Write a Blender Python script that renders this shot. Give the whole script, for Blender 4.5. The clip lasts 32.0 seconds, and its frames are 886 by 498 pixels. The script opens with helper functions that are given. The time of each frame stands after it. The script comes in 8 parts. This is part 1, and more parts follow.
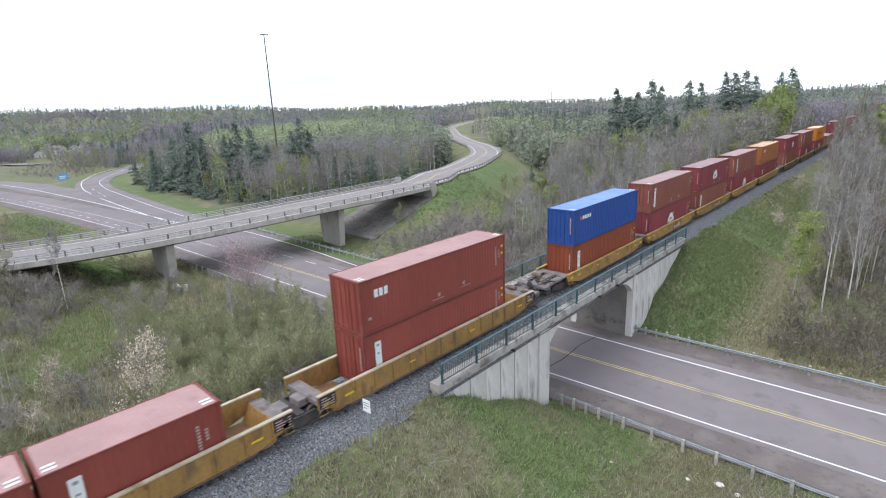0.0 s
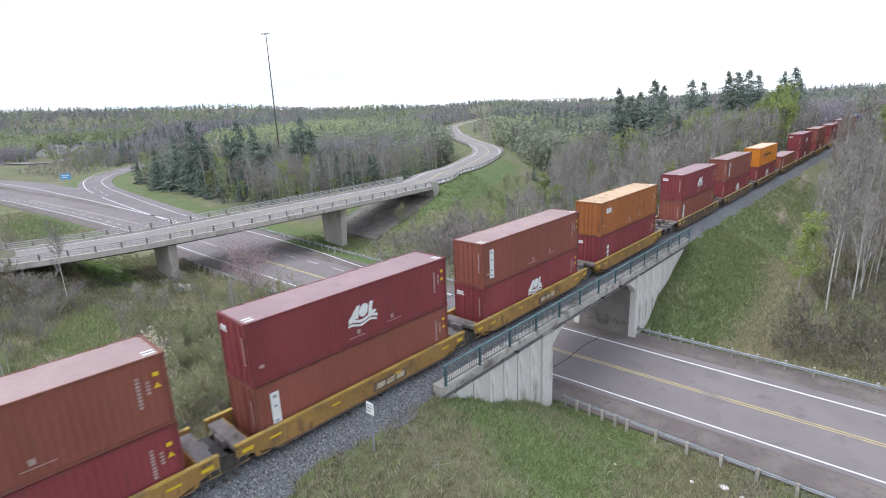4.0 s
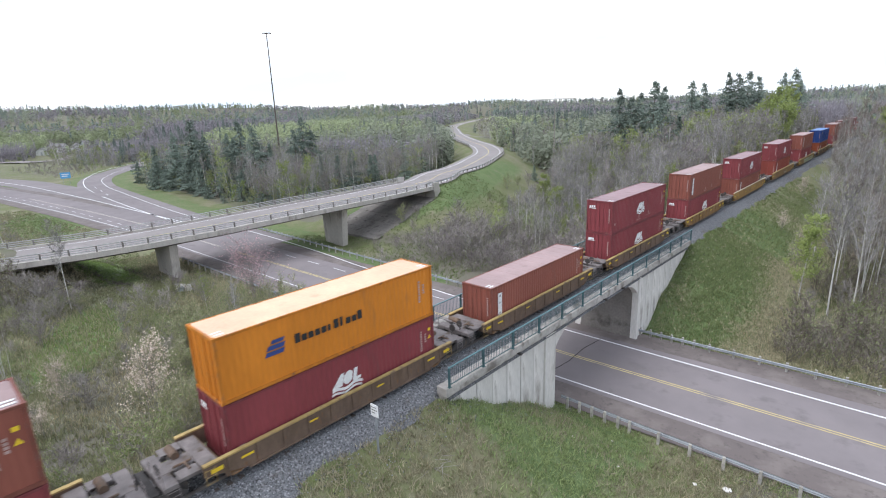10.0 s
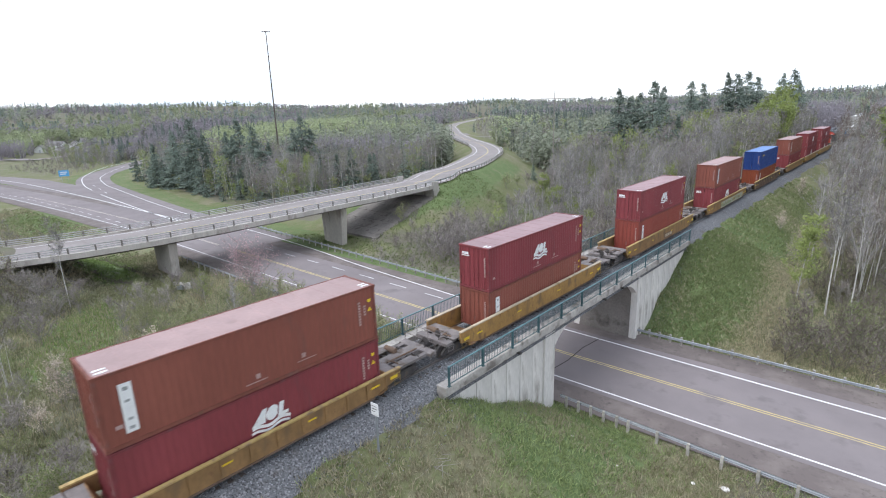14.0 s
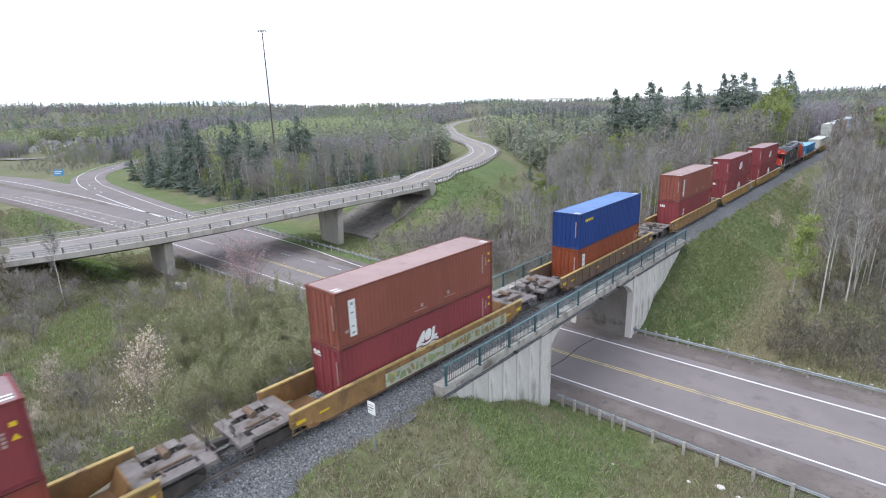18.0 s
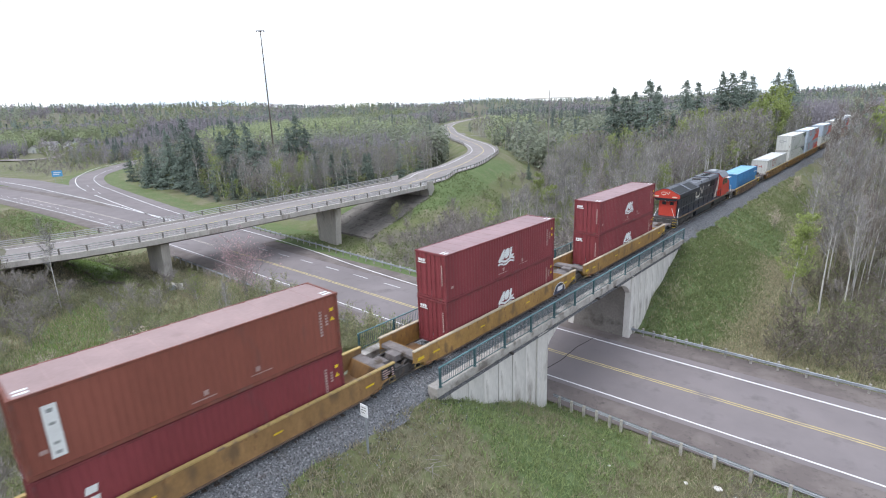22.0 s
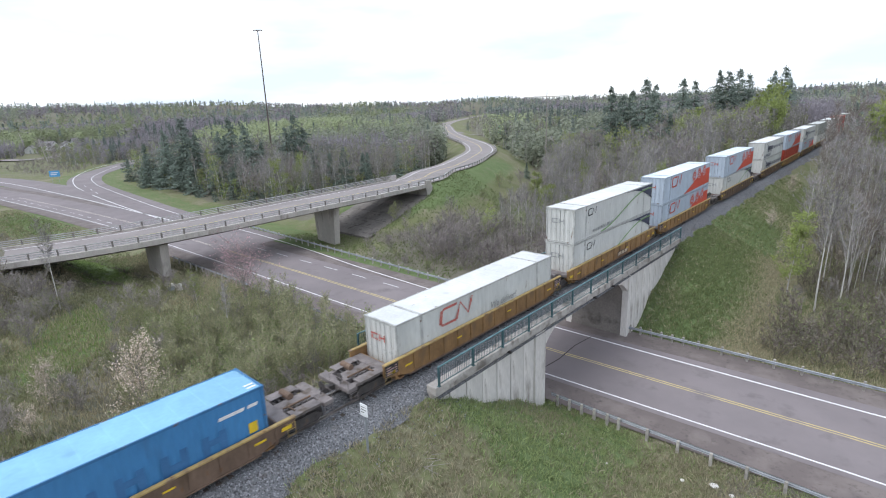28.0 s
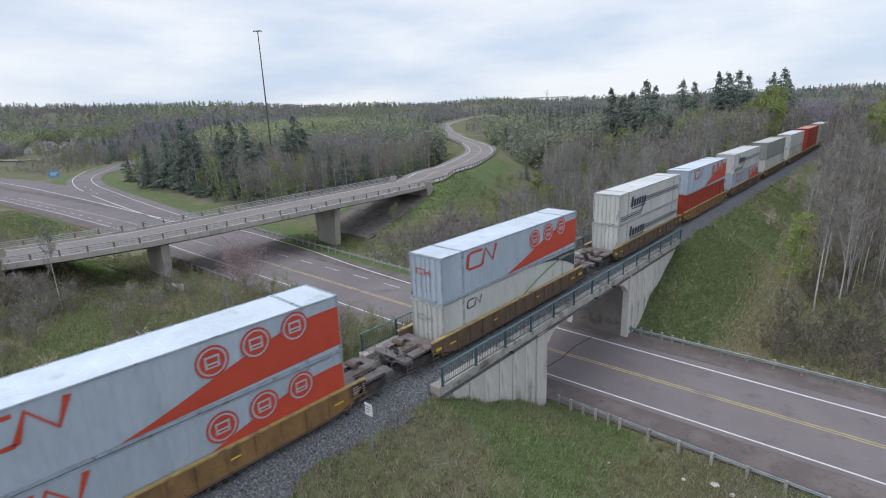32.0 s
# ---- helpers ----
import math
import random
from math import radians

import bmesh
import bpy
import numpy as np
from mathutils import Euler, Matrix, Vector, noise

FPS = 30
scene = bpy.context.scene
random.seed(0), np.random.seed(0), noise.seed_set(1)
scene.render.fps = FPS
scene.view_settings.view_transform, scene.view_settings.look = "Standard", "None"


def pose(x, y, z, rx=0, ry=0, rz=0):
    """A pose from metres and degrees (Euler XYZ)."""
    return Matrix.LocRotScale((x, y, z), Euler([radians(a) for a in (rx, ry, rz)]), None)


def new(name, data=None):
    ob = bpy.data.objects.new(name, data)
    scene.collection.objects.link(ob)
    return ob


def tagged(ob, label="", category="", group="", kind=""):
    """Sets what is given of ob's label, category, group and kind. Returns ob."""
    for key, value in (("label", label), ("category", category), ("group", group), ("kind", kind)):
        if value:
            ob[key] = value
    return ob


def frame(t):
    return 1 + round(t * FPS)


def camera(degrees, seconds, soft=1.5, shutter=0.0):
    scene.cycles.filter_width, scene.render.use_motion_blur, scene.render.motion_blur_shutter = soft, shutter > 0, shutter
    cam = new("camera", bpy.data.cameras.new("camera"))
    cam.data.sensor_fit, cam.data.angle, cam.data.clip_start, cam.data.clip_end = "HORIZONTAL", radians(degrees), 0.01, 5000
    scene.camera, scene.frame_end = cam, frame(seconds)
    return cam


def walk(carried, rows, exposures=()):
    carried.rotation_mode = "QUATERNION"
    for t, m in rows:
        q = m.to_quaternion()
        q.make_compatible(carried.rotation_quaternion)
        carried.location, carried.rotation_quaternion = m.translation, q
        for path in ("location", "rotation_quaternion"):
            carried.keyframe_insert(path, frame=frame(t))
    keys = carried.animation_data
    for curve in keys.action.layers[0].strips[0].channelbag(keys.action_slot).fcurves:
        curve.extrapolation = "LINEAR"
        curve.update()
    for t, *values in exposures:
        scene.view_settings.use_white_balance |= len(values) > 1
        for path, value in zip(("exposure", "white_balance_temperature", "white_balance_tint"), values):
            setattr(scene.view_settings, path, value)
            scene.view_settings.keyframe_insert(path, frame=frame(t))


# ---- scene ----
# World: the railway runs along y at x = 0, rail tops at z = 0; the highway crosses under it along x.
cam = camera(81.65, 32.0, soft=1.05, shutter=0.2)
PATH = [  # seconds, eye x y z, heading left of +y, tilt down, lean
    (0, 20.63, -16.63, 14.12, 43.17, 14.79, -2.14),
    (1, 20.66, -16.65, 14.11, 43.03, 14.83, -2.17),
    (2, 20.65, -16.60, 14.17, 43.11, 14.86, -2.21),
    (3, 20.56, -16.58, 14.22, 43.18, 14.87, -2.24),
    (3.5, 20.49, -16.59, 14.22, 43.26, 14.87, -2.18),
    (5.5, 20.43, -16.60, 14.18, 43.49, 14.91, -2.11),
    (6, 20.41, -16.61, 14.19, 43.48, 14.91, -2.13),
    (7, 20.29, -16.63, 14.26, 43.39, 14.92, -2.02),
    (8, 20.22, -16.66, 14.36, 43.33, 14.91, -1.95),
    (9, 20.26, -16.66, 14.35, 43.36, 14.89, -1.97),
    (10, 20.25, -16.75, 14.34, 43.27, 14.90, -1.93),
    (11, 20.26, -16.78, 14.42, 43.18, 14.93, -1.87),
    (12, 20.25, -16.77, 14.49, 43.16, 14.95, -1.84),
    (13, 20.29, -16.82, 14.48, 43.16, 14.99, -1.77),
    (14, 20.24, -16.86, 14.38, 43.12, 15.00, -1.71),
    (14.5, 20.24, -16.87, 14.35, 43.11, 15.01, -1.69),
    (16.5, 20.24, -16.95, 14.32, 42.89, 15.01, -1.64),
    (17, 20.25, -16.94, 14.32, 42.85, 15.02, -1.64),
    (18, 20.25, -16.89, 14.33, 42.72, 15.01, -1.59),
    (19, 20.28, -16.79, 14.30, 42.71, 14.99, -1.59),
    (20, 20.32, -16.69, 14.33, 42.71, 15.00, -1.64),
    (21, 20.33, -16.57, 14.31, 42.73, 15.02, -1.72),
    (22, 20.33, -16.48, 14.30, 42.74, 15.05, -1.78),
    (23, 20.32, -16.46, 14.37, 42.71, 15.11, -1.81),
    (24, 20.38, -16.40, 14.45, 42.61, 15.15, -1.83),
    (25, 20.47, -16.40, 14.48, 42.57, 15.12, -1.87),
    (25.5, 20.49, -16.41, 14.47, 42.57, 15.12, -1.88),
    (27.5, 20.51, -16.58, 14.48, 42.58, 15.20, -1.97),
    (28, 20.47, -16.63, 14.46, 42.55, 15.20, -1.93),
    (29, 20.43, -16.75, 14.40, 42.52, 15.19, -1.90),
    (30, 20.41, -16.82, 14.42, 42.43, 15.20, -1.88),
    (31, 20.40, -16.93, 14.47, 42.40, 15.19, -1.84),
    (32, 20.43, -16.95, 14.53, 42.43, 15.13, -1.85),
]
walk(cam, [(t, pose(x, y, z, 90 - tilt, 0, head) @ pose(0, 0, 0, 0, 0, lean)) for t, x, y, z, head, tilt, lean in PATH],
     exposures=[(0, 0.56), (6.2, 0.56), (7, 0.49), (7.8, 0.56), (10, 0.56), (10.6, 0.42), (11.2, 0.40), (12, 0.54), (13, 0.58), (24, 0.58), (26, 0.50), (28, 0.41), (30, 0.28), (31, 0.08), (32, -0.12)])

# ---- light: bright overcast ----
SUN_UP, SUN_TURN = radians(52), radians(200)
world = bpy.data.worlds.new("overcast_sky")
scene.world = world
world.use_nodes = True
wn, wl = world.node_tree.nodes, world.node_tree.links
wn.clear()
w_out, w_bg = wn.new("ShaderNodeOutputWorld"), wn.new("ShaderNodeBackground")
w_sky = wn.new("ShaderNodeTexSky")
w_sky.sky_type, w_sky.sun_disc, w_sky.sun_elevation, w_sky.sun_rotation = "NISHITA", False, SUN_UP, SUN_TURN
w_gain = wn.new("ShaderNodeMix")
w_gain.data_type, w_gain.blend_type = "RGBA", "MULTIPLY"
w_gain.inputs[0].default_value = 1.0
w_gain.inputs[7].default_value = (0.11, 0.11, 0.11, 1)
w_tc, w_map, w_noise, w_ramp = (wn.new(k) for k in ("ShaderNodeTexCoord", "ShaderNodeMapping", "ShaderNodeTexNoise", "ShaderNodeValToRGB"))
w_map.inputs["Scale"].default_value = (1.2, 1.2, 5.0)
w_noise.inputs["Scale"].default_value, w_noise.inputs["Detail"].default_value = 2.2, 5
w_ramp.color_ramp.elements[0].position, w_ramp.color_ramp.elements[0].color = 0.36, (0.70, 0.82, 1.02, 1)
w_ramp.color_ramp.elements[1].position, w_ramp.color_ramp.elements[1].color = 0.62, (1.02, 1.07, 1.15, 1)
w_mix = wn.new("ShaderNodeMix")
w_mix.data_type = "RGBA"
w_mix.inputs[0].default_value = 0.88
wl.new(w_tc.outputs["Generated"], w_map.inputs["Vector"])
wl.new(w_map.outputs["Vector"], w_noise.inputs["Vector"])
wl.new(w_noise.outputs["Fac"], w_ramp.inputs["Fac"])
wl.new(w_sky.outputs["Color"], w_gain.inputs[6])
wl.new(w_gain.outputs[2], w_mix.inputs[6])
wl.new(w_ramp.outputs["Color"], w_mix.inputs[7])
wl.new(w_mix.outputs[2], w_bg.inputs["Color"])
w_bg.inputs["Strength"].default_value = 1.0
wl.new(w_bg.outputs[0], w_out.inputs["Surface"])
sun = new("sun", bpy.data.lights.new("sun", "SUN"))
sun.data.energy, sun.data.angle, sun.data.color = 1.4, radians(40), (0.985, 0.99, 1.01)
sun.matrix_world = pose(0, 0, 80, 90 - math.degrees(SUN_UP), 0, 180 - math.degrees(SUN_TURN))


# ---- materials ----
def mat(name, base, rough=0.7, metal=0.0, var=0.25, scale=1.5, fine=0.12, fscale=30.0, bump=0.0, bscale=60.0, stain=None, stain_at=0.58, stain_scale=0.8, spec=0.4, jitter=0.0, stretch=(1, 1, 1), spots=None):
    """Principled material: base colour varied at two scales, optional stains, bump and per-object jitter."""
    m = bpy.data.materials.new(name)
    m.use_nodes = True
    n, l = m.node_tree.nodes, m.node_tree.links
    p = n["Principled BSDF"]
    p.inputs["Roughness"].default_value, p.inputs["Metallic"].default_value = rough, metal
    p.inputs["Specular IOR Level"].default_value = spec
    tc, mp = n.new("ShaderNodeTexCoord"), n.new("ShaderNodeMapping")
    mp.inputs["Scale"].default_value = stretch
    l.new(tc.outputs["Object"], mp.inputs["Vector"])

    def noise_node(sc, detail=4.0):
        q = n.new("ShaderNodeTexNoise")
        q.inputs["Scale"].default_value, q.inputs["Detail"].default_value = sc, detail
        l.new(mp.outputs["Vector"], q.inputs["Vector"])
        return q

    def mult(colour, fac_out, amount):
        mr = n.new("ShaderNodeMapRange")
        mr.inputs["From Min"].default_value, mr.inputs["From Max"].default_value = 0.25, 0.75
        mr.inputs["To Min"].default_value, mr.inputs["To Max"].default_value = 1 - amount, 1 + amount
        l.new(fac_out, mr.inputs["Value"])
        mx = n.new("ShaderNodeVectorMath")
        mx.operation = "SCALE"
        if isinstance(colour, tuple):
            mx.inputs[0].default_value = colour
        else:
            l.new(colour, mx.inputs[0])
        l.new(mr.outputs["Result"], mx.inputs["Scale"])
        return mx.outputs["Vector"]

    c = mult(tuple(base), noise_node(scale).outputs["Fac"], var)
    if fine:
        c = mult(c, noise_node(fscale, 2.0).outputs["Fac"], fine)
    if jitter:
        oi = n.new("ShaderNodeObjectInfo")
        mr = n.new("ShaderNodeMapRange")
        mr.inputs["To Min"].default_value, mr.inputs["To Max"].default_value = 1 - jitter, 1 + jitter
        l.new(oi.outputs["Random"], mr.inputs["Value"])
        mx = n.new("ShaderNodeVectorMath")
        mx.operation = "SCALE"
        l.new(c, mx.inputs[0])
        l.new(mr.outputs["Result"], mx.inputs["Scale"])
        c = mx.outputs["Vector"]
    if stain:
        q = noise_node(stain_scale, 6.0)
        r = n.new("ShaderNodeValToRGB")
        r.color_ramp.elements[0].position, r.color_ramp.elements[1].position = stain_at, min(1.0, stain_at + 0.14)
        l.new(q.outputs["Fac"], r.inputs["Fac"])
        mx = n.new("ShaderNodeMix")
        mx.data_type = "RGBA"
        l.new(r.outputs["Color"], mx.inputs[0])
        l.new(c, mx.inputs[6])
        mx.inputs[7].default_value = (*stain, 1)
        c = mx.outputs[2]
    for spot, at, sc in spots or ():
        q = noise_node(sc, 5.0)
        r = n.new("ShaderNodeMapRange")
        r.inputs["From Min"].default_value, r.inputs["From Max"].default_value = at, at + 0.06
        r.inputs["To Max"].default_value = 0.85
        l.new(q.outputs["Fac"], r.inputs["Value"])
        mx = n.new("ShaderNodeMix")
        mx.data_type = "RGBA"
        l.new(r.outputs["Result"], mx.inputs[0])
        l.new(c, mx.inputs[6])
        mx.inputs[7].default_value = (*spot, 1)
        c = mx.outputs[2]
    l.new(c, p.inputs["Base Color"])
    if bump:
        b = n.new("ShaderNodeBump")
        b.inputs["Strength"].default_value, b.inputs["Distance"].default_value = bump, 0.02
        l.new(noise_node(bscale, 3.0).outputs["Fac"], b.inputs["Height"])
        l.new(b.outputs["Normal"], p.inputs["Normal"])
    return m


def layered(name, cols, scales, rough=0.9, bump=0.5, bscale=8.0, bdist=0.1, zones=()):
    """Ground-like material: colours laid over one another by noise masks (colour, low edge, high edge); zones: further stacks, each where a named attribute of the mesh says so."""
    m = bpy.data.materials.new(name)
    m.use_nodes = True
    n, l = m.node_tree.nodes, m.node_tree.links
    p = n["Principled BSDF"]
    p.inputs["Roughness"].default_value = rough
    p.inputs["Specular IOR Level"].default_value = 0.15
    tc = n.new("ShaderNodeTexCoord")

    def stack(cols, scales):
        c = None
        for (col, lo, hi), sc in zip(cols, scales):
            if c is None:
                c = n.new("ShaderNodeRGB").outputs[0]
                c.default_value = (*col, 1)
                continue
            q = n.new("ShaderNodeTexNoise")
            q.inputs["Scale"].default_value, q.inputs["Detail"].default_value, q.inputs["Roughness"].default_value = sc, 6, 0.62
            l.new(tc.outputs["Object"], q.inputs["Vector"])
            r = n.new("ShaderNodeMapRange")
            r.inputs["From Min"].default_value, r.inputs["From Max"].default_value = lo, hi
            l.new(q.outputs["Fac"], r.inputs["Value"])
            mx = n.new("ShaderNodeMix")
            mx.data_type = "RGBA"
            l.new(r.outputs["Result"], mx.inputs[0])
            l.new(c, mx.inputs[6])
            mx.inputs[7].default_value = (*col, 1)
            c = mx.outputs[2]
        return c

    c = stack(cols, scales)
    for attr, zcols, zscales in zones:
        at, q, ad, r, mx = n.new("ShaderNodeAttribute"), n.new("ShaderNodeTexNoise"), n.new("ShaderNodeMath"), n.new("ShaderNodeMapRange"), n.new("ShaderNodeMix")
        at.attribute_name = attr
        q.inputs["Scale"].default_value, q.inputs["Detail"].default_value = 0.9, 7
        l.new(tc.outputs["Object"], q.inputs["Vector"])
        l.new(at.outputs["Fac"], ad.inputs[0])
        l.new(q.outputs["Fac"], ad.inputs[1])
        r.inputs["From Min"].default_value, r.inputs["From Max"].default_value = 0.86, 1.14
        l.new(ad.outputs[0], r.inputs["Value"])
        mx.data_type = "RGBA"
        l.new(r.outputs["Result"], mx.inputs[0])
        l.new(c, mx.inputs[6])
        l.new(stack(zcols, zscales), mx.inputs[7])
        c = mx.outputs[2]
    l.new(c, p.inputs["Base Color"])
    q = n.new("ShaderNodeTexNoise")
    q.inputs["Scale"].default_value, q.inputs["Detail"].default_value = bscale, 5
    l.new(tc.outputs["Object"], q.inputs["Vector"])
    b = n.new("ShaderNodeBump")
    b.inputs["Strength"].default_value, b.inputs["Distance"].default_value = bump, bdist
    l.new(q.outputs["Fac"], b.inputs["Height"])
    l.new(b.outputs["Normal"], p.inputs["Normal"])
    return m


M = {}
MEADOW = [((0.15, 0.165, 0.078), 0, 1), ((0.225, 0.205, 0.14), 0.45, 0.64), ((0.11, 0.155, 0.052), 0.54, 0.68), ((0.18, 0.17, 0.115), 0.50, 0.72), ((0.09, 0.10, 0.055), 0.58, 0.74)], [1, 0.16, 0.09, 1.3, 6.0]
LUSH = [((0.122, 0.165, 0.07), 0, 1), ((0.15, 0.19, 0.088), 0.45, 0.65), ((0.195, 0.185, 0.12), 0.57, 0.74), ((0.075, 0.125, 0.035), 0.54, 0.7)], [1, 0.5, 0.35, 5.0]
M["ground"] = layered("rough_ground", [((0.155, 0.145, 0.112), 0, 1), ((0.13, 0.145, 0.078), 0.47, 0.64), ((0.185, 0.165, 0.135), 0.52, 0.7), ((0.09, 0.085, 0.066), 0.60, 0.8)], [1, 0.05, 0.7, 4.0], bscale=5, bump=0.8, zones=[("meadow", *MEADOW), ("lush", *LUSH)])
M["ballast"] = layered("ballast_stone", [((0.155, 0.158, 0.168), 0, 1), ((0.32, 0.32, 0.335), 0.50, 0.64), ((0.05, 0.05, 0.052), 0.50, 0.64), ((0.12, 0.10, 0.085), 0.55, 0.8)], [1, 9.0, 11.0, 0.6], bscale=14, bump=1.0, bdist=0.06)
M["asphalt"] = layered("worn_asphalt", [((0.205, 0.18, 0.185), 0, 1), ((0.245, 0.215, 0.22), 0.42, 0.65), ((0.16, 0.14, 0.142), 0.55, 0.75), ((0.23, 0.205, 0.205), 0.5, 0.8)], [1, 0.12, 0.5, 30.0], rough=0.8, bscale=60, bump=0.25, bdist=0.01)
M["asphalt_shoulder"] = layered("asphalt_shoulder", [((0.16, 0.135, 0.13), 0, 1), ((0.21, 0.18, 0.17), 0.45, 0.62), ((0.11, 0.095, 0.09), 0.55, 0.75)], [1, 0.4, 2.5], rough=0.85, bscale=40, bump=0.4, bdist=0.01)
M["deck"] = layered("overpass_paving", [((0.25, 0.225, 0.22), 0, 1), ((0.30, 0.27, 0.265), 0.45, 0.65), ((0.19, 0.17, 0.165), 0.55, 0.75)], [1, 0.2, 1.2], rough=0.85, bscale=40, bump=0.2, bdist=0.01)
M["concrete"] = mat("weathered_concrete", (0.63, 0.60, 0.57), 0.9, var=0.12, scale=0.5, fine=0.10, fscale=7, bump=0.3, bscale=20, stain=(0.33, 0.30, 0.27), stain_at=0.60, stain_scale=0.9, stretch=(1, 1, 0.3), spec=0.2, jitter=0.06, spots=(((0.24, 0.21, 0.18), 0.68, 2.2),))
M["concrete_warm"] = mat("warm_grey_concrete", (0.47, 0.435, 0.40), 0.9, var=0.16, scale=0.5, fine=0.10, fscale=7, bump=0.3, bscale=20, stain=(0.27, 0.24, 0.215), stain_at=0.56, stain_scale=0.8, stretch=(1, 1, 0.3), spec=0.2, jitter=0.06)
M["concrete_mid"] = mat("grimy_concrete", (0.40, 0.375, 0.35), 0.9, var=0.25, scale=0.6, fine=0.15, fscale=6, bump=0.3, bscale=20, stain=(0.17, 0.15, 0.135), stain_at=0.52, stain_scale=0.9, spec=0.2)
# darker, stained concrete; under the decks its dark tone also stands for shade
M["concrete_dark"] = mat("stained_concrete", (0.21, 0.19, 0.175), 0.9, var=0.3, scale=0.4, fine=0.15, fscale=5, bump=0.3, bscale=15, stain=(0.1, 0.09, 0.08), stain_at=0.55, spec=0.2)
M["joint"] = mat("dark_joint", (0.05, 0.045, 0.042), 0.95, var=0.2)
M["teal"] = mat("teal_paint", (0.05, 0.11, 0.125), 0.5, 0.1, var=0.3, scale=2, stain=(0.12, 0.09, 0.06), stain_at=0.66, stain_scale=3)
M["teal_light"] = mat("teal_top_paint", (0.13, 0.245, 0.27), 0.5, 0.1, var=0.25, scale=2)
M["galv"] = mat("galvanised_steel", (0.32, 0.34, 0.365), 0.5, 0.35, var=0.2, scale=1.5, stain=(0.22, 0.2, 0.18), stain_at=0.64, stain_scale=1.5)
M["post_wood"] = mat("weathered_post", (0.36, 0.34, 0.31), 0.9, var=0.25, scale=4, jitter=0.15)
M["white_line"] = mat("white_road_paint", (0.70, 0.69, 0.695), 0.75, var=0.12, scale=1, fine=0.15, fscale=12, stain=(0.36, 0.33, 0.33), stain_at=0.62, stain_scale=2.2)
M["pale_line"] = mat("worn_pale_road_paint", (0.50, 0.45, 0.39), 0.75, var=0.12, scale=1, fine=0.15, fscale=12, stain=(0.30, 0.26, 0.24), stain_at=0.56, stain_scale=0.5)
M["yellow_line"] = mat("yellow_road_paint", (0.56, 0.455, 0.21), 0.75, var=0.12, scale=1, fine=0.15, fscale=12, stain=(0.30, 0.26, 0.23), stain_at=0.54, stain_scale=0.5)
M["rail_steel"] = mat("rail_steel", (0.28, 0.25, 0.23), 0.35, 0.8, var=0.15)
M["rust"] = mat("rusty_rail_web", (0.12, 0.065, 0.04), 0.85, 0.2, var=0.3)
M["tie"] = mat("creosoted_timber", (0.075, 0.06, 0.05), 0.95, var=0.3, scale=5, bump=0.4, bscale=25, jitter=0.3)
M["dark_steel"] = mat("grimy_dark_steel", (0.08, 0.072, 0.07), 0.75, 0.3, var=0.35, scale=2, stain=(0.12, 0.085, 0.06), stain_at=0.6, stain_scale=2)
M["grey_steel"] = mat("dusty_grey_steel", (0.21, 0.185, 0.18), 0.75, 0.2, var=0.3, scale=2, stain=(0.1, 0.075, 0.055), stain_at=0.55, stain_scale=1.5)
GRIME = (((0.10, 0.07, 0.045), 0.66, 1.1), ((0.17, 0.085, 0.04), 0.63, 4.0))
M["yellow_steel"] = mat("yellow_wagon_paint", (0.34, 0.195, 0.063), 0.65, var=0.25, scale=0.9, fine=0.15, fscale=9, stain=(0.19, 0.115, 0.055), stain_at=0.52, stain_scale=1.4, stretch=(1, 1, 0.5), jitter=0.12, spots=GRIME)
M["brown_steel"] = mat("dirty_brown_wagon_paint", (0.15, 0.10, 0.072), 0.75, var=0.28, scale=0.9, fine=0.15, fscale=8, stain=(0.115, 0.075, 0.05), stain_at=0.54, stain_scale=1.2, stretch=(1, 1, 0.5), jitter=0.12, spots=GRIME)
M["ochre_steel"] = mat("ochre_wagon_paint", (0.27, 0.155, 0.065), 0.7, var=0.28, scale=0.9, fine=0.15, fscale=8, stain=(0.17, 0.105, 0.055), stain_at=0.52, stain_scale=1.2, stretch=(1, 1, 0.5), jitter=0.12, spots=GRIME)
M["chord_pale"] = mat("worn_yellow_edge", (0.42, 0.30, 0.12), 0.7, var=0.3, scale=1.5, stain=(0.22, 0.15, 0.10), stain_at=0.52, stain_scale=1.5, jitter=0.15, spots=GRIME)
M["chord_tan"] = mat("dusty_tan_edge", (0.47, 0.39, 0.29), 0.75, var=0.2, scale=1.5, stain=(0.3, 0.22, 0.13), stain_at=0.56, stain_scale=1.2)
M["chord_bright"] = mat("yellow_edge", (0.44, 0.29, 0.075), 0.65, var=0.25, scale=1.2, stain=(0.24, 0.17, 0.09), stain_at=0.52, stain_scale=0.7, spots=GRIME)
M["rust_floor"] = mat("rusty_wagon_floor", (0.20, 0.115, 0.06), 0.9, var=0.3, scale=1.2, stain=(0.3, 0.26, 0.22), stain_at=0.6)
M["white_mark"] = mat("white_marking_paint", (0.72, 0.72, 0.72), 0.6, var=0.1, scale=2, stain=(0.5, 0.42, 0.4), stain_at=0.66, stain_scale=3)
M["pale_mark"] = mat("faded_stencil_paint", (0.42, 0.29, 0.27), 0.7, var=0.2, scale=5)
M["yellow_mark"] = mat("yellow_label", (0.70, 0.48, 0.03), 0.6, var=0.1)
M["black_mark"] = mat("black_label", (0.025, 0.025, 0.028), 0.6, var=0.2)
M["blue_mark"] = mat("dark_blue_marking", (0.03, 0.06, 0.22), 0.6, var=0.15)
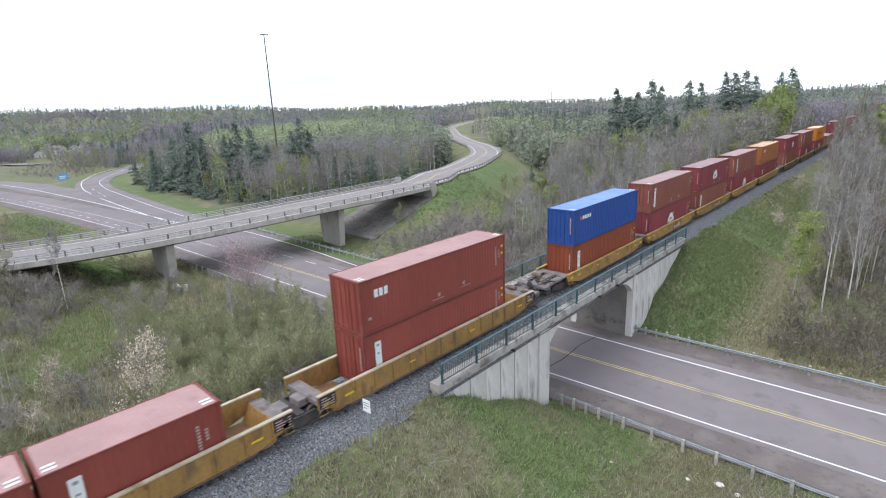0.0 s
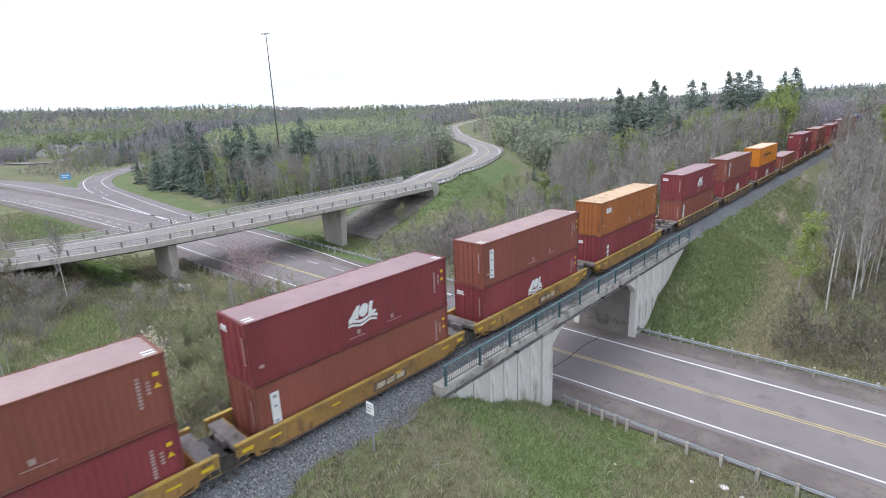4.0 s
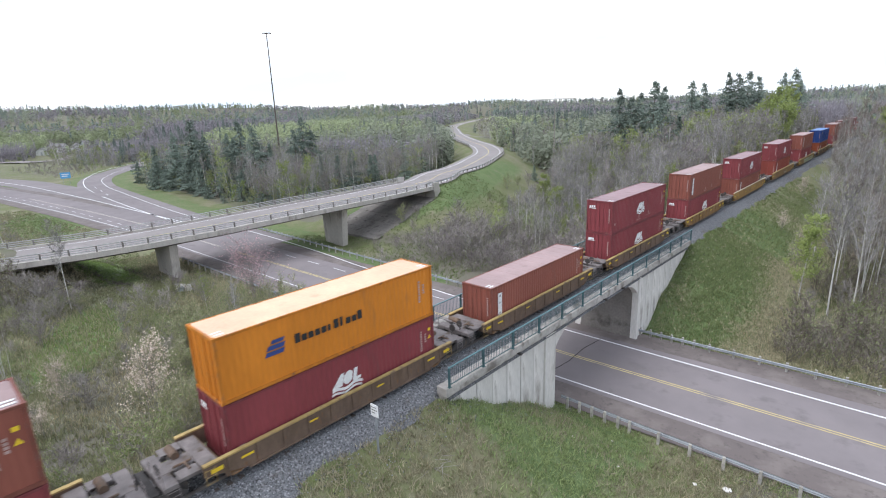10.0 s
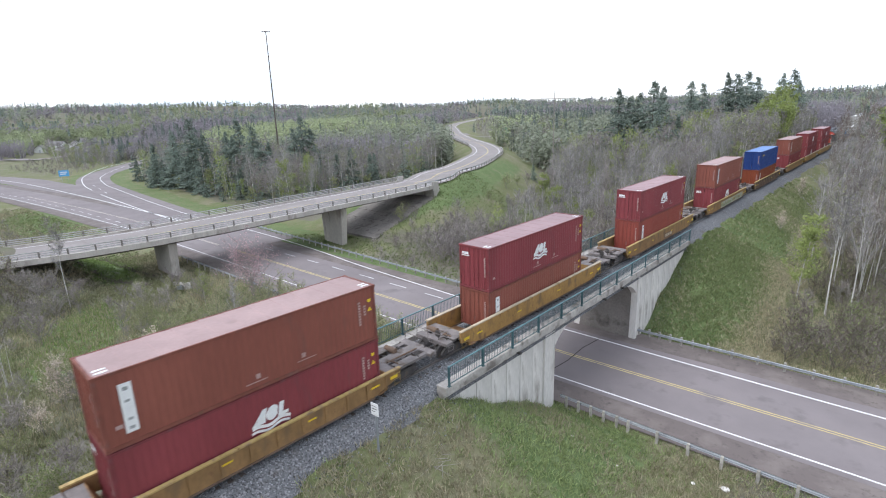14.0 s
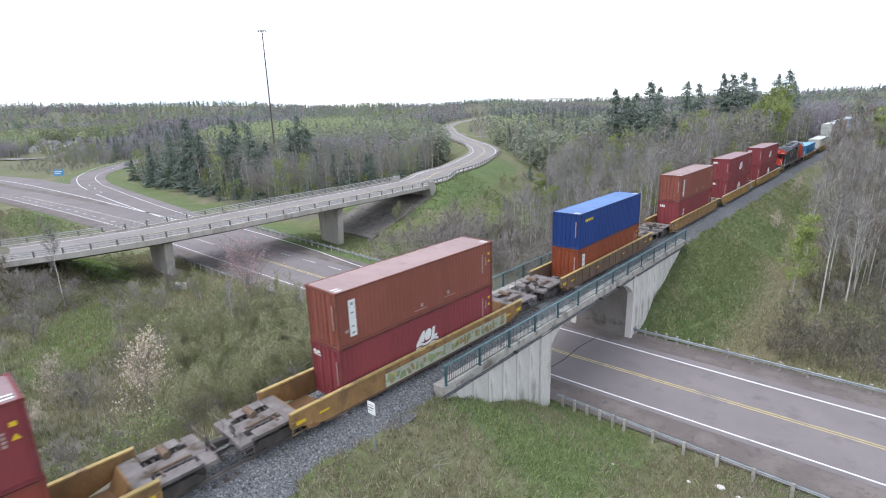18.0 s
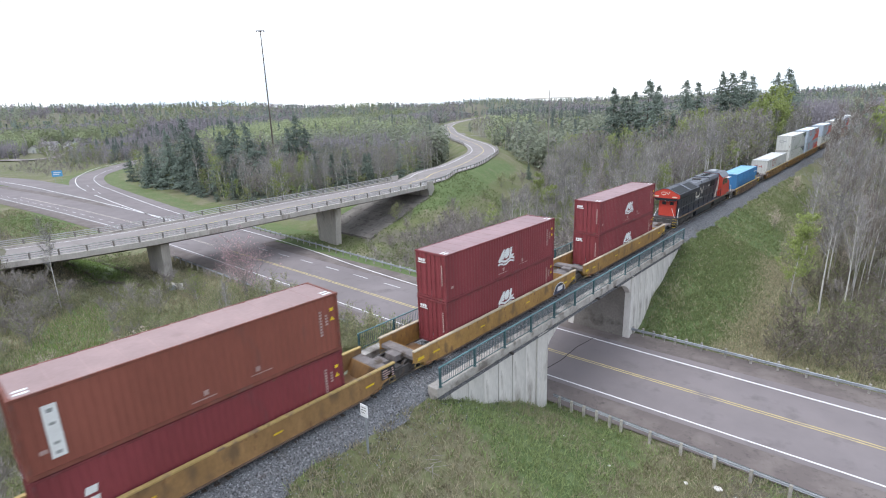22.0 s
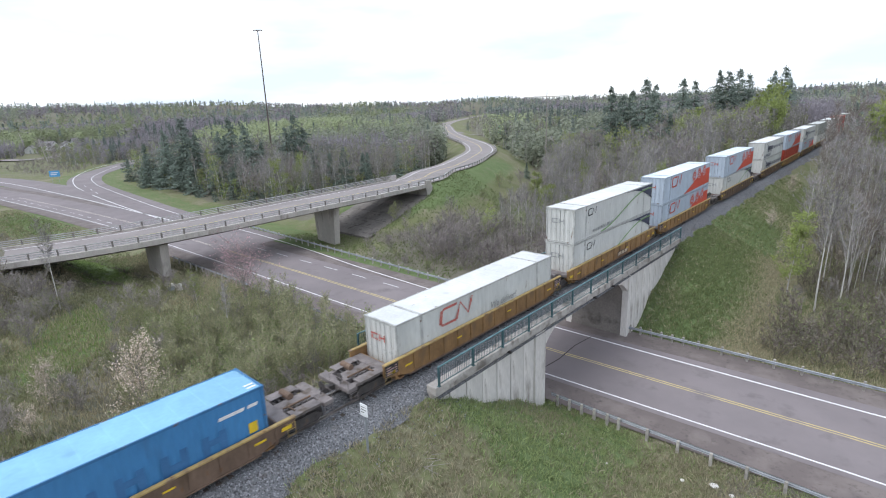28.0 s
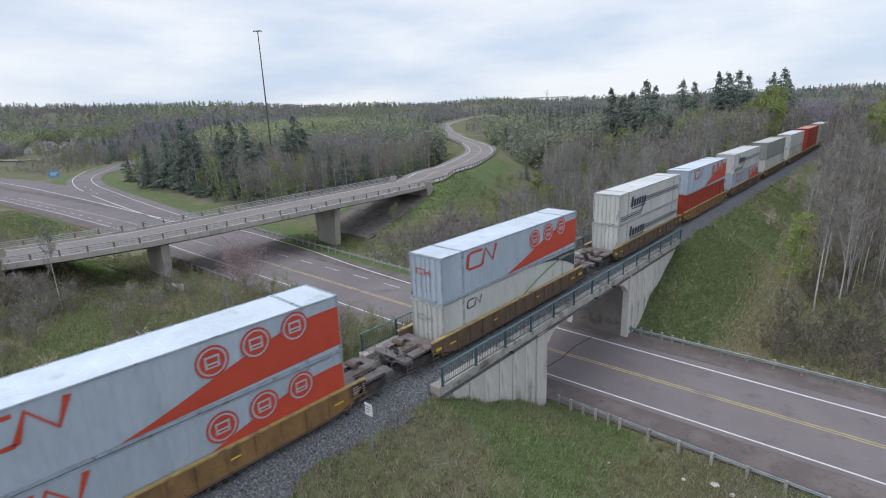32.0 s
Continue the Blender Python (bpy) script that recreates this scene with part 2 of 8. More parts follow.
M["red_mark"] = mat("red_marking_paint", (0.56, 0.075, 0.042), 0.55, var=0.1, scale=1.0)
M["red_faded"] = mat("faded_red_paint", (0.42, 0.12, 0.10), 0.65, var=0.2, scale=2, stain=(0.46, 0.38, 0.34), stain_at=0.56, stain_scale=2.5)
M["grey_mark"] = mat("faded_grey_lettering", (0.30, 0.31, 0.31), 0.7, var=0.3, scale=3)
M["navy_mark"] = mat("navy_marking_paint", (0.05, 0.055, 0.09), 0.6, var=0.2)
M["green_mark"] = mat("green_marking_paint", (0.17, 0.33, 0.10), 0.6, var=0.2)
PAINT = {  # container colours: side, then roof, paled by fading and painted-in sky sheen
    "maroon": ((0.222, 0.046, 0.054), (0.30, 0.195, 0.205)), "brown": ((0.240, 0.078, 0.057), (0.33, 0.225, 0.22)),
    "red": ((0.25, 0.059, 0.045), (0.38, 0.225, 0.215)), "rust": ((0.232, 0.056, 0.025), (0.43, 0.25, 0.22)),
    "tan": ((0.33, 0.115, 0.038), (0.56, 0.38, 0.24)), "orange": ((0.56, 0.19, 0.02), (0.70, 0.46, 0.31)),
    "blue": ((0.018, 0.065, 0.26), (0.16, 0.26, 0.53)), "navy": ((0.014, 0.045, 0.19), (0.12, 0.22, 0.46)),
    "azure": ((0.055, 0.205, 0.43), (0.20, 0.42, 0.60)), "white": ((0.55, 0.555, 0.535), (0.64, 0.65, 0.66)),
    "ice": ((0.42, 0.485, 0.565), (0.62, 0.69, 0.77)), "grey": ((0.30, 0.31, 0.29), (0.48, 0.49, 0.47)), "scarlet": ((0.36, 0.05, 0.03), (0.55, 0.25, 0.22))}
SPOTS = {"white": (((0.20, 0.15, 0.11), 0.665, 1.6), ((0.17, 0.08, 0.045), 0.70, 5.0)), "tan": (((0.16, 0.07, 0.04), 0.6, 1.6),), "grey": (((0.16, 0.12, 0.09), 0.66, 1.8),)}
for key, (side, roof) in PAINT.items():
    dirt = tuple(0.55 * c + 0.03 for c in side)
    M["c_" + key] = mat("container_paint_" + key, side, 0.55, var=0.16, scale=0.5, fine=0.06, fscale=6, stain=dirt, stain_at=0.62, stain_scale=0.7, stretch=(1, 1, 0.3), jitter=0.07, spec=0.35, spots=SPOTS.get(key))
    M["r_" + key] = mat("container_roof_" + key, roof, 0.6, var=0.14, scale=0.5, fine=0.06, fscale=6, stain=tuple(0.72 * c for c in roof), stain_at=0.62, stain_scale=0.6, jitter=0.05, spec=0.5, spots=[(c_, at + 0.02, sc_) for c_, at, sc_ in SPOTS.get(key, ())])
    M["d_" + key] = mat("container_frame_" + key, tuple(0.78 * c for c in side), 0.6, var=0.25, scale=1.5, stain=dirt, stain_at=0.55, stain_scale=2, jitter=0.07, spots=(((0.13, 0.065, 0.04), 0.62, 2.2),))


# ---- mesh helpers ----
def part(name, bm, material, parent=None, label="", smooth=False):
    me = bpy.data.meshes.new(name)
    bm.to_mesh(me)
    bm.free()
    for q in (material if isinstance(material, (list, tuple)) else [material]):
        me.materials.append(q)
    if smooth:
        me.polygons.foreach_set("use_smooth", [True] * len(me.polygons))
    ob = new(name, me)
    if parent is not None:
        ob.parent = parent
    return tagged(ob, label)


def again(ob, parent, m=None):
    """Another object on the same mesh, under parent."""
    q = new(ob.name.split(".")[0], ob.data)
    q.parent = parent
    if m is not None:
        q.matrix_basis = m
    if "label" in ob:
        q["label"] = ob["label"]
    return q


def mesh_part(name, verts, faces, material, parent=None, label=""):
    me = bpy.data.meshes.new(name)
    me.from_pydata(verts, [], faces)
    for q in (material if isinstance(material, (list, tuple)) else [material]):
        me.materials.append(q)
    ob = new(name, me)
    if parent is not None:
        ob.parent = parent
    return tagged(ob, label)


def root(name, label, category, group="", kind="", at=None):
    ob = tagged(new(name), label, category, group, kind)
    if at is not None:
        ob.matrix_basis = at
    return ob


def box(bm, x0, x1, y0, y1, z0, z1, mi=0, bev=0.0):
    """A box; with bev its long vertical and top edges are chamfered."""
    if bev <= 0:
        v = [bm.verts.new((x, y, z)) for z in (z0, z1) for y in (y0, y1) for x in (x0, x1)]
        for q in ((0, 2, 3, 1), (4, 5, 7, 6), (0, 1, 5, 4), (2, 6, 7, 3), (0, 4, 6, 2), (1, 3, 7, 5)):
            bm.faces.new([v[i] for i in q]).material_index = mi
        return
    def ring(z, e):
        a, b, c, d = x0 + e, x1 - e, y0 + e, y1 - e
        g = bev
        return [bm.verts.new(p) for p in ((a + g, c, z), (b - g, c, z), (b, c + g, z), (b, d - g, z), (b - g, d, z), (a + g, d, z), (a, d - g, z), (a, c + g, z))]
    r = [ring(z0, 0), ring(z1 - bev, 0), ring(z1, bev)]
    for a, b in zip(r, r[1:]):
        for i in range(8):
            bm.faces.new((a[i], a[(i + 1) % 8], b[(i + 1) % 8], b[i])).material_index = mi
    bm.faces.new(r[0][::-1]).material_index = mi
    bm.faces.new(r[-1]).material_index = mi


def rod(bm, p0, p1, r0, r1=None, n=8, mi=0, caps=True):
    """A round bar from p0 to p1, tapering from r0 to r1."""
    p0, p1 = Vector(p0), Vector(p1)
    r1 = r0 if r1 is None else r1
    q = (p1 - p0).to_track_quat("Z", "Y")
    rings = []
    for p, r in ((p0, r0), (p1, r1)):
        rings.append([bm.verts.new(p + q @ Vector((r * math.cos(a), r * math.sin(a), 0))) for a in [2 * math.pi * i / n for i in range(n)]])
    for i in range(n):
        bm.faces.new((rings[0][i], rings[0][(i + 1) % n], rings[1][(i + 1) % n], rings[1][i])).material_index = mi
    if caps:
        bm.faces.new(rings[0][::-1]).material_index = mi
        bm.faces.new(rings[1]).material_index = mi


def beam(bm, p0, p1, w, h, mi=0):
    """A square bar from p0 to p1, w wide and h high (its section stays upright)."""
    p0, p1 = Vector(p0), Vector(p1)
    d = (p1 - p0).normalized()
    s = d.cross(Vector((0, 0, 1)))
    s = s.normalized() if s.length > 1e-6 else Vector((1, 0, 0))
    u = s.cross(d)
    v = [bm.verts.new(p + s * a * w / 2 + u * b * h / 2) for p in (p0, p1) for a, b in ((-1, -1), (1, -1), (1, 1), (-1, 1))]
    for q in ((0, 3, 2, 1), (4, 5, 6, 7), (0, 1, 5, 4), (1, 2, 6, 5), (2, 3, 7, 6), (3, 0, 4, 7)):
        bm.faces.new([v[i] for i in q]).material_index = mi


def prism(bm, profile, axis, a0, a1, mi=0):
    """Extrudes a polygon: profile in the two other axes, from a0 to a1 along axis."""
    def put(u, v, a):
        return bm.verts.new({"x": (a, u, v), "y": (u, a, v), "z": (u, v, a)}[axis])
    r0, r1 = [put(u, v, a0) for u, v in profile], [put(u, v, a1) for u, v in profile]
    n = len(profile)
    for i in range(n):
        bm.faces.new((r0[i], r0[(i + 1) % n], r1[(i + 1) % n], r1[i])).material_index = mi
    bm.faces.new(r0[::-1]).material_index = mi
    bm.faces.new(r1).material_index = mi
    bmesh.ops.recalc_face_normals(bm, faces=bm.faces) if len(bm.faces) < 400 else None


def ss(a, b, x):
    q = np.clip((np.asarray(x, float) - a) / (b - a), 0, 1)  # a > b: falling
    return q * q * (3 - 2 * q)


# ---- the lie of the land ----
ROAD_Z = -6.6
GRADE = 0.0095  # the railway climbs beyond the near bank


def rise(y):
    """Height of the track above its level stretch."""
    y = np.asarray(y, float)
    return GRADE * np.where(y < -4, 0.0, np.where(y > 4, y, (y + 4) ** 2 / 16))


NEAR_LINE = ((-400, -50), (-300, -18), (-230, -2), (-174, 6.3), (-130, 11.2), (-100, 13.7), (-73, 14.9), (-34, 15.9), (0, 16.5), (20, 17.4), (60, 18.6), (260, 20))
ROAD2 = ((-56, 54), (-57.5, 62), (-63, 72), (-66.5, 84), (-75, 101), (-88.5, 123), (-113, 150), (-148, 182), (-205, 238), (-262, 300), (-318, 362), (-420, 500), (-640, 830))
RAMP = ((-60, 25.0), (-85, 25.0), (-105, 25.4), (-138, 27.4), (-165, 29.3), (-192, 32.2), (-220, 39.5), (-245, 52.5), (-290, 82), (-380, 150))


def near_line(x):
    return np.interp(x, [p[0] for p in NEAR_LINE], [p[1] for p in NEAR_LINE])


def dist_poly(x, y, pts):
    """Distance from points to a polyline, and how far along it."""
    best, where = np.full(np.shape(x), 1e9), np.zeros(np.shape(x))
    run = 0.0
    for (ax, ay), (bx, by) in zip(pts, pts[1:]):
        dx, dy = bx - ax, by - ay
        ll = math.hypot(dx, dy)
        k = np.clip(((x - ax) * dx + (y - ay) * dy) / (ll * ll), 0, 1)
        d = np.hypot(x - ax - k * dx, y - ay - k * dy)
        where = np.where(d < best, run + k * ll, where)
        best = np.minimum(best, d)
        run += ll
    return best, where


def road2_z(s):
    return 0.24 + 0.62 * ss(0, 70, s) - 0.26 * ss(70, 200, s)


def deck_near_x(y):
    return np.interp(y, (-60, -30, -20, -8.5, -2, 5, 14, 24, 41, 54, 60), (-96, -73, -66, -58.4, -55, -52.4, -50.6, -49.6, -48.6, -49.2, -50.0))


def deck_z(y):
    return -1.15 + 0.05 * y - 0.00035 * y * y


DECK_W = 11.2
LEFT_RAMP = tuple((float(deck_near_x(y)) - DECK_W / 2, y) for y in (-14, -20, -30, -45, -60, -90))


def land(x, y):
    """Height of the ground."""
    x, y = np.asarray(x, float), np.asarray(y, float)
    wob = 0.35 * np.sin(x * 0.11 + 1.3) * np.cos(y * 0.09) + 0.18 * np.sin(x * 0.31 + y * 0.23) + 0.08 * np.sin(x * 0.9 - y * 0.7)
    g = -6.85 + wob * 0.7
    g = g + (5.6 * ss(38, 135, y) + rise(np.minimum(y, 300)) * ss(60, 140, y)) * ss(-60, -30, x)
    g = g + 5.4 * ss(95, 210, y) * (1 - ss(-60, -30, x))
    r = np.hypot(x + 20, y)
    az = np.degrees(np.arctan2(-(x - 20), y + 17))
    g = g + (33 + 20 * ss(40, 85, az)) * ss(260, 1900, r) + 2 * ss(300, 480, r) * ss(55, 80, az)
    g = g + ss(300, 900, r) * (5 * np.sin(x * 0.006 + 1) * np.cos(y * 0.005) + 3 * np.sin(x * 0.013 + y * 0.011))
    d, s = dist_poly(x, y, ROAD2)
    g = np.maximum(g, road2_z(s) - 0.25 - 0.5 * np.maximum(0, d - 6.2))
    wide = 55 * ss(170, 420, s)
    near2 = 1 - ss(6.2 + 0.5 * wide, 20 + wide, d)
    g = g * (1 - near2) + np.minimum(g, road2_z(s) - 0.2) * near2
    slope = -6.3 + 0.274 * (y - 38) + 1.2 * np.maximum(0, y - 56.5)
    g = np.where((x > -82) & (x < -30) & (y > 30) & (y < 66), np.minimum(g, np.maximum(slope, -6.9) - 0.45 * ((x < -46.8 - 0.12 * (y - 38)) & (x > -63))), g)
    d, s = dist_poly(x, y, LEFT_RAMP)
    g = np.maximum(g, -1.7 - 0.02 * s - 0.45 * np.maximum(0, d - 6.5))
    # railway bank, with rounded ends at the highway
    ax = np.maximum(0, np.abs(x) - 2.95)
    near = -0.78 - 0.5 * np.hypot(ax, np.maximum(0, y - 1.0))
    far = -0.78 + rise(y) - 0.5 * np.hypot(ax, np.maximum(0, 40.6 - y))
    bank = np.maximum(near, far) + 0.05 * wob + (0.10 * np.sin(y * 0.83) + 0.08 * np.sin(y * 1.9 + 1.0)) * (np.abs(x) < 6)
    bank = np.where(np.abs(x) < 2.95, np.where((y > 1) & (y < 39), bank, -0.78 + rise(y)), bank)
    cut = ss(30, 60, y)
    g = np.where((y > 40) & (np.abs(x) < 14), np.minimum(g, -0.78 + rise(y) + 0.12 * np.maximum(0, np.abs(x) - 4) * cut), g)
    g = np.maximum(g, bank)
    # the highway and its verges
    c = near_line(x)
    lo, hi = c - 3.2, c + 12.2
    out = np.maximum(np.maximum(lo - y, y - hi), 0)
    corridor = (1 - ss(0.0, 4.0, out)) * ss(-420, -380, x)
    g = g * (1 - corridor) + (ROAD_Z - 0.10 - 0.12 * ss(0.3, 2.5, out)) * corridor
    d, s = dist_poly(x, y, RAMP)
    k = 1 - ss(6.0, 12.0, d)
    g = g * (1 - k) + (ROAD_Z - 0.10) * k
    return g


def axis(fine_lo, fine_hi, step, far, grow=1.06):
    a = list(np.arange(fine_lo, fine_hi + 1e-6, step))
    s, v = step, fine_hi
    while v < far:
        s *= grow
        v += s
        a.append(v)
    s, v = step, fine_lo
    while v > -far:
        s *= grow
        v -= s
        a.insert(0, v)
    return np.array(a)


def grid_mesh(name, xs, ys, zf, material, label="", category="", kind="structure"):
    X, Y = np.meshgrid(xs, ys)
    Z = zf(X, Y)
    nx, ny = len(xs), len(ys)
    i = np.arange(nx * ny).reshape(ny, nx)
    faces = np.stack((i[:-1, :-1], i[:-1, 1:], i[1:, 1:], i[1:, :-1]), -1).reshape(-1, 4)
    me = bpy.data.meshes.new(name)
    me.from_pydata(np.stack((X, Y, Z), -1).reshape(-1, 3).tolist(), [], faces.tolist())
    me.polygons.foreach_set("use_smooth", [True] * len(me.polygons))
    for q in material:
        me.materials.append(q)
    ob = tagged(new(name, me), label, category, kind=kind)
    return ob, X, Y, Z, faces


gx, gy = axis(-70, 36, 1.0, 4300), axis(-34, 74, 1.0, 4300)
ground, GX, GY, GZ, GF = grid_mesh("ground", gx, gy, land, [M["ground"]], "rough spring grass and scrub ground around the railway", "ground")
d_road2, d_ramp = dist_poly(GX, GY, ROAD2)[0], dist_poly(GX, GY, RAMP)[0]
verge = np.abs(GY - near_line(GX) - 5)
meadow_at = np.maximum.reduce([0.8 * ss(12, 16, GX) * ss(70, 50, GX) * ss(27, 29, GY) * ss(38, 34, GY), ss(-1, 1, GX) * ss(19, 14, GX + 2 * np.sin(GY * 0.2)) * ss(140, 120, GY), ss(20, 14, d_road2), 0.55 * ss(-190, -215, GX) * ss(-480, -430, GX) * ss(75, 55, GY) * ss(-90, -60, GY), ss(20, 14, verge) * ss(-36, -44, GX), ss(18, 13, d_ramp), 0.62 * ss(-16, -24, GX) * ss(15, 9, GY) * ss(-0.8, 0.4, np.sin(GX * 0.12) + np.sin(GY * 0.3))])
lush_at = np.maximum.reduce([ss(2.6, 3.2, GX) * ss(12.5, 8.5, GX) * ss(0.0, 3.0, GY) * ss(14.5, 11.5, GY), ss(2.6, 3.2, GX) * ss(12, 7.5, GX + np.sin(GY * 0.3)) * ss(26, 28, GY) * ss(75, 55, GY), ss(11.0, 8.5, verge) * ss(-18, -26, GX) * ss(4, 8, GY - near_line(GX)), 0.8 * ss(17, 9, d_road2) * ss(-80, -60, GX), 0.55 * ss(14, 10, d_ramp),
                             0.9 * ss(1.3, 0.7, np.hypot((GX + 65) / 10, (GY - 1.8) / 4.2)), ss(1.3, 0.7, np.hypot((GX + 118) / 24, (GY - 4) / 6)), ss(1.3, 0.7, np.hypot((GX + 40 + 1.2 * (GY + 7)) / 7, (GY + 7) / 5.5)), 0.7 * ss(1.3, 0.6, np.hypot((GX + 20) / 9, (GY - 2) / 6))])
for attr, val in (("meadow", meadow_at), ("lush", lush_at)):
    ground.data.attributes.new(attr, "FLOAT", "POINT").data.foreach_set("value", val.reshape(-1).astype(np.float32))


# ---- roads ----
def strip(name, pts, w0, w1, dz, material, parent=None, label="", zf=None, step=2.0, thick=0.0):
    """A ribbon along a polyline of (x, y): from w0 to w1 to the right of it, at height zf(x, y, s) + dz."""
    P = []
    s = 0.0
    for (ax, ay), (bx, by) in zip(pts, pts[1:]):
        ll = math.hypot(bx - ax, by - ay)
        n = max(1, int(ll / step))
        for i in range(n):
            P.append((ax + (bx - ax) * i / n, ay + (by - ay) * i / n, s + ll * i / n))
        s += ll
    P.append((*pts[-1], s))
    verts, faces = [], []
    for i, (x, y, q) in enumerate(P):
        a, b = P[max(0, i - 1)], P[min(len(P) - 1, i + 1)]
        dx, dy = b[0] - a[0], b[1] - a[1]
        ll = math.hypot(dx, dy)
        nx, ny = dy / ll, -dx / ll
        z = zf(x, y, q) + dz
        verts += [(x + nx * w0, y + ny * w0, z), (x + nx * w1, y + ny * w1, z)]
        if thick:
            verts += [(x + nx * w0, y + ny * w0, z - thick), (x + nx * w1, y + ny * w1, z - thick)]
    k = 4 if thick else 2
    for i in range(len(P) - 1):
        a, b = i * k, (i + 1) * k
        faces.append((a, a + 1, b + 1, b))
        if thick:
            faces += [(a, b, b + 2, a + 2), (a + 1, a + 3, b + 3, b + 1), (a + 2, b + 2, b + 3, a + 3)]
    return mesh_part(name, verts, faces, material, parent, label)


def smooth_line(pts, n=6):
    """Catmull-Rom through points."""
    out = []
    P = [pts[0], *pts, pts[-1]]
    for a, b, c, d in zip(P, P[1:], P[2:], P[3:]):
        for i in range(n):
            t = i / n
            out.append(tuple(0.5 * (2 * b[j] + (c[j] - a[j]) * t + (2 * a[j] - 5 * b[j] + 4 * c[j] - d[j]) * t * t + (3 * b[j] - a[j] - 3 * c[j] + d[j]) * t ** 3) for j in (0, 1)))
    return out + [pts[-1]]


flat = lambda x, y, s: ROAD_Z
HW = [(float(x), float(near_line(x))) for x in np.concatenate((np.arange(-390, -60, 6.0), np.arange(-60, 200, 4.0)))]
highway = tagged(strip("road", HW, 3.3, -12.0, 0.0, M["asphalt_shoulder"], zf=flat, step=4), "worn grey asphalt highway passing under the railway bridge", "road", kind="structure")
strip("carriageway", HW, 0.55, -9.3, 0.012, M["asphalt"], highway, zf=flat, step=4)
strip("edge_line", HW, 0.07, -0.09, 0.02, M["white_line"], highway, "worn white edge line", zf=flat, step=4)
for off in (-3.97, -4.25):
    strip("centre_line", [p for p in HW if p[0] > -66], off + 0.055, off - 0.055, 0.02, M["yellow_line"], highway, "faded double yellow centre line", zf=flat, step=4)
    strip("centre_line", [p for p in HW if -175 < p[0] < -60], off + 0.055, off - 0.055, 0.019, M["pale_line"], highway, "centre line worn almost white", zf=flat, step=4)
FARW = smooth_line(((200, 28.2), (60, 26.8), (20, 25.5), (0, 25.1), (-10, 25.2), (-34.7, 26.3), (-50, 27.6), (-70, 28.3), (-96, 27.8), (-124, 28.9), (-164, 31.8), (-189, 34.2), (-220, 41.5), (-262, 62)))
strip("edge_line", FARW, -0.10, 0.10, 0.024, M["white_line"], highway, "worn white edge line", zf=flat, step=4)
FARW2 = smooth_line(((-92, 24.2), (-110, 23.3), (-168, 20.3), (-234, 14.4), (-300, 0)))
strip("edge_line", FARW2, -0.14, 0.14, 0.026, M["white_line"], highway, "worn white edge line", zf=flat, step=4)
GORE = smooth_line(((-92, 23.6), (-103, 23.2), (-130, 23.9), (-158, 25.2)))
strip("edge_line", GORE, -0.14, 0.14, 0.026, M["white_line"], highway, "worn white edge line", zf=flat, step=4)
for i in range(9):
    x = -6 - i * 6.1
    strip("lane_dash", [(x, float(near_line(x)) + 7.75), (x - 2.9, float(near_line(x - 2.9)) + 7.75)], -0.06, 0.06, 0.024, M["white_line"], highway, zf=flat)
for i in range(22):
    x = -104 - i * 5.6
    strip("lane_dash", [(x, float(near_line(x)) + 1.6 + 0.01 * (-104 - x)), (x - 2.4, float(near_line(x - 2.4)) + 1.6 + 0.01 * (-104 - x))], -0.07, 0.07, 0.024, M["white_line"], highway, zf=flat)
for x in (-160, -171, -184):
    strip("lane_dash", [(x, 27.2 + (-160 - x) * 0.12), (x - 4, 27.7 + (-160 - x) * 0.12)], -0.09, 0.09, 0.026, M["white_line"], highway, zf=flat)
ramp = tagged(strip("road", smooth_line(RAMP), -5.6, 5.2, 0.006, M["asphalt"], zf=flat), "pale asphalt slip road curving off the highway", "road", kind="structure")
RAMP_OUT = smooth_line(((-150, 24.7), (-172, 26.4), (-192, 28.7), (-219, 34.6), (-244, 44), (-262, 53), (-287, 70)))
strip("edge_line", RAMP_OUT[6:], -0.13, 0.13, 0.02, M["white_line"], ramp, "worn white edge line", zf=flat)
# paved apron between the highway and the slip road
apron = tagged(strip("road", smooth_line(((-96, 24.6), (-125, 24.6), (-154, 24.8), (-180, 24.0), (-205, 21.8), (-231, 19.0), (-262, 11.5), (-300, -1.5))), -8.0, 4.2, -0.012, M["asphalt"], zf=flat), "worn asphalt apron where the slip road leaves the highway", "road", kind="structure")
cross_z = lambda x, y, s: float(land(x, y)) + 0.3
cross_road = tagged(strip("road", smooth_line(((-470, -40), (-400, 8), (-372, 32), (-362, 44), (-372, 58), (-400, 78))), -5.5, 5.5, 0.0, M["deck"], zf=cross_z), "narrow pale road along the houses", "road", kind="structure")
tar = root("tar_seam", "dark tar-sealed crack across the highway paving", "road", kind="structure")
tb = bmesh.new()
for (x0, y0), (x1, y1) in (((0.2, 16.2), (0.5, 19.5)), ((0.5, 19.5), (0.3, 22.5)), ((0.3, 22.5), (0.6, 25.2))):
    beam(tb, (x0, y0, ROAD_Z + 0.022), (x1, y1, ROAD_Z + 0.022), 0.07, 0.012)
part("tar_strip", tb, M["joint"], tar)

